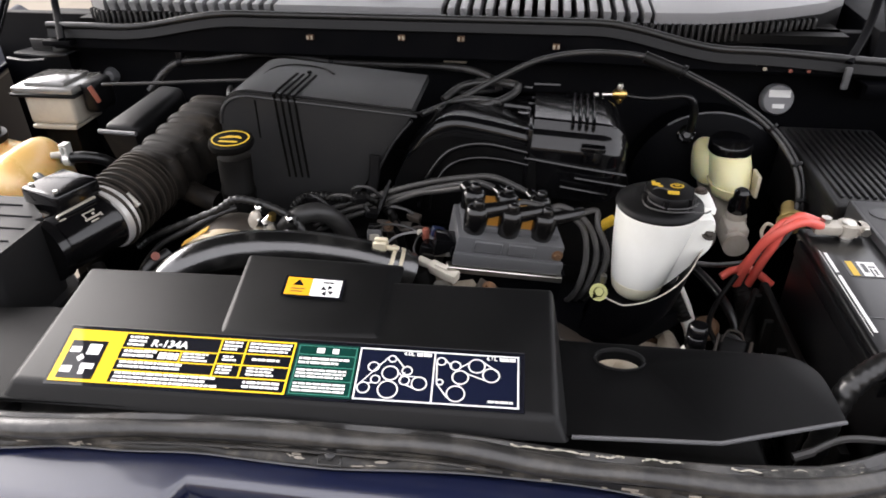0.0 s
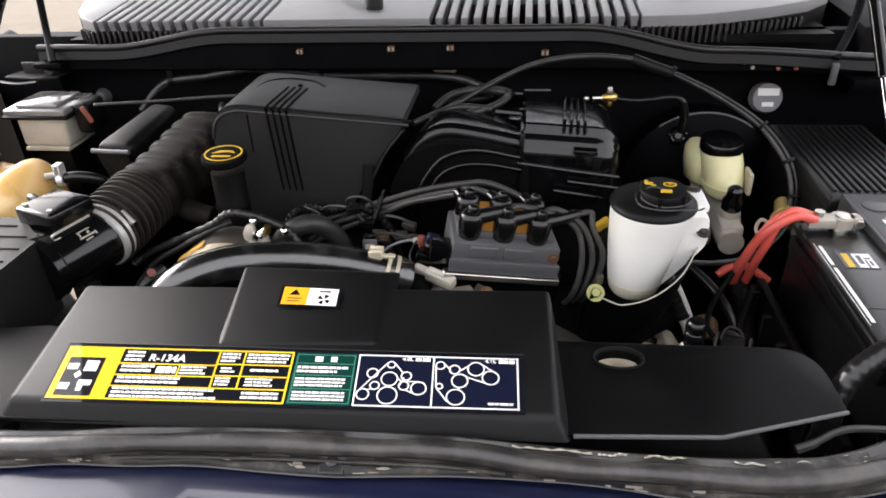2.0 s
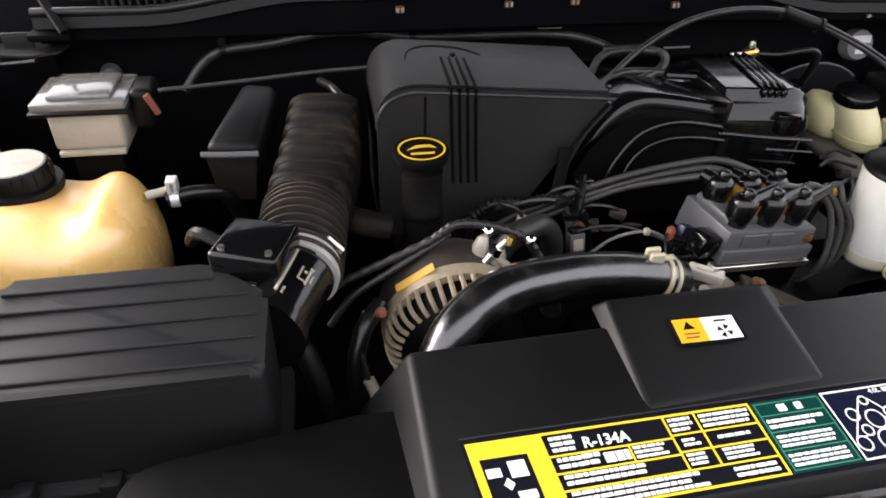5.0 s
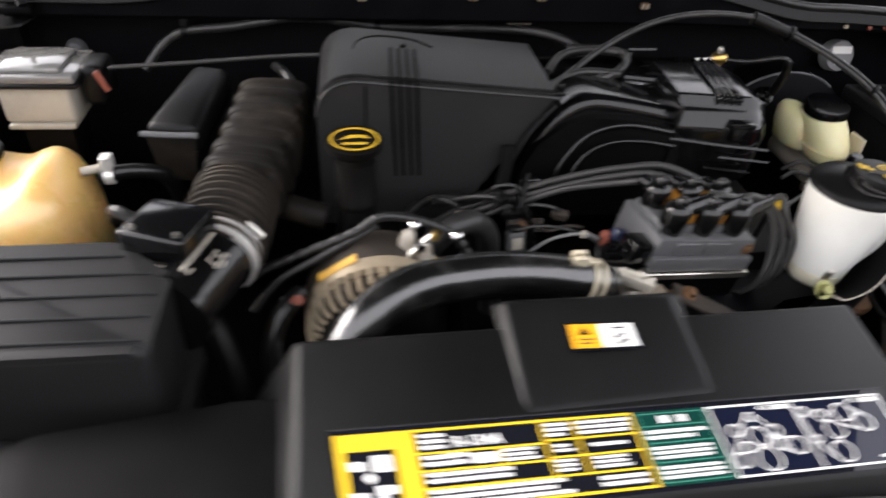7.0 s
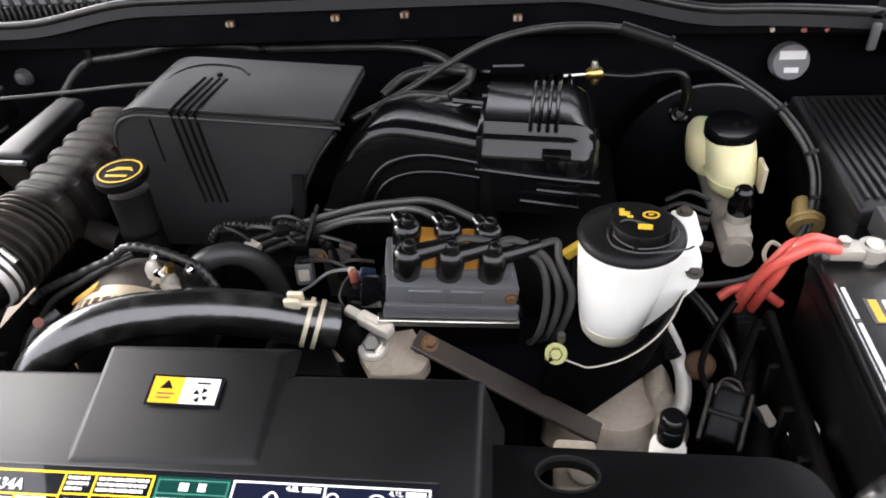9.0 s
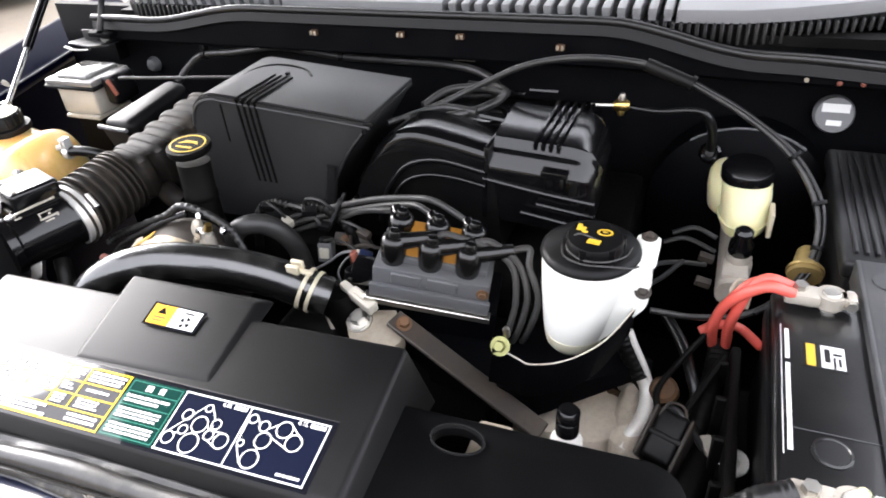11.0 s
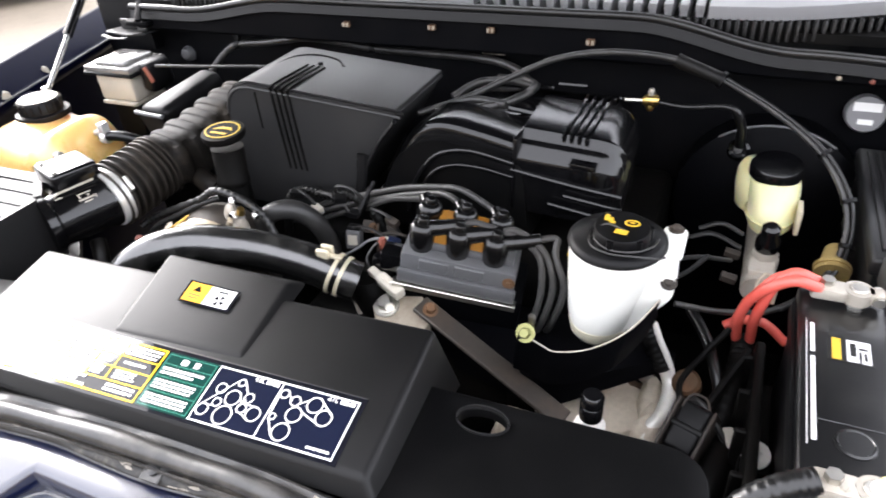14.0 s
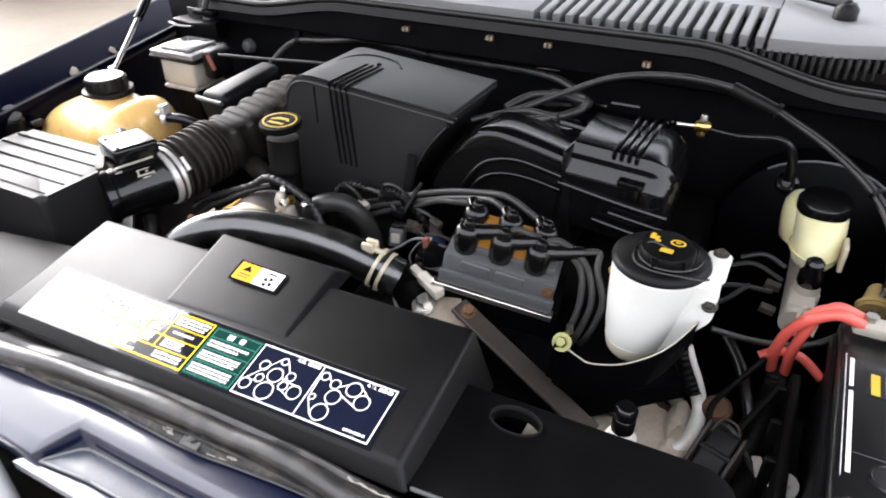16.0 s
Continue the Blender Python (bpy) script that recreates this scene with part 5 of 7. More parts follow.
part("rotor", lathe([(0.030, -0.066), (0.056, -0.060), (0.076, -0.036), (0.079, -0.015)], 40, AC, aa), M_DARK, alt)
part("label", moved(box(-0.026, 0.026, -0.010, 0.003, -0.001, 0.0012, 0.001, 1), frame_of(AC + (V(-0.55, 0, 0.83)).normalized() * 0.0885, (0.83, 0, 0.55), (0, 1, 0.1))), M_ORANGEDUST, alt, "faded orange sticker")
u = aa.cross(V(0, 0, 1)).normalized()
w = u.cross(aa)
for k in range(40):
    t = 2 * math.pi * k / 40
    d = u * math.cos(t) + w * math.sin(t)
    if d.x > 0.25 or d.z < -0.75:
        continue
    part("fin", tube([AC - aa * 0.010 + d * 0.0855, AC - aa * 0.026 + d * 0.0850, AC - aa * 0.036 + d * 0.0800, AC - aa * 0.041 + d * 0.0720], 0.0030, 8, 6), M_BRONZE, alt)

# wires and small fittings round the alternator
hose("alternator_wires", [(-0.47, 0.865, 1.085), (-0.45, 0.87, 1.099), (-0.405, 0.87, 1.121), (-0.34, 0.872, 1.150), (-0.311, 0.875, 1.168), (-0.277, 0.875, 1.166), (-0.239, 0.872, 1.153), (-0.217, 0.868, 1.136), (-0.199, 0.86, 1.10), (-0.19, 0.855, 1.06)], lambda s: 0.0055 + 0.0008 * math.cos(s * 190), "thin black corrugated wiring over the alternator", "wiring", M_WIRE, 110, segs=10)
hose("alternator_wires", [(-0.46, 0.845, 1.06), (-0.43, 0.855, 1.095), (-0.385, 0.862, 1.120), (-0.335, 0.872, 1.145), (-0.315, 0.885, 1.15)], 0.0045, "thin black wiring over the alternator", "wiring", M_WIRE)
hose("vacuum_hose", [(-0.42, 0.76, 0.98), (-0.435, 0.775, 1.04), (-0.425, 0.80, 1.085), (-0.40, 0.83, 1.10)], 0.010, "dark hose running down beside the alternator", "hose", M_HOSE)
hose("vacuum_hose", [(-0.465, 0.74, 0.95), (-0.47, 0.76, 1.02), (-0.485, 0.785, 1.07), (-0.50, 0.80, 1.09)], 0.012, "dark hose behind the air cleaner", "hose", M_RUBBER)
sb = thing("injector_fitting", (-0.255, 0.86, 1.10), "small bright metal fitting on the engine", "fitting")
part("stem", tube([(-0.289, 0.85, 1.112), (-0.270, 0.852, 1.138), (-0.252, 0.855, 1.155)], 0.0045, 10, 8), M_STEEL, sb)
part("nut", lathe([(0.008, -0.005), (0.008, 0.005)], 6, (-0.265, 0.852, 1.144), (0.4, 0, 1)), M_CHROME, sb)
for q, r, h in (((-0.263, 0.860, 1.134), 0.013, 0.016), ((-0.280, 0.865, 1.148), 0.010, 0.014)):
    part("casting_lug", loft([((q[0], q[1], q[2] - 0.03), r, r * 0.8), ((q[0], q[1], q[2] - 0.004), r, r * 0.85), ((q[0] + 0.002, q[1], q[2] + 0.006), r * 0.7, r * 0.6), ((q[0] + 0.002, q[1], q[2] + 0.009), r * 0.3, r * 0.3)], 11), M_CAST, sb, "pale cast lug")
part("lug_strap", tube([(-0.267, 0.856, 1.138), (-0.233, 0.848, 1.104)], 0.007, 4, 8, flat=0.6), M_CAST, sb)
part("tip", lathe([(0.006, 0), (0.005, 0.010)], 8, (-0.250, 0.853, 1.152), (0.3, 0, 1)), M_BRASS, sb)
for c in ((-0.224, 0.856, 1.152), (-0.272, 0.868, 1.160)):
    st = thing("engine_stud", c, "small bright stud on the engine", "stud", "engine studs")
    part("stud", lathe([(0.006, 0), (0.0055, 0.006), (0.003, 0.008)], 10, c, (0, -0.5, 1)), M_CHROME, st)
solid("engine_pipe", tube([(-0.285, 0.86, 1.10), (-0.255, 0.852, 1.10), (-0.225, 0.84, 1.085)], 0.011, 12, 12), M_TAN, "dusty tan pipe beside the alternator", "pipe")
tp = thing("connector_plug", (-0.418, 0.765, 1.02), "pale plastic connector on a black wire", "connector")
part("plug", tube([(-0.422, 0.768, 1.045), (-0.410, 0.755, 1.018)], 0.007, 4, 10), M_OLDWHITE, tp)
part("lead", tube([(-0.422, 0.768, 1.045), (-0.428, 0.79, 1.08), (-0.42, 0.82, 1.10)], 0.003, 10, 6), M_WIRE, tp)
part("seal", lathe([(0.006, 0), (0.006, 0.006)], 10, (-0.405, 0.80, 1.112), (0.5, -0.5, 0.5)), M_TAG, tp, "dull red seal")


# ---- engine and manifold ----
eng = thing("engine_block", (-0.05, 1.0, 0.66), "dark engine block under the manifold", "engine")
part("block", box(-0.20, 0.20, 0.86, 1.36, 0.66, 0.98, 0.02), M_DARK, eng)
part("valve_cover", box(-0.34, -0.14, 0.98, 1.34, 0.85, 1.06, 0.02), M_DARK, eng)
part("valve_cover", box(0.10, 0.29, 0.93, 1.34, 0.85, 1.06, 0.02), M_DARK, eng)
part("front_cover", box(-0.16, 0.16, 0.82, 0.88, 0.70, 1.02, 0.015), M_DARK, eng, "dark cast front cover")

mani = thing("intake_manifold", (0.07, 1.09, 1.05), "glossy black plastic intake manifold with curved runners", "intake manifold")


def slab(depth, drop, r=0.007):
    """Section of a runner: rounded ridge at the front, flat face below it."""
    pts = [(-depth, -drop), (-depth, -0.004), (-depth + 0.01, 0.0)]
    pts += [(r * math.sin(a) - r, r * math.cos(a) - r) for a in (radians(k * 18) for k in range(6))]
    return pts + [(-0.002, -drop)]


C1 = [(-0.118, 1.030, 1.095), (-0.110, 1.036, 1.137), (-0.085, 1.04, 1.193), (-0.055, 1.042, 1.225), (-0.018, 1.044, 1.238), (0.035, 1.044, 1.232), (0.102, 1.042, 1.219)]
part("runner", sweep(C1, slab(0.085, 0.048, 0.015), 50), M_GLOSS, mani, smooth=60)
C2 = [(-0.070, 1.020, 1.095), (-0.058, 1.026, 1.140), (-0.032, 1.030, 1.180), (-0.005, 1.032, 1.197), (0.036, 1.032, 1.203), (0.098, 1.032, 1.192)]
part("runner_ridge", tube(C2, 0.0048, 50, 10), M_GLOSS, mani, smooth=60)
C3 = [(-0.052, 1.012, 1.095), (-0.045, 1.016, 1.130), (-0.024, 1.020, 1.166), (0.008, 1.022, 1.182), (0.051, 1.022, 1.184), (0.10, 1.022, 1.176)]
part("runner_ridge", tube(C3, 0.0034, 50, 10), M_GLOSS, mani, smooth=60)
bm = prism(rounded([(-0.118, 1.06), (-0.112, 1.13), (-0.09, 1.175), (-0.055, 1.205), (-0.018, 1.215), (0.04, 1.210), (0.11, 1.196), (0.12, 1.06)], 0.012, 4), -0.09, 0.0, 0.004)
moved(bm, Matrix(((1, 0, 0, 0), (0, 0, -1, 1.030), (0, 1, 0, 0), (0, 0, 0, 1))))
part("runner_wall", bm, M_GLOSSWALL, mani)
part("foot_tab", box(-0.112, -0.085, 1.012, 1.03, 1.125, 1.132, 0.002, 1), M_GLOSS, mani)
# plenum: section in y, z drawn along x, its far end rounded
pm = frame_of((0.098, 1.036, 1.180), (1, 0.0, -0.065), (0, 1, 0))
sec = rounded([(-0.004, -0.060), (-0.006, 0.022), (0.006, 0.040), (0.014, 0.046), (0.020, 0.060), (0.13, 0.066), (0.14, -0.06)], [0, 0.006, 0.012, 0.004, 0.004, 0.01, 0], 5)
bm = bmesh.new()
rows = []
for i in range(15):
    a = i / 14
    x = 0.004 + 0.148 * a
    k = 1 if a < 0.72 else math.sqrt(max(0.0, 1 - ((a - 0.72) / 0.30) ** 2))
    rows.append([bm.verts.new((x, 0.06 + (y - 0.06) * (0.45 + 0.55 * k), -0.02 + (z + 0.02) * (0.35 + 0.65 * k))) for y, z in sec])
for a, b in zip(rows, rows[1:]):
    for k in range(len(sec)):
        bm.faces.new((a[k], a[(k + 1) % len(sec)], b[(k + 1) % len(sec)], b[k]))
bm.faces.new(rows[0][::-1])
bm.faces.new(rows[-1])
part("plenum", moved(bm, pm), M_GLOSS, mani, smooth=40)
for k in range(4):
    part("rib", moved(tube([(0.062 + k * 0.0105, 0.014, 0.050), (0.062 + k * 0.0105, 0.022, 0.062), (0.066 + k * 0.0105, 0.12, 0.0685)], 0.0026, 12, 6), pm), M_GLOSS, mani)
part("latch", moved(box(0.082, 0.110, -0.012, 0.004, 0.004, 0.030, 0.003), pm), M_GLOSS, mani)
part("latch_bar", moved(box(0.078, 0.114, -0.014, 0.006, 0.026, 0.034, 0.002), pm), M_GLOSS, mani)
part("lower_edge", moved(tube([(-0.004, -0.006, 0.004), (0.08, -0.008, -0.002), (0.152, -0.004, -0.008)], 0.0026, 14, 6), pm), M_GLOSS, mani)
part("lower_rail", moved(tube([(0.075, -0.012, -0.018), (0.155, -0.010, -0.024)], 0.0022, 8, 6), pm), M_GLOSS, mani)
part("lower_rail", moved(tube([(0.055, -0.014, -0.034), (0.130, -0.014, -0.040)], 0.0022, 8, 6), pm), M_GLOSS, mani)
part("neck_seam", moved(box(-0.004, 0.004, -0.008, 0.10, -0.06, 0.052, 0.003), pm), M_GLOSS, mani)
part("rear_plenum", box(-0.06, 0.22, 1.12, 1.27, 1.08, 1.215, 0.02, 3), M_GLOSS, mani)
for x0, y0, x1, y1, r in ((0.057, 1.139, 0.099, 1.128, 0.0055), (0.095, 1.151, 0.144, 1.156, 0.004), (0.102, 1.251, 0.148, 1.251, 0.004), (0.070, 1.235, 0.100, 1.231, 0.004), (0.10, 1.18, 0.15, 1.185, 0.004)):
    part("rail", tube([(x0, y0, 1.228), (x1, y1, 1.228)], r, 4, 8), M_GLOSS, mani)
for k in range(5):
    part("rear_fin", box(0.158 + k * 0.013, 0.164 + k * 0.013, 1.13, 1.20, 1.215, 1.236, 0.002, 1), M_GLOSS, mani)
part("side_bracket", tube([(-0.135, 1.012, 1.185), (-0.138, 1.006, 1.15), (-0.15, 0.995, 1.09)], 0.009, 12, 8, flat=0.5), M_BOX, mani)
part("side_stay", tube([(-0.078, 1.02, 1.24), (-0.11, 1.018, 1.20), (-0.138, 1.01, 1.15)], 0.006, 12, 8, flat=0.5), M_BOX, mani)

# ---- coil pack ----
CO = V(0.016, 0.837, 1.155)
cm = frame_of(CO, (0.145, 0.030, -0.026), (-0.2, 1, 0.06))
coil = thing("ignition_coil_pack", CO, "grey ignition coil pack with six black plug boots", "ignition coil")
part("base", moved(box(-0.002, 0.146, -0.004, 0.082, -0.044, 0.0, 0.003), cm), M_COIL, coil)
part("upper_body", moved(box(0.004, 0.140, 0.012, 0.074, -0.002, 0.010, 0.004), cm), M_COIL, coil)
for k in range(2):
    part("face_panel", moved(box(0.022 + k * 0.046, 0.060 + k * 0.046, -0.0065, -0.003, -0.020, -0.004, 0.0012, 1), cm), M_COIL, coil)
part("flange", moved(box(-0.004, 0.149, -0.0105, -0.002, -0.0435, -0.0235, 0.0025), cm), M_COIL, coil)
part("foot_strip", moved(box(-0.01, 0.152, -0.014, 0.0, -0.053, -0.044, 0.001, 1), cm), M_STEEL, coil, "bright metal edge")
for k in range(3):
    part("core", moved(box(0.034 + k * 0.046 - (0.046 if k == 2 else 0), 0.056 + k * 0.046 - (0.046 if k == 2 else 0), 0.016, 0.070, 0.004, 0.026, 0.002, 1), cm) if k < 2 else moved(box(0.10, 0.13, 0.05, 0.07, 0.004, 0.022, 0.002, 1), cm), M_AMBERCORE, coil, "ochre plastic core")
for row, v in enumerate((0.016, 0.060)):
    for k in range(3):
        c = V(0.020 + k * 0.047, v, 0.0)
        b = part("boot", moved(lathe([(0.0135, -0.006), (0.0140, 0.000), (0.0150, 0.002), (0.0160, 0.012), (0.0168, 0.028), (0.0150, 0.035), (0.0105, 0.0385), (0.007, 0.0390)], 22, c), cm), M_BOOT, coil, "black rubber boot")
        part("boot_cap", moved(lathe([(0.0078, 0.0375), (0.0080, 0.0435), (0.0062, 0.0468), (0.003, 0.0478)], 16, c), cm), M_BOOT, b)
        part("boot_arm", moved(tube([c + V(0, 0, 0.028), c + V(0.024, 0.004, 0.0335), c + V(0.052, 0.010, 0.040)] if row == 0 else [c + V(0, 0, 0.028), c + V(-0.012, 0.022, 0.030)], lambda s: 0.0118 - 0.0034 * s, 10, 14), cm), M_BOOT, b)
part("mount_bolt", moved(hexbolt((0.138, -0.003, -0.014), (0, -1, 0), 0.005, 0.005, 0.008), cm), M_RUST, coil)
part("connector", moved(box(-0.030, 0.000, 0.0, 0.03, -0.040, -0.012, 0.004), cm), M_GLOSS, coil)
part("bracket", moved(box(-0.005, 0.16, -0.002, 0.085, -0.11, -0.046, 0.004), cm), M_BAY, coil)

# plug wires
def cm_pt(a, b, c):
    return cm @ V(a, b, c)


for k, run in enumerate(([(-0.024, 0.945, 1.164), (-0.067, 0.965, 1.145), (-0.128, 0.985, 1.109), (-0.189, 0.985, 1.083), (-0.24, 0.995, 1.05)],
                         [(0.035, 0.940, 1.182), (0.002, 0.955, 1.171), (-0.049, 0.970, 1.152), (-0.126, 0.985, 1.120), (-0.197, 0.985, 1.093), (-0.24, 0.995, 1.06)],
                         [(0.056, 0.949, 1.187), (0.015, 0.961, 1.180), (-0.049, 0.973, 1.162), (-0.124, 0.985, 1.132), (-0.199, 0.985, 1.104), (-0.24, 0.995, 1.07)])):
    pts = [cm_pt(0.012 + k * 0.047, 0.078, 0.030), *run]
    solid("plug_wire", tube(pts, 0.0045, 50, 10), M_PLUGWIRE, "dark grey spark plug wire running to the side", "plug wire", "plug wires")
for k in range(3):
    s = cm_pt(0.068 + k * 0.047, 0.025, 0.0395)
    e = V(0.172 + 0.012 * k, 0.86 + 0.004 * k, 1.06)
    pts = [s, s + V(0.022, 0.006, 0.002), V(0.172 + 0.014 * k, 0.886, 1.158 - 0.003 * k), V(0.187 + 0.014 * k, 0.872, 1.115), e + V(0.005, 0, 0), e + V(-0.02, 0.04, -0.06)]
    solid("plug_wire", tube(pts, 0.0043, 40, 8), M_PLUGWIRE, "dark grey spark plug wire looping down beside the coil", "plug wire", "plug wires")
solid("wire_separator", moved(join(box(-0.004, 0.004, -0.008, 0.008, -0.028, 0.012, 0.002, 1), box(-0.0025, 0.0025, -0.004, 0.004, -0.036, 0.022, 0.001, 1)), pose(-0.116, 0.983, 1.135, -32, 20, 0)), M_BOX, "black plastic clip holding three wires", "wire clip")

# thermostat housing, sensor, brackets in front of the coil
tw = thing("thermostat_housing", (-0.04, 0.84, 1.0), "cast aluminium thermostat housing with a bolt", "thermostat housing")
part("elbow", loft([((-0.03, 0.845, 1.00), 0.036, 0.03), ((-0.032, 0.842, 1.05), 0.034, 0.028), ((-0.045, 0.84, 1.075), 0.03, 0.026), ((-0.05, 0.838, 1.10), 0.024, 0.022)]), M_DARK, tw)
tilt = lambda x, y: 1.072 + (y - 0.822) * 0.45
part("flange", prism(rounded([(-0.008, 0.790), (0.046, 0.794), (0.060, 0.812), (0.028, 0.850), (-0.030, 0.853), (-0.032, 0.822)], 0.010), lambda x, y: tilt(x, y) - 0.018, tilt, 0.003), M_TAN, tw, "stained tan casting")
part("washer", lathe([(0.0175, 0), (0.0175, 0.003)], 24, (-0.009, 0.821, 1.071), (0, -0.42, 0.9)), M_STEEL, tw)
part("bolt", hexbolt((-0.009, 0.820, 1.074), (0, -0.42, 0.9), 0.011, 0.012, 0.0135), M_STEEL, tw)
part("lug", loft([((0.008, 0.852, 1.075), 0.014, 0.010), ((0.008, 0.852, 1.094), 0.012, 0.009), ((0.008, 0.852, 1.10), 0.007, 0.005)], 12), M_CAST, tw)
part("bolt", hexbolt((0.046, 0.823, 1.075), (-0.1, -0.55, 0.8), 0.006, 0.006, 0.010), M_RUST, tw)
sn = thing("temperature_sensor", (-0.01, 0.85, 1.09), "pale plastic sensor plug with wires", "sensor")
pm_s = frame_of((-0.014, 0.834, 1.1005), (0.057, -0.026, -0.009), (0.3, 1, 0.2))
part("plug", moved(join(box(-0.012, 0.032, -0.008, 0.008, -0.008, 0.008, 0.003, 2), box(-0.032, -0.011, -0.006, 0.006, -0.006, 0.006, 0.003, 2)), pm_s), M_IVORY, sn)
part("latch", moved(box(-0.004, 0.018, -0.004, 0.004, 0.007, 0.011, 0.0015, 1), pm_s), M_IVORY, sn)
part("shell", moved(box(-0.022, 0.016, -0.012, 0.012, -0.013, 0.013, 0.004), pose(-0.020, 0.860, 1.110, 0, 10, -10)), M_GLOSS, sn)
part("tab", moved(box(-0.008, 0.012, -0.005, 0.005, -0.002, 0.002, 0.001, 1), pose(-0.008, 0.862, 1.127, 12, 14, -15)), M_IVORY, sn)
part("lead", tube([(-0.044, 0.847, 1.105), (-0.050, 0.855, 1.12), (-0.040, 0.875, 1.132), (-0.012, 0.872, 1.126)], 0.0016, 20, 6), M_WIRE, sn)
part("stem", tube([(-0.062, 0.826, 1.085), (-0.055, 0.824, 1.068), (-0.050, 0.822, 1.05)], 0.007, 8, 8), M_CAST, sn)
part("plug_shell", lathe([(0.004, -0.010), (0.0055, -0.006), (0.0055, 0.006), (0.004, 0.009)], 14, (-0.036, 0.876, 1.130)), M_TAG, sn, "dull red plug")
part("plug_shell", moved(box(-0.009, 0.009, -0.006, 0.006, -0.007, 0.007, 0.002, 2), pose(-0.019, 0.875, 1.135, 0, 20, 15)), M_BLUE, sn, "dull blue plug")
sw = thing("coolant_switch", (-0.128, 0.947, 1.03), "small grey plastic switch with two wires", "sensor")
part("body", moved(box(-0.0115, 0.0115, -0.009, 0.009, -0.017, 0.013, 0.003, 2), pose(-0.128, 0.947, 1.078, -15, 0, 8)), M_COIL, sw)
part("window", moved(box(-0.0075, 0.0075, -0.0098, -0.008, -0.010, 0.006, 0.002, 2), pose(-0.128, 0.947, 1.078, -15, 0, 8)), M_OLDWHITE, sw, "paler face")
part("collar", moved(box(-0.009, 0.009, -0.007, 0.007, 0.012, 0.020, 0.002, 2), pose(-0.128, 0.947, 1.078, -15, 0, 8)), M_BOX, sw)
part("lead", tube([(-0.128, 0.945, 1.096), (-0.105, 0.938, 1.106), (-0.075, 0.925, 1.112), (-0.045, 0.910, 1.108), (-0.012, 0.89, 1.098)], 0.0019, 22, 6), M_WIRE, sw)
part("lead", tube([(-0.145, 0.925, 1.052), (-0.115, 0.925, 1.072), (-0.085, 0.922, 1.097), (-0.050, 0.909, 1.113), (-0.03, 0.90, 1.108), (-0.01, 0.888, 1.096)], 0.0022, 26, 6), M_SLAT, sw, "pale grey wire")
part("tie", box(-0.054, -0.045, 0.904, 0.913, 1.108, 1.117, 0.002, 1), M_OLDWHITE, sw)
hose("bypass_hose", [(-0.262, 0.905, 1.06), (-0.252, 0.893, 1.105), (-0.228, 0.893, 1.135), (-0.197, 0.907, 1.137), (-0.174, 0.922, 1.110), (-0.165, 0.932, 1.07), (-0.160, 0.93, 1.02), (-0.158, 0.92, 0.97)], 0.0145, "bent dull black coolant bypass hose", "hose", M_BYPASS, 50, segs=18)
BA, BB = V(0.055, 0.816, 1.084), V(0.229, 0.776, 1.008)
brace = thing("brace_bar", BA, "dark brown flat steel brace bar", "brace")
part("bar", moved(box(-0.015, (BB - BA).length + 0.02, -0.0145, 0.0145, -0.003, 0.003, 0.0015, 1), frame_of(BA, BB - BA, (0.25, 0.85, 0))), M_BRACE, brace)
part("stud", hexbolt(BA + V(0.004, -0.002, 0.004), (0.3, -0.4, 0.85), 0.007, 0.008, 0.010), M_RUST, brace)

# ---- power steering reservoir ----
ps = thing("steering_reservoir", (0.27, 0.87, 1.04), "white power steering reservoir with a black top and cap", "fluid reservoir")
PC = V(0.273, 0.877, 0)
part("bottle", loft([((0.259, 0.872, 1.061), 0.014, 0.016), ((0.259, 0.872, 1.065), 0.028, 0.030), ((0.2595, 0.872, 1.072), 0.033, 0.035), ((0.262, 0.873, 1.102), 0.040, 0.042), ((0.267, 0.875, 1.147), 0.0475, 0.048), ((0.2725, 0.877, 1.188), 0.0535, 0.0535), ((0.273, 0.877, 1.194), 0.0545, 0.0545), ((0.273, 0.877, 1.197), 0.052, 0.052)], 36), M_WHITE, ps, smooth=60)
part("fluid", loft([((0.259, 0.872, 1.0608), 0.0142, 0.0162), ((0.259, 0.872, 1.0647), 0.0284, 0.0304), ((0.2595, 0.872, 1.072), 0.0335, 0.0355), ((0.2605, 0.8725, 1.087), 0.0371, 0.0391)], 36), M_FLUIDWHITE, ps, "yellowed lower part holding fluid", smooth=60)
ear = prism(rounded([(0.29, 1.190), (0.341, 1.190), (0.343, 1.150), (0.302, 1.096), (0.275, 1.067), (0.262, 1.07)], [0, 0.006, 0.012, 0.02, 0.01, 0]), -0.016, 0.016, 0.004)
part("ear", moved(ear, Matrix(((1, 0, 0, 0), (0, 0, -1, 0.868), (0, 1, 0, 0), (0, 0, 0, 1)))), M_WHITE, ps)
part("ear_lug", box(0.318, 0.345, 0.872, 0.925, 1.185, 1.197, 0.004), M_WHITE, ps)
for c in ((0.332, 0.918, 1.197), (0.336, 0.853, 1.168)):
    part("bolt", hexbolt(c, (0, -0.5, 1) if c[2] < 1.18 else (0, 0, 1), 0.006, 0.006, 0.009), M_BRACE, ps)
top = part("shoulder", lathe([(0.0545, 0), (0.056, 0.003), (0.055, 0.007), (0.050, 0.011), (0.034, 0.016), (0.030, 0.018)], 44, (PC.x, PC.y, 1.1935)), M_BOX, ps, "black moulded top")
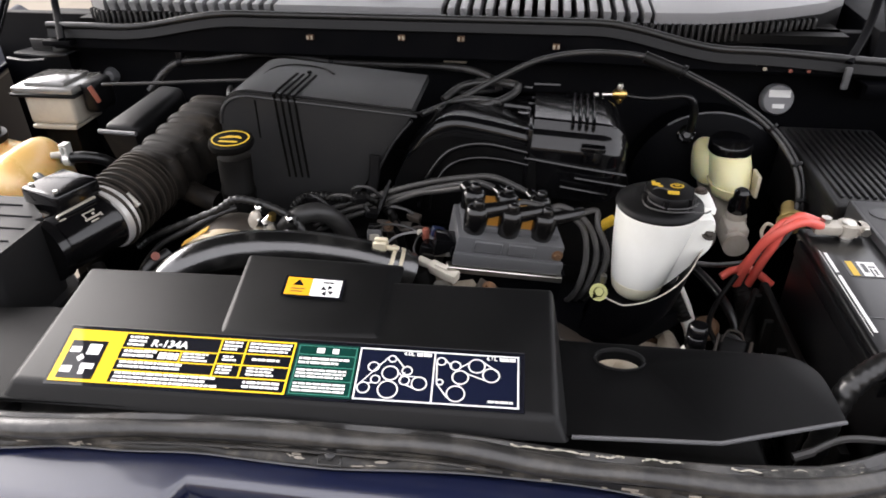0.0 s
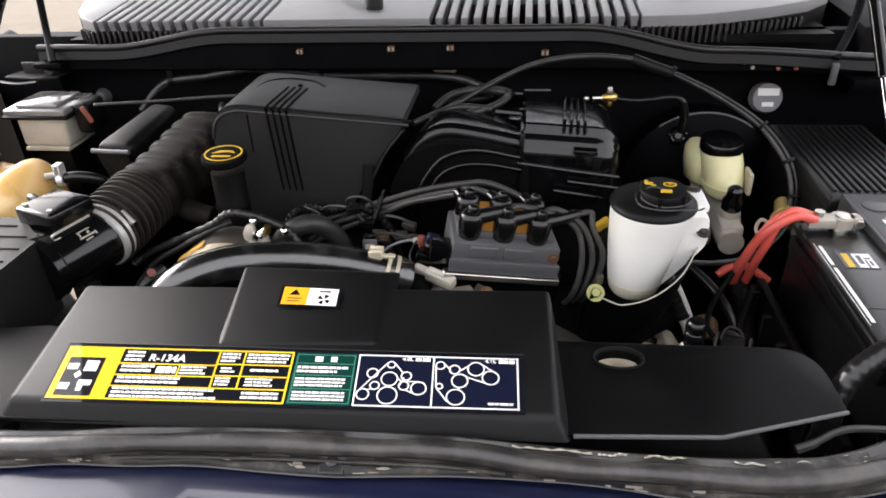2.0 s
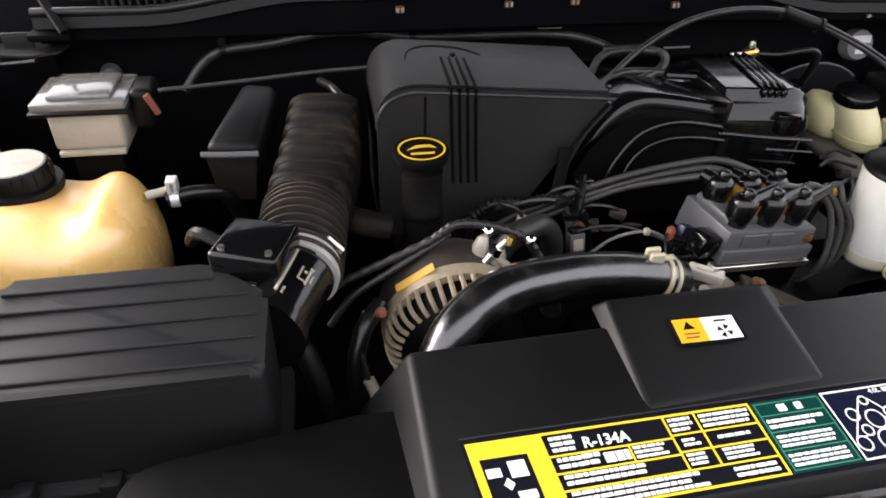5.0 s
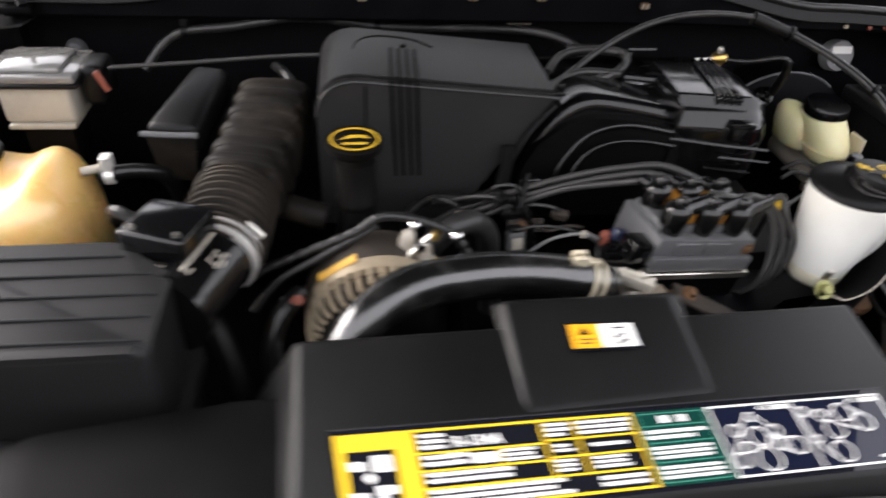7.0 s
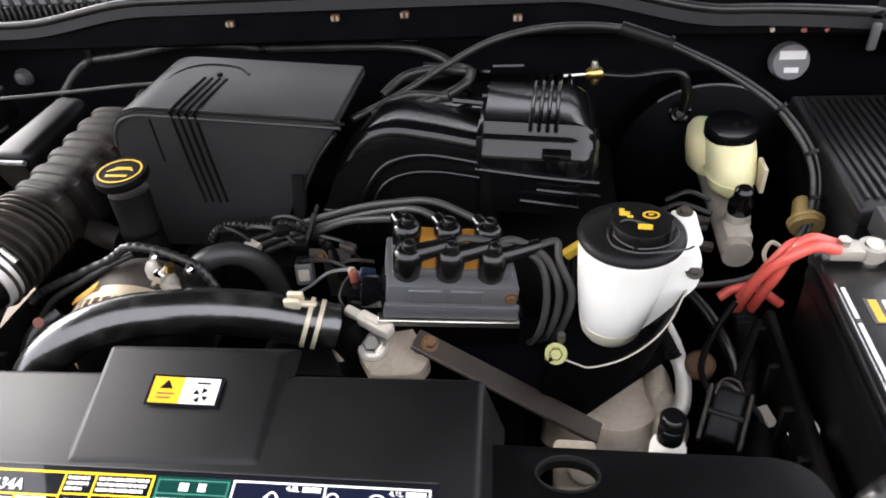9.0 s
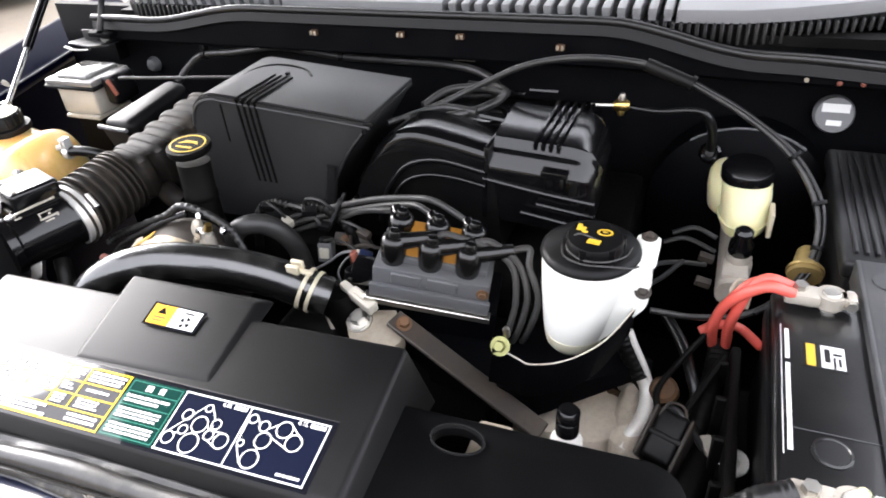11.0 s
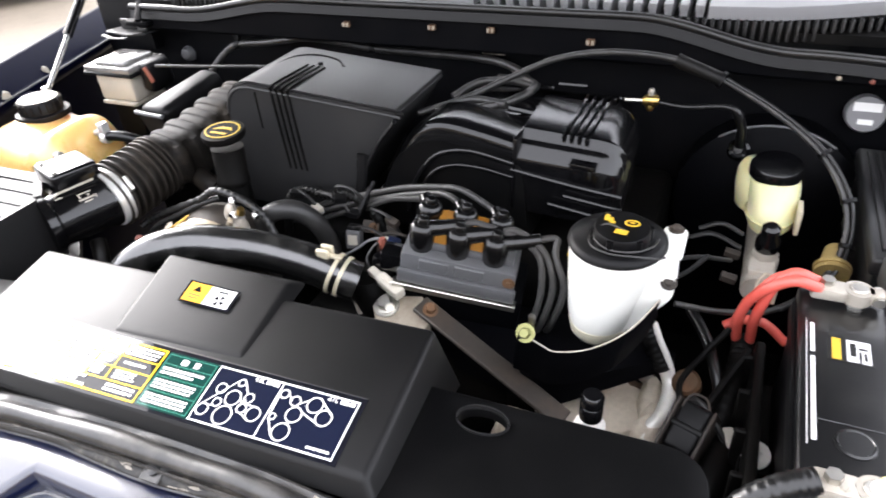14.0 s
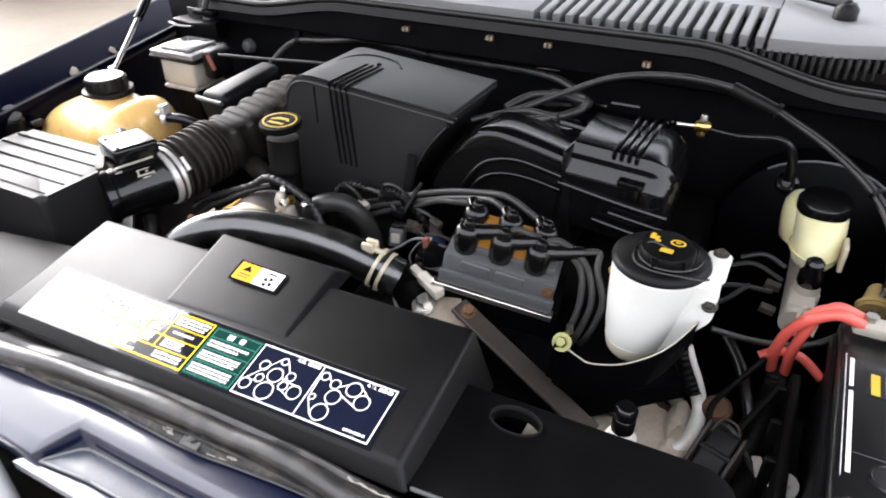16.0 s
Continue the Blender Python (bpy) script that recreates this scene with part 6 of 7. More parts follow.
for strand in ([(0.262, 0.872, 1.2225), (0.2475, 0.862, 1.2165), (0.250, 0.838, 1.2125), (0.272, 0.8255, 1.2125), (0.300, 0.830, 1.2110), (0.322, 0.842, 1.2050), (0.330, 0.846, 1.2060)],
               [(0.318, 0.876, 1.2080), (0.314, 0.852, 1.2120), (0.296, 0.833, 1.2140), (0.270, 0.830, 1.2150), (0.252, 0.845, 1.2190), (0.262, 0.858, 1.2285), (0.285, 0.850, 1.2290)]):
    part("tie_strand", tube(strand, 0.0011, 40, 6), M_PLUGWIRE, ps, "thin grey strand lying on the top")
pcap = part("cap", lathe([(0.030, 0), (0.031, 0.003), (0.031, 0.014), (0.029, 0.018), (0.010, 0.019)], 36, (0.279, 0.862, 1.2085), (0.03, -0.05, 1)), M_BOX, ps)
for k in range(6):
    a = 2 * math.pi * k / 6 + 0.3
    part("grip", tube([(0.279 + 0.0305 * math.cos(a), 0.862 + 0.0305 * math.sin(a), 1.211), (0.279 + 0.0305 * math.cos(a), 0.862 + 0.0305 * math.sin(a), 1.224)], 0.004, 2, 8), M_BOX, pcap)
zc = 1.2282
for a, b, c, d in ((0.274, 0.288, 0.838, 0.846), (0.258, 0.268, 0.862, 0.869), (0.258, 0.263, 0.869, 0.874), (0.265, 0.271, 0.858, 0.862)):
    part("print", moved(box(-0.5 * (b - a), 0.5 * (b - a), -0.5 * (d - c), 0.5 * (d - c), 0, 0.0005, 0), pose((a + b) / 2, (c + d) / 2 + 0.004, zc + 0.0005 * ((a + b) / 2 > 0.27), 3, -1.5, -8)), M_YMARK, pcap, "yellow printed mark")
part("print", plate(ellipse(0.289, 0.868, 0.0085, 0.0065), [ellipse(0.289, 0.868, 0.0065, 0.0045)], zc, 0.0005), M_YMARK, pcap, "yellow printed ring")
part("print", box(0.2865, 0.2915, 0.867, 0.869, zc, zc + 0.0006, 0), M_YMARK, pcap)

brk = thing("reservoir_bracket", (0.27, 0.84, 1.0), "black stamped steel bracket with a painted edge highlight", "bracket")
BR = [(0.190, 0.766, 1.124), (0.205, 0.772, 1.116), (0.218, 0.773, 1.109), (0.232, 0.772, 1.106), (0.262, 0.780, 1.110), (0.290, 0.794, 1.121), (0.311, 0.813, 1.134), (0.330, 0.845, 1.150)]
bm = bmesh.new()
rows = []
for p in spline(BR, 30):
    rows.append([bm.verts.new(p), bm.verts.new(p + V(-0.004, 0.045, -0.050)), bm.verts.new(p + V(-0.004, 0.055, -0.07)), bm.verts.new(p + V(-0.010, 0.012, -0.065)), bm.verts.new(p + V(0.0, 0.001, -0.004))])
for a, b in zip(rows, rows[1:]):
    for k in range(5):
        bm.faces.new((a[k], a[(k + 1) % 5], b[(k + 1) % 5], b[k]))
part("tray", bm, M_BAY, brk)
# Highlight along the bracket's lip, laid on as a thin pale tube.
part("edge", tube(BR[1:], 0.0010, 40, 6), M_CAST, brk, "pale edge line")
part("plate", prism(rounded([(0.04, 0.830), (0.18, 0.797), (0.225, 0.797), (0.36, 0.92), (0.22, 0.93), (0.06, 0.9)], 0.015), 0.99, lambda x, y: 1.043 - 0.12 * (x - 0.1)), M_BAY, brk)
gb = thing("bracket_bolt", (0.197, 0.772, 1.11), "greenish zinc plated bolt on the bracket", "bolt")
part("head", hexbolt((0.197, 0.775, 1.121), (0, -0.75, 0.6), 0.0068, 0.009, 0.0112), M_OLIVE, gb)
part("stud", lathe([(0.004, 0), (0.004, 0.012), (0.003, 0.014)], 10, (0.202, 0.785, 1.130), (0, -0.3, 1)), M_STEEL, gb)

# air conditioning parts beside the bracket
ac = thing("compressor_casting", (0.30, 0.80, 0.95), "dusty tan compressor casting", "compressor")
part("casting", loft([((0.287, 0.822, 0.90), 0.060, 0.060), ((0.287, 0.822, 0.985), 0.060, 0.060), ((0.287, 0.825, 1.000), 0.053, 0.053), ((0.287, 0.83, 1.004), 0.034, 0.036)]), M_COMPRESSOR, ac)
part("boss", loft([((0.245, 0.79, 0.95), 0.03, 0.026), ((0.245, 0.79, 1.005), 0.026, 0.022), ((0.245, 0.79, 1.01), 0.018, 0.014)]), M_COMPRESSOR, ac)
part("port", tube([(0.331, 0.858, 1.012), (0.318, 0.868, 1.016)], 0.008, 3, 14), M_CAST, ac)
part("manifold_block", loft([((0.340, 0.826, 0.955), 0.014, 0.026), ((0.337, 0.830, 1.000), 0.017, 0.032), ((0.336, 0.838, 1.014), 0.014, 0.024), ((0.336, 0.845, 1.022), 0.007, 0.014)], 9), M_COMPRESSOR, ac, "crusted brown fitting block")
part("pipe_nut", lathe([(0.014, -0.010), (0.0155, 0.0), (0.013, 0.010)], 10, (0.343, 0.818, 1.002), (0.5, 0.6, 0.8)), M_COMPRESSOR, ac)
part("crust", loft([((0.342, 0.806, 0.985), 0.012, 0.010), ((0.341, 0.808, 1.002), 0.014, 0.012), ((0.339, 0.811, 1.010), 0.007, 0.007)], 8), M_COMPRESSOR, ac, "tan crust")
part("crust", loft([((0.333, 0.852, 0.995), 0.009, 0.011), ((0.334, 0.853, 1.010), 0.010, 0.012), ((0.334, 0.855, 1.017), 0.005, 0.006)], 8), M_COMPRESSOR, ac, "tan crust")
# Dark disc painted in for the shade of the port's hole.
part("socket", lathe([(0.013, 0), (0.013, 0.004), (0.004, 0.005)], 18, (0.318, 0.868, 1.0035), (0.1, -0.3, 1)), M_DARK, ac, "dark disc for the shaded port hole")
part("socket_rim", ringband((0.318, 0.868, 1.003), (0.1, -0.3, 1), 0.0135, 0.010, 0.004, 20), M_RUST, ac)
part("lobe", loft([((0.225, 0.80, 0.95), 0.024, 0.02), ((0.225, 0.80, 0.992), 0.022, 0.018), ((0.226, 0.80, 0.999), 0.013, 0.010)], 14), M_COMPRESSOR, ac)
part("lobe", loft([((0.268, 0.862, 0.96), 0.03, 0.016), ((0.268, 0.862, 1.006), 0.026, 0.013), ((0.268, 0.862, 1.012), 0.018, 0.008)], 14), M_COMPRESSOR, ac)
part("casting_rib", tube([(0.262, 0.80, 1.0), (0.29, 0.85, 1.008), (0.33, 0.885, 1.0)], 0.006, 14, 8), M_COMPRESSOR, ac)
part("casting_bolt", hexbolt((0.262, 0.815, 1.004), (0, -0.2, 1), 0.006, 0.007, 0.009), M_RUST, ac)
ac.location, ac.scale = V(0.291, 0.868, 0.868), V(1.12, 1.12, 1.12)
vc = thing("service_valve", (0.294, 0.672, 1.0), "black plastic valve cap on a pale fitting", "valve")
part("cap", lathe([(0.0108, 0), (0.0112, 0.002), (0.0112, 0.015), (0.0102, 0.0165), (0.0112, 0.018), (0.0112, 0.027), (0.009, 0.030)], 20, (0.294, 0.673, 1.127), (0.02, 0.05, 1)), M_GLOSS, vc)
part("fitting", lathe([(0.010, 0), (0.0155, 0.006), (0.0155, 0.014), (0.010, 0.024)], 18, (0.294, 0.672, 1.104)), M_PIPE, vc)
part("pipe", tube([(0.294, 0.672, 1.10), (0.294, 0.676, 1.05), (0.298, 0.705, 0.99), (0.300, 0.76, 0.95), (0.300, 0.80, 0.93)], 0.008, 24, 12), M_TAN, vc, "dusty pipe below the cap")
pl = thing("refrigerant_pipe", (0.35, 0.87, 1.02), "bent aluminium refrigerant pipe with a black sleeve", "pipe")
part("pipe", tube([(0.334, 0.825, 0.945), (0.340, 0.835, 0.955), (0.350, 0.850, 0.965), (0.354, 0.880, 0.975), (0.350, 0.897, 0.988), (0.339, 0.902, 1.006), (0.326, 0.905, 1.030), (0.314, 0.909, 1.055), (0.308, 0.914, 1.072)], 0.0095, 50, 14), M_PIPE, pl)
part("sleeve", tube([(0.342, 0.901, 1.000), (0.331, 0.904, 1.020), (0.318, 0.907, 1.045), (0.310, 0.910, 1.062)], lambda s: 0.0130 + 0.0005 * math.cos(s * 56), 56, 14), M_RUBBER, pl)
part("side_pipe", tube([(0.352, 0.897, 1.000), (0.343, 0.899, 1.022), (0.331, 0.902, 1.046), (0.322, 0.907, 1.064)], 0.0045, 20, 10), M_PIPE, pl)
part("crust", loft([((0.338, 0.832, 0.930), 0.022, 0.018), ((0.337, 0.834, 0.952), 0.020, 0.016), ((0.339, 0.838, 0.962), 0.013, 0.011)], 9), M_COMPRESSOR, pl, "crusty tan joint")

# ---- master cylinder and booster ----
bo = thing("brake_booster", (0.44, 1.33, 1.0), "large black round brake booster on the firewall", "brake booster")
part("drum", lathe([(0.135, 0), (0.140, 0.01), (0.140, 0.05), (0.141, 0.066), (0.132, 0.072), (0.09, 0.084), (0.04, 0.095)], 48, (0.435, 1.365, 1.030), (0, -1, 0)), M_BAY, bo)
# Rim highlight modelled as a pale arc over the lit top.
part("rim", tube([(0.435 + 0.141 * math.sin(a), 1.299, 1.030 + 0.141 * math.cos(a)) for a in (radians(k) for k in range(-36, 37, 6))], 0.0022, 40, 8), M_COIL, bo, "pale arc, highlight painted on the rim")
part("valve", lathe([(0.017, 0), (0.017, 0.016), (0.013, 0.020), (0.009, 0.018), (0.006, 0.022)], 20, (0.385, 1.292, 1.130), (-0.1, -1, 0.35)), M_GLOSS, bo, "black one-way valve")
mc = thing("brake_master_cylinder", (0.437, 1.17, 1.0), "aluminium master cylinder with a cream fluid reservoir", "master cylinder")
part("reservoir", loft([((0.440, 1.158, 1.078), 0.014, 0.02), ((0.440, 1.158, 1.081), 0.026, 0.036), ((0.441, 1.160, 1.090), 0.031, 0.046), ((0.441, 1.167, 1.110), 0.0335, 0.050), ((0.440, 1.180, 1.130), 0.034, 0.047), ((0.438, 1.187, 1.142), 0.034, 0.040), ((0.437, 1.189, 1.148), 0.033, 0.035)], 32), M_CREAM, mc, smooth=60)
part("tank_lobe", loft([((0.418, 1.215, 1.080), 0.020, 0.034), ((0.416, 1.216, 1.086), 0.026, 0.040), ((0.413, 1.220, 1.112), 0.0265, 0.042), ((0.411, 1.224, 1.132), 0.024, 0.038), ((0.411, 1.226, 1.141), 0.019, 0.030), ((0.411, 1.227, 1.145), 0.010, 0.018)], 28), M_CREAM, mc, smooth=60)
part("seam", loft([((0.440, 1.163, 1.0985), 0.0345, 0.0500), ((0.440, 1.163, 1.1015), 0.0350, 0.0505)], 32), M_CREAM, mc)
part("cap", lathe([(0.033, 0), (0.0355, 0.003), (0.0355, 0.016), (0.033, 0.020), (0.010, 0.0205)], 36, (0.437, 1.188, 1.145), (0, -0.12, 1)), M_GLOSS, mc, "black screw cap")
part("body", tube([(0.436, 1.04, 1.045), (0.436, 1.12, 1.047), (0.436, 1.28, 1.05)], 0.020, 14, 18), M_CAST, mc)
part("front_boss", box(0.420, 0.456, 1.050, 1.10, 1.028, 1.070, 0.006, 2), M_CAST, mc)
part("bleed_fitting", lathe([(0.008, 0), (0.008, 0.02)], 6, (0.410, 1.11, 1.05), (-1, 0, 0.2)), M_BRACE, mc)
part("bleed_fitting", lathe([(0.008, 0), (0.008, 0.02)], 6, (0.410, 1.07, 1.035), (-1, 0, 0.2)), M_BRACE, mc)
part("level_plug", lathe([(0.013, 0), (0.016, 0.004), (0.016, 0.020), (0.012, 0.026), (0.012, 0.040), (0.008, 0.044)], 16, (0.441, 1.090, 1.080), (0, -0.15, 1)), M_GLOSS, mc, "black sensor plug")
part("collar", lathe([(0.019, -0.02), (0.019, 0.0), (0.015, 0.004), (0.017, 0.010), (0.015, 0.018)], 20, (0.441, 1.091, 1.065), (0, -0.15, 1)), M_CAST, mc)
part("tag", box(0.471, 0.477, 1.118, 1.152, 1.092, 1.130, 0.001, 1), M_CREAMCLAMP, mc)

# ---- fuse box, battery ----
fb = thing("fuse_box", (0.62, 1.15, 1.0), "black fuse box with a ribbed lid", "fuse box")
part("base", box(0.552, 0.70, 1.005, 1.295, 1.02, 1.13, 0.005), M_FUSE, fb)
part("lid", box(0.545, 0.708, 0.996, 1.302, 1.125, 1.150, 0.006, 3), M_FUSE, fb)
for k in range(13):
    x = 0.559 + k * 0.0113
    part("rib", box(x - 0.0026, x + 0.0026, 1.016, 1.284, 1.147, 1.1545, 0.0016), M_FUSE, fb)
part("mark", box(0.588, 0.592, 0.9945, 0.9955, 1.132, 1.144, 0), M_INK, fb, "small white mark")
part("mark", box(0.597, 0.601, 0.9945, 0.9955, 1.132, 1.144, 0), M_INK, fb, "small white mark")

bt = thing("battery", (0.55, 0.75, 0.95), "black vehicle battery with white printed label", "battery")
part("case", box(0.471, 0.632, 0.602, 0.915, 0.95, 1.135, 0.004), M_BOX, bt)
part("top", box(0.468, 0.635, 0.599, 0.918, 1.133, 1.152, 0.005, 3), M_BATTERY, bt)
part("side_rail", box(0.463, 0.470, 0.62, 0.90, 1.122, 1.142, 0.002), M_BOX, bt)
zb = 1.1523
part("warning_strip", box(0.4790, 0.4830, 0.690, 0.852, zb, zb + 0.0005, 0), M_INK, bt, "narrow strip of unreadable white print")
part("strip_gap", box(0.4780, 0.4832, 0.800, 0.806, zb, zb + 0.0009, 0), M_BATTERY, bt)
part("edge_line", box(0.4752, 0.4759, 0.684, 0.858, zb, zb + 0.0005, 0), M_INK, bt)
part("label_field", box(0.494, 0.534, 0.800, 0.836, zb, zb + 0.0004, 0), M_BATTERY, bt)
part("label_mark", box(0.498, 0.506, 0.802, 0.834, zb, zb + 0.0008, 0), M_YMARK, bt, "yellow printed bar")
part("label_mark", box(0.511, 0.532, 0.802, 0.834, zb, zb + 0.0008, 0), M_INK, bt, "white printed block")
for x0, x1, y0, y1 in ((0.514, 0.519, 0.810, 0.829), (0.5215, 0.5235, 0.802, 0.818), (0.5215, 0.5295, 0.821, 0.824), (0.526, 0.5285, 0.806, 0.817)):
    part("label_stroke", box(x0, x1, y0, y1, zb, zb + 0.0012, 0), M_BATTERY, bt)
part("label_line", box(0.484, 0.556, 0.716, 0.7172, zb, zb + 0.0005, 0), M_GREYPANEL, bt)
part("vent_plug", lathe([(0.0165, 0), (0.0165, 0.003), (0.0145, 0.0042), (0.0135, 0.0030), (0.004, 0.0030)], 24, (0.513, 0.695, 1.151)), M_BATTERY, bt)
gp = thing("battery_shield", (0.60, 0.80, 1.14), "grey plastic battery shield with white print", "battery shield")
part("plate", box(0.556, 0.69, 0.60, 0.985, 1.154, 1.164, 0.004), M_GREYPANEL, gp)
part("front_lip", box(0.553, 0.559, 0.60, 0.985, 1.13, 1.163, 0.002), M_GREYPANEL, gp)
for k, (y0, y1) in enumerate(((0.86, 0.905), (0.84, 0.91), (0.85, 0.905), (0.845, 0.90), (0.70, 0.76), (0.705, 0.755))):
    x = 0.574 + 0.006 * (k % 4)
    part("print", box(x, x + 0.0035, y0, y1, 1.1641, 1.1646, 0), M_INK, gp, "unreadable white print")
for y in (0.945, 0.80):
    part("boss", lathe([(0.017, 0), (0.017, 0.003), (0.013, 0.004)], 24, (0.582, y, 1.1625)), M_GREYPANEL, gp)


def terminal(x, y, name, label):
    t = thing(name, (x, y, 1.15), label, "battery terminal", "battery terminals")
    part("post", lathe([(0.011, 0), (0.009, 0.022), (0.008, 0.023)], 20, (x, y, 1.150)), M_STEEL, t)
    part("clamp", join(ringband((x, y, 1.164), (0, 0, 1), 0.0105, 0.014, 0.004), box(x - 0.045, x - 0.010, y - 0.013, y + 0.011, 1.157, 1.171, 0.004), box(x + 0.008, x + 0.024, y - 0.008, y + 0.008, 1.157, 1.171, 0.002)), M_CAST, t, "pale metal clamp")
    part("bolt", lathe([(0.006, -0.012), (0.006, 0.012)], 6, (x + 0.019, y, 1.164), (0, 1, 0)), M_STEEL, t)
    part("nut", lathe([(0.007, 0), (0.007, 0.008)], 6, (x - 0.030, y, 1.170)), M_STEEL, t)
    return t


terminal(0.522, 0.900, "positive_terminal", "bright clamp on the positive battery post")
tn = terminal(0.520, 0.635, "negative_terminal", "corroded clamp on the negative battery post")
for dx, dy, dz, r, m in ((0.0, -0.012, 0.004, 0.008, M_OLDWHITE), (0.010, -0.008, 0.006, 0.006, M_AMBERCORE), (-0.012, -0.010, 0.002, 0.006, M_CREAM), (0.016, 0.004, 0.004, 0.007, M_OLDWHITE), (0.004, 0.008, 0.010, 0.006, M_CREAM), (0.0, 0.0, 0.012, 0.0085, M_WHITE), (-0.024, -0.006, 0.006, 0.006, M_OLDWHITE)):
    part("corrosion", loft([((0.522 + dx, 0.635 + dy, 1.158 + dz), r, r * 0.8), ((0.523 + dx, 0.636 + dy, 1.163 + dz), r * 0.9, r * 0.9), ((0.522 + dx, 0.635 + dy, 1.167 + dz), r * 0.4, r * 0.5)], 9), m, tn, "crusty corrosion")
hose("negative_cable", [(0.480, 0.633, 1.166), (0.455, 0.622, 1.160), (0.428, 0.610, 1.135), (0.415, 0.598, 1.08), (0.41, 0.60, 1.0)], lambda s: 0.0115 + 0.0005 * math.cos(s * 110), "black sleeve on the battery cable", "cable", M_LIP, 60)
for k, o in enumerate((-0.0075, 0.0075)):
    solid("positive_cable", tube([(0.486, 0.899 + o * 0.8, 1.168), (0.460, 0.896 + o, 1.175), (0.440 + o * 0.6, 0.895 + o * 0.8, 1.158), (0.428 + o, 0.900, 1.128), (0.424 + o * 1.1, 0.915, 1.090), (0.426 + o * 1.1, 0.935, 1.055), (0.428 + o, 0.950, 1.030)], 0.0061, 44, 12), M_RED, "thick red cable from the positive terminal", "cable", "red battery cables")
solid("positive_cable", tube([(0.480, 0.915, 1.160), (0.450, 0.913, 1.164), (0.430, 0.908, 1.142), (0.416, 0.912, 1.105), (0.412, 0.930, 1.070)], 0.0045, 30, 10), M_RED, "thin red cable from the positive terminal", "cable", "red battery cables")
solid("positive_cable", tube([(0.404, 0.976, 1.026), (0.422, 0.982, 1.036), (0.45, 0.985, 1.036), (0.48, 0.975, 1.018)], 0.0062, 24, 10), M_RED, "short red cable crossing beside the battery", "cable", "red battery cables")
hose("cable_loom", [(0.429, 0.955, 1.028), (0.428, 0.925, 1.018), (0.423, 0.880, 1.010), (0.416, 0.840, 0.992), (0.410, 0.805, 0.960), (0.405, 0.78, 0.92)], lambda s: 0.013 + 0.0008 * math.cos(s * 120), "black corrugated cable loom beside the battery", "cable loom", M_DARK, 60)
stud = thing("tray_stud", (0.434, 0.929, 1.012), "small bright stud beside the cable loom", "stud")
part("stud", lathe([(0.004, 0), (0.004, 0.006), (0.002, 0.008)], 10, (0.440, 0.929, 1.012), (-0.4, -0.4, 0.8)), M_BAND, stud)
solid("cable_loop", tube([(0.435, 0.92, 1.12), (0.428, 0.93, 1.132), (0.436, 0.94, 1.142), (0.448, 0.935, 1.135), (0.446, 0.915, 1.12)], 0.0025, 24, 6), M_TAN, "thin tan wire looped round the cables", "wire")

# ---- firewall fittings ----
for x, y, z in ((-0.319, 1.306, 1.283), (-0.145, 1.306, 1.287), (-0.035, 1.306, 1.288), (0.137, 1.300, 1.280)):
    c = thing("cowl_clip", (x, y, z), "small pale metal clip on the cowl lip", "clip", "cowl clips")
    part("plate", box(x - 0.0065, x + 0.0065, y + 0.001, y + 0.009, z - 0.005, z + 0.005, 0.001, 1), M_RUST, c)
    for s in (-1, 1):
        part("tab", box(x + s * 0.004 - 0.002, x + s * 0.004 + 0.002, y - 0.001, y + 0.002, z - 0.003, z + 0.004, 0.0006, 1), M_TAN, c)
solid("cowl_bracket", box(-0.075, -0.03, 1.368, 1.38, 1.225, 1.245, 0.002, 1), M_TAN, "small dark metal bracket on the firewall", "bracket")
ga = thing("round_label_cap", (0.552, 1.345, 1.177), "round grey cap with white label blocks", "cap")
part("disc", lathe([(0.026, 0), (0.0285, 0.003), (0.0285, 0.020), (0.026, 0.026), (0.012, 0.0265)], 40, (0.551, 1.372, 1.177), (0, -1, 0.25)), M_SLAT, ga)
gm = frame_of((0.551, 1.3455, 1.1840), (1, 0, 0), (0, 0.25, 1))
part("label", moved(box(-0.019, 0.019, 0.004, 0.017, 0, 0.0006, 0), gm), M_INK, ga, "white label block")
part("label", moved(box(-0.010, 0.011, -0.016, -0.008, 0, 0.0006, 0), gm), M_INK, ga, "white label block")
for x, z, m in ((0.481, 1.264, M_INK), (0.538, 1.2535, M_TAG), (0.567, 1.2545, M_TAG), (0.496, 1.255, M_TAN)):
    y = cowl_line(x)[1]
    p = thing("firewall_stud", (x, y, z), "small stud on the firewall", "stud", "firewall studs")
    part("stud", lathe([(0.0034, 0), (0.0034, 0.009), (0.002, 0.010)], 10, (x, y + 0.004, z), (0, -1, 0.1)), m, p)

# wiring loom and hoses along the firewall
hose("wiring_loom", [(-0.66, 1.30, 1.17), (-0.63, 1.32, 1.205), (-0.595, 1.325, 1.223), (-0.52, 1.325, 1.232), (-0.43, 1.33, 1.245), (-0.36, 1.34, 1.238), (-0.294, 1.355, 1.225), (-0.20, 1.36, 1.222), (-0.10, 1.35, 1.225), (-0.02, 1.33, 1.225), (0.03, 1.30, 1.215), (0.04, 1.27, 1.20)], 0.007, "dark taped wiring loom along the firewall", "wiring loom", M_LOOM, 70)
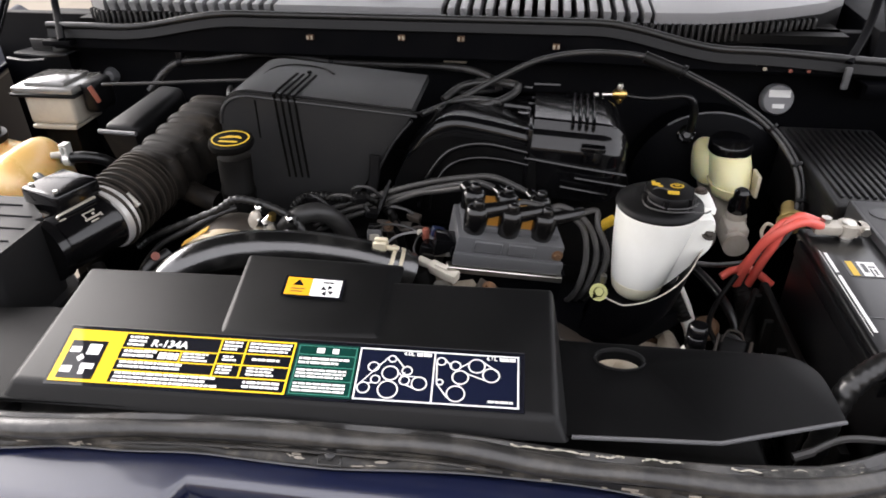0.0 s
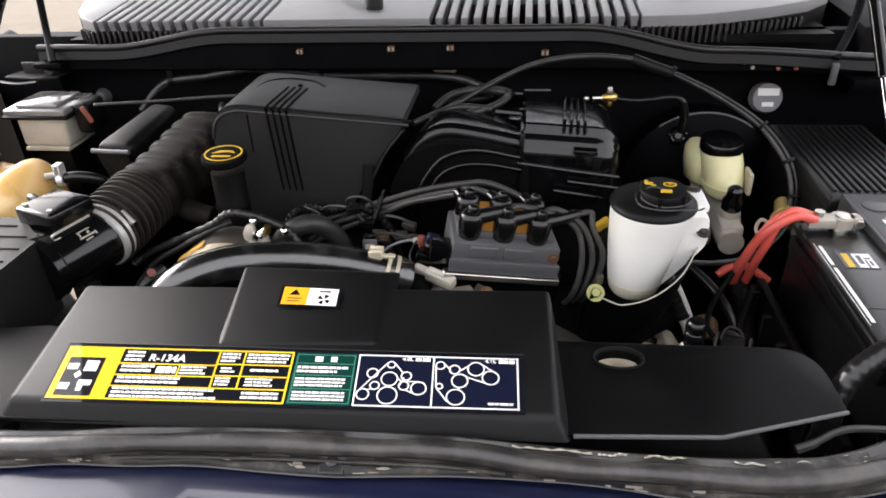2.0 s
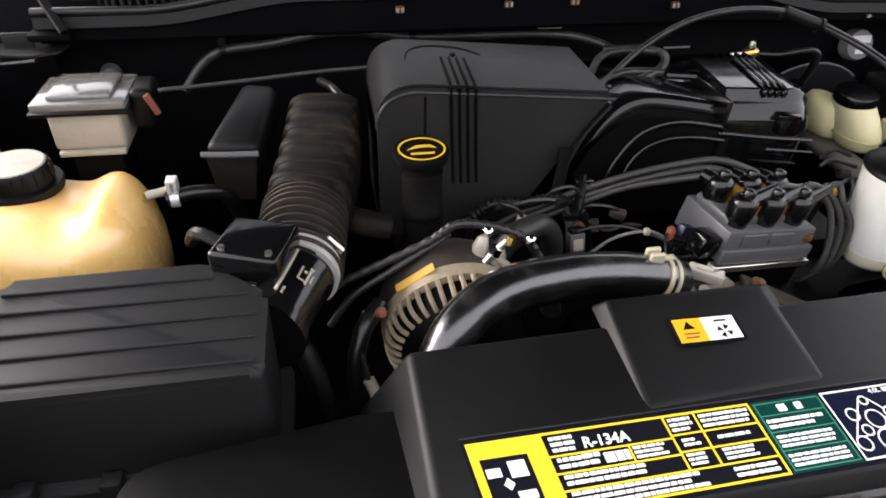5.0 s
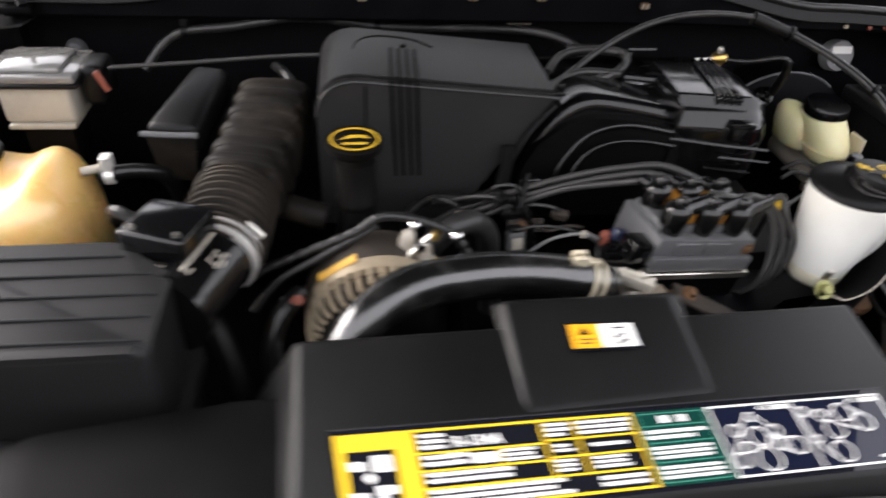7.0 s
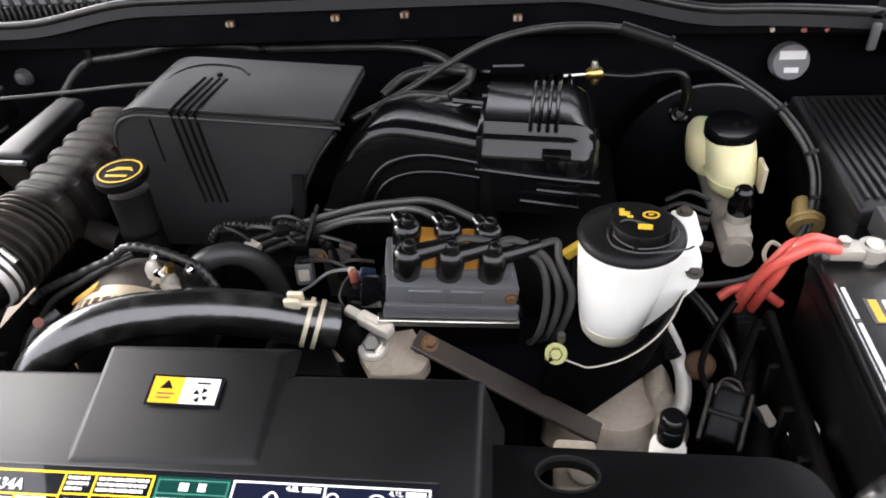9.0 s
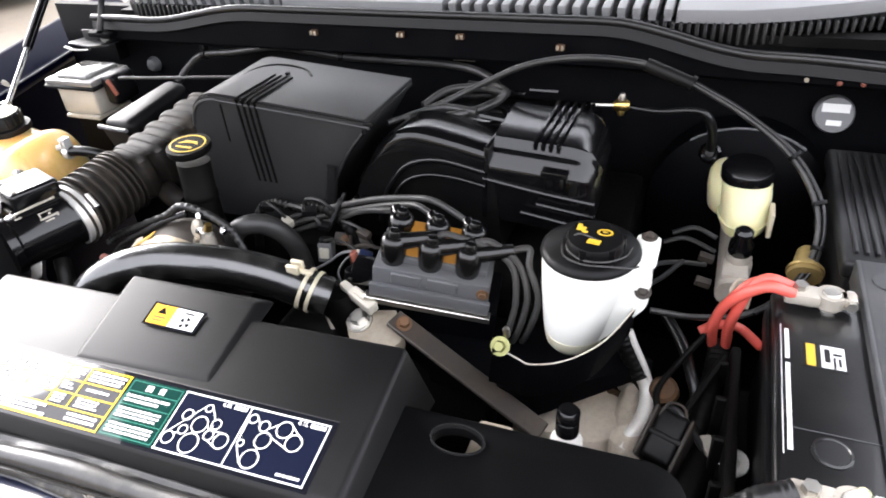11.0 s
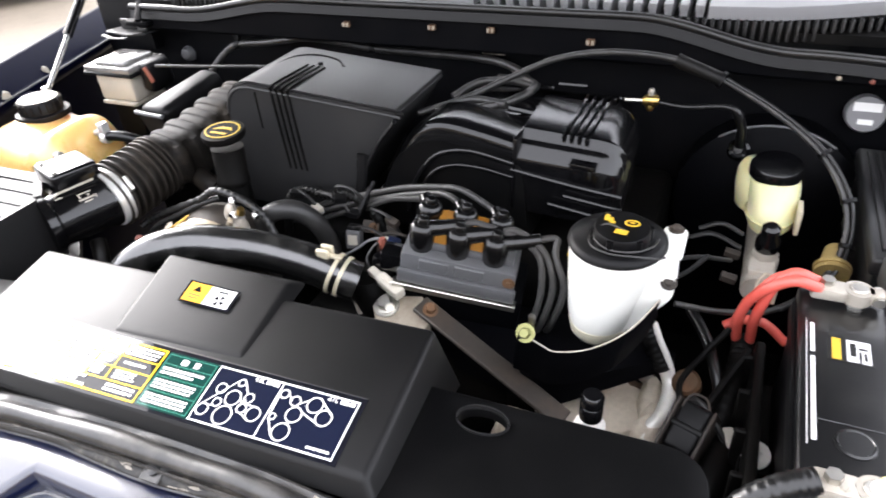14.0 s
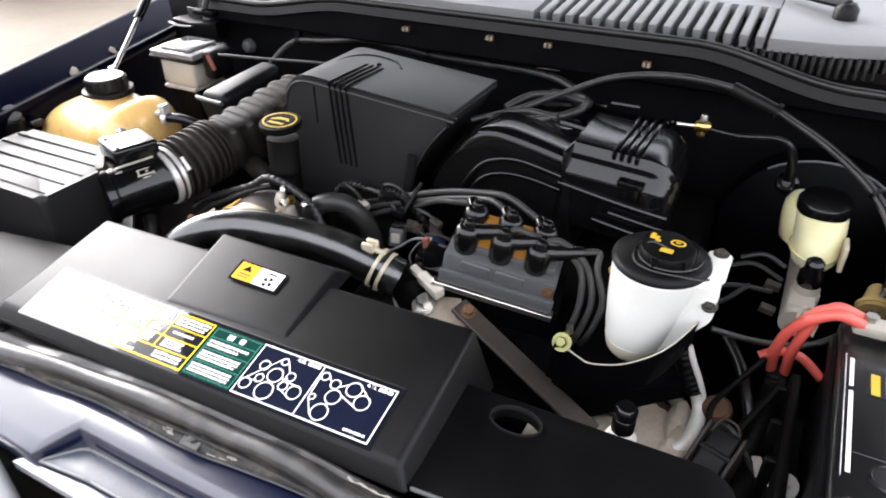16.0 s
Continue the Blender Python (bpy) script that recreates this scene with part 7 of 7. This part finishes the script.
for x, y, z in ((-0.595, 1.325, 1.223), (-0.294, 1.355, 1.225)):
    solid("loom_clip", join(ringband((x, y, z), (1, 0, 0.1), 0.0075, 0.01, 0.002, 14), box(x - 0.006, x + 0.006, y - 0.004, y + 0.01, z + 0.006, z + 0.024, 0.002, 1)), M_BOX, "small black loom clip", "clip", "loom clips")
hose("speed_cable", [(-0.665, 1.163, 1.228), (-0.652, 1.165, 1.229), (-0.56, 1.182, 1.229), (-0.45, 1.196, 1.233), (-0.37, 1.20, 1.235)], 0.0028, "thin grey cable with a worn jacket", "cable", M_PLUGWIRE)
hose("vacuum_hose", [(-0.40, 1.12, 1.19), (-0.43, 1.17, 1.215), (-0.45, 1.22, 1.21)], 0.006, "thin black vacuum hose by the duct", "hose", M_WIRE)
LOOP = [(-0.075, 1.09, 1.225), (-0.02, 1.15, 1.232), (0.04, 1.19, 1.255), (0.11, 1.205, 1.285), (0.19, 1.215, 1.297), (0.28, 1.222, 1.290), (0.345, 1.215, 1.268), (0.42, 1.195, 1.235), (0.485, 1.165, 1.195), (0.522, 1.125, 1.150), (0.528, 1.085, 1.105), (0.505, 1.045, 1.065), (0.46, 1.005, 1.045), (0.40, 0.98, 1.045), (0.34, 0.965, 1.055)]
lp = thing("brake_hose_loop", LOOP[0], "long black cable looping over the booster", "cable")
part("cable", tube(LOOP, lambda s: 0.0048 - 0.0006 * min(1, max(0, (s - 0.38) * 12)), 120, 12), M_LOOM, lp)
part("sleeve", tube(LOOP[5:7], 0.0098, 10, 12), M_RUBBER, lp, "thicker rubber sleeve")
part("strand", tube([(x + 0.0065, y - 0.003, z + 0.003) for x, y, z in LOOP[6:13]], 0.0026, 70, 8), M_HOSE, lp, "thin glossy tube tied to the cable")
for k in (8, 9, 10):
    part("tie", ringband(V(*LOOP[k]) + V(0.004, -0.001, 0.002), V(*LOOP[k + 1]) - V(*LOOP[k - 1]), 0.0085, 0.005, 0.0014, 14), M_BOX, lp)
part("tie", ringband(LOOP[6], V(*LOOP[7]) - V(*LOOP[5]), 0.010, 0.006, 0.0025, 14), M_BOX, lp)
hose("vacuum_hose", [(-0.05, 1.10, 1.225), (0.0, 1.125, 1.226), (0.05, 1.15, 1.232), (0.075, 1.19, 1.238), (0.06, 1.23, 1.235), (0.0, 1.25, 1.230)], 0.0065, "black vacuum hose curving behind the manifold", "hose", M_LOOM, 40)
hose("vacuum_hose", [(-0.05, 1.17, 1.222), (-0.02, 1.205, 1.236), (0.03, 1.215, 1.240), (0.08, 1.21, 1.236)], 0.006, "black vacuum hose arching behind the manifold", "hose", M_LOOM)
hose("vacuum_hose", [(-0.06, 1.13, 1.215), (-0.01, 1.145, 1.232), (0.05, 1.14, 1.232)], 0.006, "short black vacuum hose at the manifold", "hose", M_LOOM)
hose("vacuum_hose", [(0.245, 1.235, 1.220), (0.30, 1.235, 1.215), (0.36, 1.23, 1.222), (0.380, 1.240, 1.195), (0.384, 1.262, 1.150)], lambda s: 0.0042 + 0.0030 * min(1, max(0, (s - 0.5) * 8)), "black vacuum hose to the brake booster", "hose", M_HOSE)
fv = thing("brass_valve", (0.249, 1.233, 1.221), "small brass valve on a thin pipe", "valve")
part("body", lathe([(0.006, -0.012), (0.010, -0.006), (0.010, 0.006), (0.006, 0.012)], 12, (0.249, 1.233, 1.221), (1, 0, 0.1)), M_BRASS, fv)
part("stem", lathe([(0.005, 0), (0.006, 0.008), (0.004, 0.016)], 10, (0.249, 1.233, 1.224)), M_STEEL, fv)
part("stem", lathe([(0.005, 0), (0.006, 0.008), (0.004, 0.012)], 10, (0.249, 1.231, 1.218), (0, -0.2, -1)), M_BRASS, fv)
part("pipe", tube([(0.205, 1.225, 1.222), (0.249, 1.233, 1.221)], 0.003, 3, 8), M_STEEL, fv)
ds = thing("dipstick", (0.244, 1.083, 1.047), "yellow dipstick handle beside the coil", "dipstick")
part("handle", moved(box(-0.014, 0.012, -0.006, 0.006, -0.006, 0.006, 0.003), pose(0.218, 0.93, 1.135, 0, -35, 10)), M_YMARK, ds)
part("tube", tube([(0.215, 0.935, 1.128), (0.215, 0.95, 1.05), (0.21, 0.96, 0.95)], 0.004, 8, 8), M_WIRE, ds)

# ---- beside the battery ----
tray = thing("battery_tray", (0.46, 0.78, 0.93), "black plastic battery tray with ribs", "battery tray")
part("tray", box(0.44, 0.66, 0.58, 0.93, 0.92, 0.985, 0.006), M_DARK, tray)
part("wall", box(0.440, 0.452, 0.60, 0.92, 0.98, 1.06, 0.004), M_DARK, tray)
for y in (0.66, 0.72, 0.78, 0.84, 0.90):
    part("rib", box(0.428, 0.446, y - 0.004, y + 0.004, 0.95, 1.05, 0.002, 1), M_DARK, tray)
for c, m in (((0.474, 0.776, 1.020), M_PIPE),):
    b = thing("tray_bolt", c, "bolt with a pale washer on the battery tray", "bolt", "tray bolts")
    part("bolt", hexbolt((c[0] - 0.02, c[1], c[2] + 0.0), (-0.35, -0.45, 0.8), 0.0075, 0.008, 0.0155), m, b)
part("bolt_ear", box(0.438, 0.470, 0.758, 0.792, 0.985, 1.014, 0.003), M_DARK, tray)
cn = thing("harness_connector", (0.385, 0.80, 0.98), "black harness connector with wires", "connector")
part("shell", moved(box(-0.018, 0.018, -0.030, 0.030, -0.02, 0.02, 0.006, 3), pose(0.385, 0.805, 1.000, 35, 0, -20)), M_BOX, cn)
part("shell_band", moved(box(-0.0195, 0.0195, -0.004, 0.004, -0.0215, 0.0215, 0.003), pose(0.385, 0.805, 1.000, 35, 0, -20)), M_RUBBER, cn)
part("strap", tube([(0.368, 0.825, 1.015), (0.385, 0.828, 1.028), (0.405, 0.815, 1.020), (0.425, 0.80, 1.0)], 0.004, 16, 8), M_WIRE, cn)
part("lead", tube([(0.395, 0.825, 1.015), (0.415, 0.87, 1.03), (0.435, 0.91, 1.05)], 0.005, 14, 8), M_DARK, cn)
part("lead", tube([(0.372, 0.83, 1.01), (0.365, 0.86, 1.02), (0.385, 0.905, 1.03), (0.41, 0.93, 1.06)], 0.004, 14, 8), M_DARK, cn)
for u in (-0.021, 0.021):
    part("strap", moved(box(u - 0.0025, u + 0.0025, -0.034, 0.030, -0.018, 0.024, 0.003, 2), pose(0.385, 0.805, 1.000, 35, 0, -20)), M_BRACE, cn, "brown strap")
part("wire_loop", tube([(0.372, 0.815, 1.026), (0.382, 0.828, 1.036), (0.398, 0.826, 1.034), (0.404, 0.812, 1.022)], 0.0016, 16, 6), M_BRACE, cn, "thin dull wire")
part("clip", moved(box(-0.006, 0.006, -0.012, 0.012, -0.003, 0.003, 0.001, 1), pose(0.428, 0.805, 1.005, 20, 0, 25)), M_OLDWHITE, cn)
hose("taped_loom", [(0.425, 0.80, 0.985), (0.418, 0.77, 0.985), (0.412, 0.735, 0.975), (0.405, 0.70, 0.95)], 0.017, "dark taped loom beside the cover", "loom", M_DARK, 20)
hose("washer_hose", [(0.36, 0.98, 1.04), (0.385, 0.94, 1.03), (0.40, 0.90, 1.02), (0.41, 0.87, 1.0), (0.40, 0.82, 0.96)], 0.007, "thin black hose below the red cables", "hose", M_HOSE)
oc = thing("orange_cap", (0.374, 0.893, 0.985), "dull rusty orange cap low beside the engine", "cap")
part("cap", lathe([(0.018, 0), (0.018, 0.012), (0.014, 0.016)], 20, (0.374, 0.893, 0.985), (-0.2, -0.5, 1)), M_RUST, oc)
ch = thing("brass_fitting", (0.521, 1.062, 1.06), "brass coloured fitting behind the battery", "fitting")
part("body", lathe([(0.021, 0), (0.021, 0.012), (0.019, 0.015), (0.016, 0.020), (0.012, 0.042), (0.009, 0.046)], 24, (0.521, 1.062, 1.076), (0.03, 0.85, 0.3)), M_DULLBRASS, ch)
part("collar", ringband((0.5213, 1.070, 1.079), (0.03, 0.85, 0.3), 0.0205, 0.005, 0.0025, 24), M_DULLBRASS, ch)
for pts in ([(0.300, 1.02, 1.07), (0.35, 1.05, 1.075), (0.40, 1.08, 1.06)], [(0.31, 0.99, 1.06), (0.345, 1.02, 1.068), (0.37, 1.06, 1.075)], [(0.35, 1.12, 1.08), (0.38, 1.125, 1.09), (0.41, 1.12, 1.08)], [(0.34, 1.10, 1.075), (0.37, 1.11, 1.08), (0.41, 1.10, 1.07)]):
    solid("brake_line", tube(pts, 0.0035, 14, 8), M_WIRE, "thin dark line beside the master cylinder", "brake line", "brake lines")
# behind the cover's outer wing
fl = thing("side_cable", (0.42, 0.52, 1.12), "thin grey cable beside the front seal", "cable")
part("cable", tube([(0.375, 0.540, 1.118), (0.405, 0.548, 1.132), (0.45, 0.553, 1.130), (0.50, 0.565, 1.12)], 0.0035, 20, 8), M_PLUGWIRE, fl)
part("end", tube([(0.362, 0.537, 1.114), (0.380, 0.541, 1.12)], 0.0045, 4, 8), M_PLUGWIRE, fl)

# wiring and fittings between the alternator and the coil pack
eh = thing("engine_harness", (-0.20, 0.985, 1.10), "dusty engine wiring harness with small connectors", "harness")
part("loom", tube([(-0.275, 0.975, 1.04), (-0.265, 0.982, 1.10), (-0.235, 0.985, 1.122), (-0.19, 0.985, 1.120), (-0.15, 0.985, 1.126), (-0.11, 0.985, 1.10), (-0.09, 0.985, 1.03)], lambda s: 0.0075 + 0.0009 * math.cos(s * 220), 110, 9), M_RUBBER, eh)
for pts, m in (([(-0.25, 0.98, 1.118), (-0.235, 0.965, 1.135), (-0.21, 0.96, 1.128), (-0.195, 0.965, 1.10)], M_WIRE),
               ([(-0.21, 0.98, 1.122), (-0.185, 0.96, 1.140), (-0.155, 0.955, 1.138), (-0.135, 0.96, 1.11)], M_PLUGWIRE),
               ([(-0.17, 0.98, 1.122), (-0.16, 0.965, 1.150), (-0.135, 0.965, 1.152), (-0.115, 0.975, 1.125)], M_WIRE),
               ([(-0.12, 0.98, 1.108), (-0.10, 0.965, 1.122), (-0.07, 0.96, 1.115), (-0.055, 0.965, 1.08)], M_WIRE),
               ([(-0.10, 0.975, 1.09), (-0.085, 0.95, 1.09), (-0.06, 0.945, 1.10), (-0.035, 0.955, 1.09)], M_BRACE)):
    part("lead", tube(pts, 0.0026, 18, 6), m, eh)
for x, y, z, rz, m, lab in ((-0.228, 0.962, 1.130, 20, M_BOX, "dusty black connector"), (-0.196, 0.960, 1.108, -25, M_OLDWHITE, "pale connector"), (-0.150, 0.957, 1.136, 35, M_BOX, "dusty black connector"), (-0.134, 0.962, 1.110, 10, M_BOX, "dusty black connector"), (-0.066, 0.960, 1.108, -15, M_BRACE, "dark brown connector")):
    part("connector", join(moved(box(-0.009, 0.009, -0.006, 0.006, -0.006, 0.006, 0.0018, 2), pose(x, y, z, 15, 10, rz)), moved(box(-0.013, -0.008, -0.0045, 0.0045, -0.0045, 0.0045, 0.001, 1), pose(x, y, z, 15, 10, rz))), m, eh, lab)
rb = thing("fuel_rail_bracket", (-0.105, 0.99, 1.06), "rusty brown stamped bracket with a bolt", "bracket")
part("plate", moved(box(-0.028, 0.028, -0.010, 0.010, -0.002, 0.002, 0.001, 1), pose(-0.105, 0.985, 1.075, 55, 8, 12)), M_BRACE, rb)
part("foot", box(-0.118, -0.092, 0.985, 1.005, 1.00, 1.072, 0.003), M_BRACE, rb)
part("bolt", hexbolt((-0.112, 0.978, 1.079), (0, -0.8, 0.55), 0.005, 0.006, 0.008), M_RUST, rb)


# ---- printed decals on the radiator cover ----
T0, T1, B0, B1 = V(-0.360, 0.567, 0), V(0.1035, 0.577, 0), V(-0.351, 0.502, 0), V(0.106, 0.516, 0)


def along(s):
    """Share of the decal's length at which a printed column stands."""
    for s0, s1, w0, w1 in ((-1, 0.507, -1.021, 0.5183), (0.507, 0.64, 0.5183, 0.6605), (0.64, 2, 0.6605, 1.949)):
        if s <= s1:
            return w0 + (w1 - w0) * (s - s0) / (s1 - s0)


def dp(s, r, lift=0.0):
    """A place on the long decal: s along it, r down it."""
    w, v = along(s), (r - 0.02) / 0.973
    p = T0.lerp(T1, w).lerp(B0.lerp(B1, w), v)
    return V(p.x, p.y, z_cover(p.x, p.y) + 0.0003 + lift)


def field(s0, s1, r0, r1, lift, slant=0.0):
    bm = bmesh.new()
    bm.faces.new([bm.verts.new(dp(s, r, lift)) for s, r in ((s0, r0), (s1, r0), (s1, r1), (s0, r1))])
    return bm


def frame_line(s0, s1, r0, r1, w, lift):
    """A thin printed frame; w is its width along the decal, in shares of its length."""
    h = w * 7.05
    return join(field(s0, s1, r0, r0 + h, lift), field(s0, s1, r1 - h, r1, lift), field(s0, s0 + w, r0 + h, r1 - h, lift), field(s1 - w, s1, r0 + h, r1 - h, lift))


decal = part("long_decal", field(-0.006, 1.010, -0.06, 1.05, 0.0), M_FILM, cover, "long printed decal in yellow, green and navy")
L1, L2, L3 = 0.0003, 0.0006, 0.0009
part("yellow_block", join(field(0.0, 0.128, 0.02, 0.99, L1)), M_YELLOW, decal)
part("dark_cell", field(0.014, 0.094, 0.235, 0.94, L2), M_FILM, decal)
part("yellow_frame", join(frame_line(0.0, 0.507, 0.02, 0.995, 0.0045, L2), field(0.128, 0.345, 0.315, 0.34, L2), field(0.128, 0.345, 0.53, 0.555, L2), field(0.128, 0.505, 0.735, 0.76, L2),
     field(0.342, 0.346, 0.03, 0.75, L2), field(0.399, 0.403, 0.03, 0.75, L2), field(0.345, 0.505, 0.285, 0.31, L2), field(0.345, 0.505, 0.505, 0.53, L2), field(0.262, 0.2655, 0.33, 0.54, L2)), M_YELLOW, decal)
# pictograms in the dark cell
part("pictogram", join(field(0.018, 0.042, 0.36, 0.47, L3), field(0.056, 0.085, 0.30, 0.50, L3), field(0.016, 0.040, 0.72, 0.84, L3), field(0.056, 0.086, 0.66, 0.76, L3), field(0.058, 0.070, 0.76, 0.86, L3)), M_INK, decal, "white pictograms")
bm = bmesh.new()
bm.faces.new([bm.verts.new(dp(s, r, L3)) for s, r in ((0.048, 0.49), (0.057, 0.565), (0.048, 0.64), (0.039, 0.565))])
part("pictogram", bm, M_INK, decal)
rng = random.Random(4)


def text_rows(s0, s1, r0, r1, n, ragged=0.25, fill=0.62):
    """Unreadable small print as broken bars."""
    bm = bmesh.new()
    for k in range(n):
        a = r0 + (r1 - r0) * k / n
        b = a + (r1 - r0) / n * fill
        s, end = s0, s1 - (s1 - s0) * ragged * rng.random()
        while s < end - 0.004:
            w = rng.uniform(0.006, 0.022)
            e = min(end, s + w)
            vs = [bm.verts.new(dp(x, y, L3)) for x, y in ((s, a), (e, a), (e, b), (s, b))]
            bm.faces.new(vs)
            s = e + 0.0018
    return bm


for piece in (text_rows(0.137, 0.180, 0.09, 0.31, 3, 0.1), text_rows(0.137, 0.195, 0.36, 0.52, 2), text_rows(0.180, 0.212, 0.35, 0.52, 2, 0.1), text_rows(0.268, 0.335, 0.355, 0.53, 3),
     text_rows(0.137, 0.300, 0.57, 0.72, 2, 0.35), text_rows(0.137, 0.370, 0.77, 0.98, 3, 0.2), text_rows(0.350, 0.392, 0.08, 0.28, 3), text_rows(0.407, 0.500, 0.08, 0.28, 3, 0.15),
     text_rows(0.356, 0.388, 0.36, 0.48, 2), text_rows(0.420, 0.480, 0.38, 0.45, 1, 0.0), text_rows(0.350, 0.395, 0.55, 0.72, 3), text_rows(0.415, 0.490, 0.55, 0.72, 3), text_rows(0.415, 0.500, 0.80, 0.95, 2, 0.1)):
    part("small_print", piece, M_INK, decal, "unreadable white print")


def on_decal(s, r, lift):
    u = (dp(s + 0.1, r) - dp(s, r)).normalized()
    return frame_of(dp(s, r, lift), u, dp(s, r - 0.1) - dp(s, r))


part("lettering", lettering("R-134A", 0.0125, on_decal(0.190, 0.275, L3), 1.0), M_INK, decal, "white lettering R-134A")
part("bold_print", text_rows(0.216, 0.260, 0.375, 0.50, 1, 0.0, 1.0), M_INK, decal)
# green block
part("green_block", field(0.510, 0.637, 0.02, 0.995, L1), M_GREEN, decal)
for piece in (frame_line(0.514, 0.634, 0.055, 0.965, 0.0022, L2), field(0.514, 0.634, 0.225, 0.24, L2), field(0.514, 0.634, 0.45, 0.465, L2), field(0.514, 0.634, 0.70, 0.715, L2)):
    part("green_rule", piece, M_GLEAM, decal, "pale green rules")
for piece in (text_rows(0.519, 0.625, 0.29, 0.44, 2, 0.3), text_rows(0.519, 0.630, 0.51, 0.69, 3, 0.15), text_rows(0.519, 0.630, 0.76, 0.94, 3, 0.2), field(0.552, 0.568, 0.10, 0.20, L3), field(0.584, 0.597, 0.10, 0.20, L3)):
    part("small_print", piece, M_INK, decal, "unreadable white print")
# belt diagrams
part("navy_block", field(0.640, 1.000, 0.02, 0.995, L1), M_NAVYINK, decal)
part("white_frame", join(frame_line(0.640, 0.998, 0.03, 0.99, 0.0036, L2), field(0.809, 0.8125, 0.05, 0.97, L2)), M_INK, decal)
AS = 0.4707 / 0.0665


def ring(s, r, rad):
    bm = bmesh.new()
    inner, outer = rad - 0.0016, rad + 0.0016
    n = 28
    vi = [bm.verts.new(dp(s + inner * math.cos(2 * math.pi * k / n), r + inner * AS * math.sin(2 * math.pi * k / n), L3)) for k in range(n)]
    vo = [bm.verts.new(dp(s + outer * math.cos(2 * math.pi * k / n), r + outer * AS * math.sin(2 * math.pi * k / n), L3)) for k in range(n)]
    for k in range(n):
        bm.faces.new((vi[k], vo[k], vo[(k + 1) % n], vi[(k + 1) % n]))
    return bm


def belt(a, b):
    return strip([dp(*a, L3 + 0.0002), dp(*b, L3 + 0.0002)], 0.0014, 0, (0, -0.13, 1))


LEFT = [(0.716, 0.22, 0.0085), (0.676, 0.39, 0.012), (0.715, 0.49, 0.018), (0.752, 0.43, 0.011), (0.684, 0.62, 0.010), (0.660, 0.78, 0.0135), (0.714, 0.79, 0.0215), (0.748, 0.61, 0.011), (0.781, 0.65, 0.0165)]
RIGHT = [(0.826, 0.21, 0.010), (0.858, 0.28, 0.0115), (0.905, 0.26, 0.018), (0.937, 0.42, 0.018), (0.870, 0.49, 0.0175), (0.826, 0.60, 0.007), (0.862, 0.79, 0.0195)]
for s, r, w in LEFT + RIGHT:
    part("pulley_ring", ring(s, r, w), M_INK, decal)
for a, b in (((0.708, 0.19), (0.650, 0.72)), ((0.725, 0.20), (0.745, 0.38)), ((0.747, 0.46), (0.738, 0.62)), ((0.752, 0.69), (0.772, 0.75)), ((0.752, 0.53), (0.785, 0.54)), ((0.668, 0.70), (0.680, 0.68)), ((0.735, 0.48), (0.742, 0.54)),
             ((0.816, 0.22), (0.819, 0.62)), ((0.819, 0.63), (0.845, 0.88)), ((0.834, 0.17), (0.850, 0.30)), ((0.867, 0.32), (0.890, 0.20)), ((0.917, 0.17), (0.953, 0.36)), ((0.884, 0.42), (0.928, 0.53)), ((0.866, 0.61), (0.870, 0.67))):
    part("belt_line", belt(a, b), M_INK, decal)
part("lettering", lettering("4.0L", 0.0062, on_decal(0.740, 0.135, L3)), M_INK, decal, "white lettering 4.0L")
part("lettering", lettering("4.6L", 0.0062, on_decal(0.925, 0.135, L3)), M_INK, decal, "white lettering 4.6L")
for piece in (text_rows(0.770, 0.803, 0.075, 0.14, 1, 0, 1), text_rows(0.955, 0.990, 0.075, 0.14, 1, 0, 1), text_rows(0.932, 0.985, 0.875, 0.915, 1, 0, 1)):
    part("small_print", piece, M_INK, decal, "unreadable white print")
part("top_rule", field(-0.006, 1.010, -0.060, -0.045, L2), M_COWL, decal)

# warning label on the tongue
def lpt(s, r, lift=0.0):
    x = -0.1535 + 0.0605 * s + 0.001 * r
    y = 0.6560 + 0.0015 * s - 0.0240 * r
    return V(x, y, z_tongue(x, y) + 0.0004 + lift)


def lfield(s0, s1, r0, r1, lift):
    bm = bmesh.new()
    bm.faces.new([bm.verts.new(lpt(s, r, lift)) for s, r in ((s0, r0), (s1, r0), (s1, r1), (s0, r1))])
    return bm


warn = part("warning_label", lfield(-0.05, 1.05, -0.09, 1.10, 0), M_FILM, cover, "small orange and white warning label")
part("orange_half", lfield(0, 0.46, 0, 1, L1), M_ORANGE, warn)
part("white_half", lfield(0.46, 1, 0, 1, L1), M_INK, warn)
bm = bmesh.new()
bm.faces.new([bm.verts.new(lpt(s, r, L2)) for s, r in ((0.22, 0.12), (0.32, 0.46), (0.12, 0.46))])
part("warning_triangle", bm, M_FILM, warn)
for piece in (lfield(0.1, 0.36, 0.62, 0.68, L2), lfield(0.1, 0.32, 0.78, 0.84, L2)):
    part("small_print", piece, M_RUST, warn)
bm = lfield(0.66, 0.86, 0.16, 0.24, L2)
for a in range(4):
    c, w = math.cos(a * math.pi / 2 + 0.5), math.sin(a * math.pi / 2 + 0.5)
    v = [bm.verts.new(lpt(0.76 + x * 0.4, 0.66 + y, L2)) for x, y in ((0.03 * c, 0.03 * w), (0.28 * c - 0.12 * w, 0.28 * w + 0.12 * c), (0.28 * c + 0.12 * w, 0.28 * w - 0.12 * c))]
    bm.faces.new(v)
part("fan_symbol", bm, M_FILM, warn, "black fan symbol")
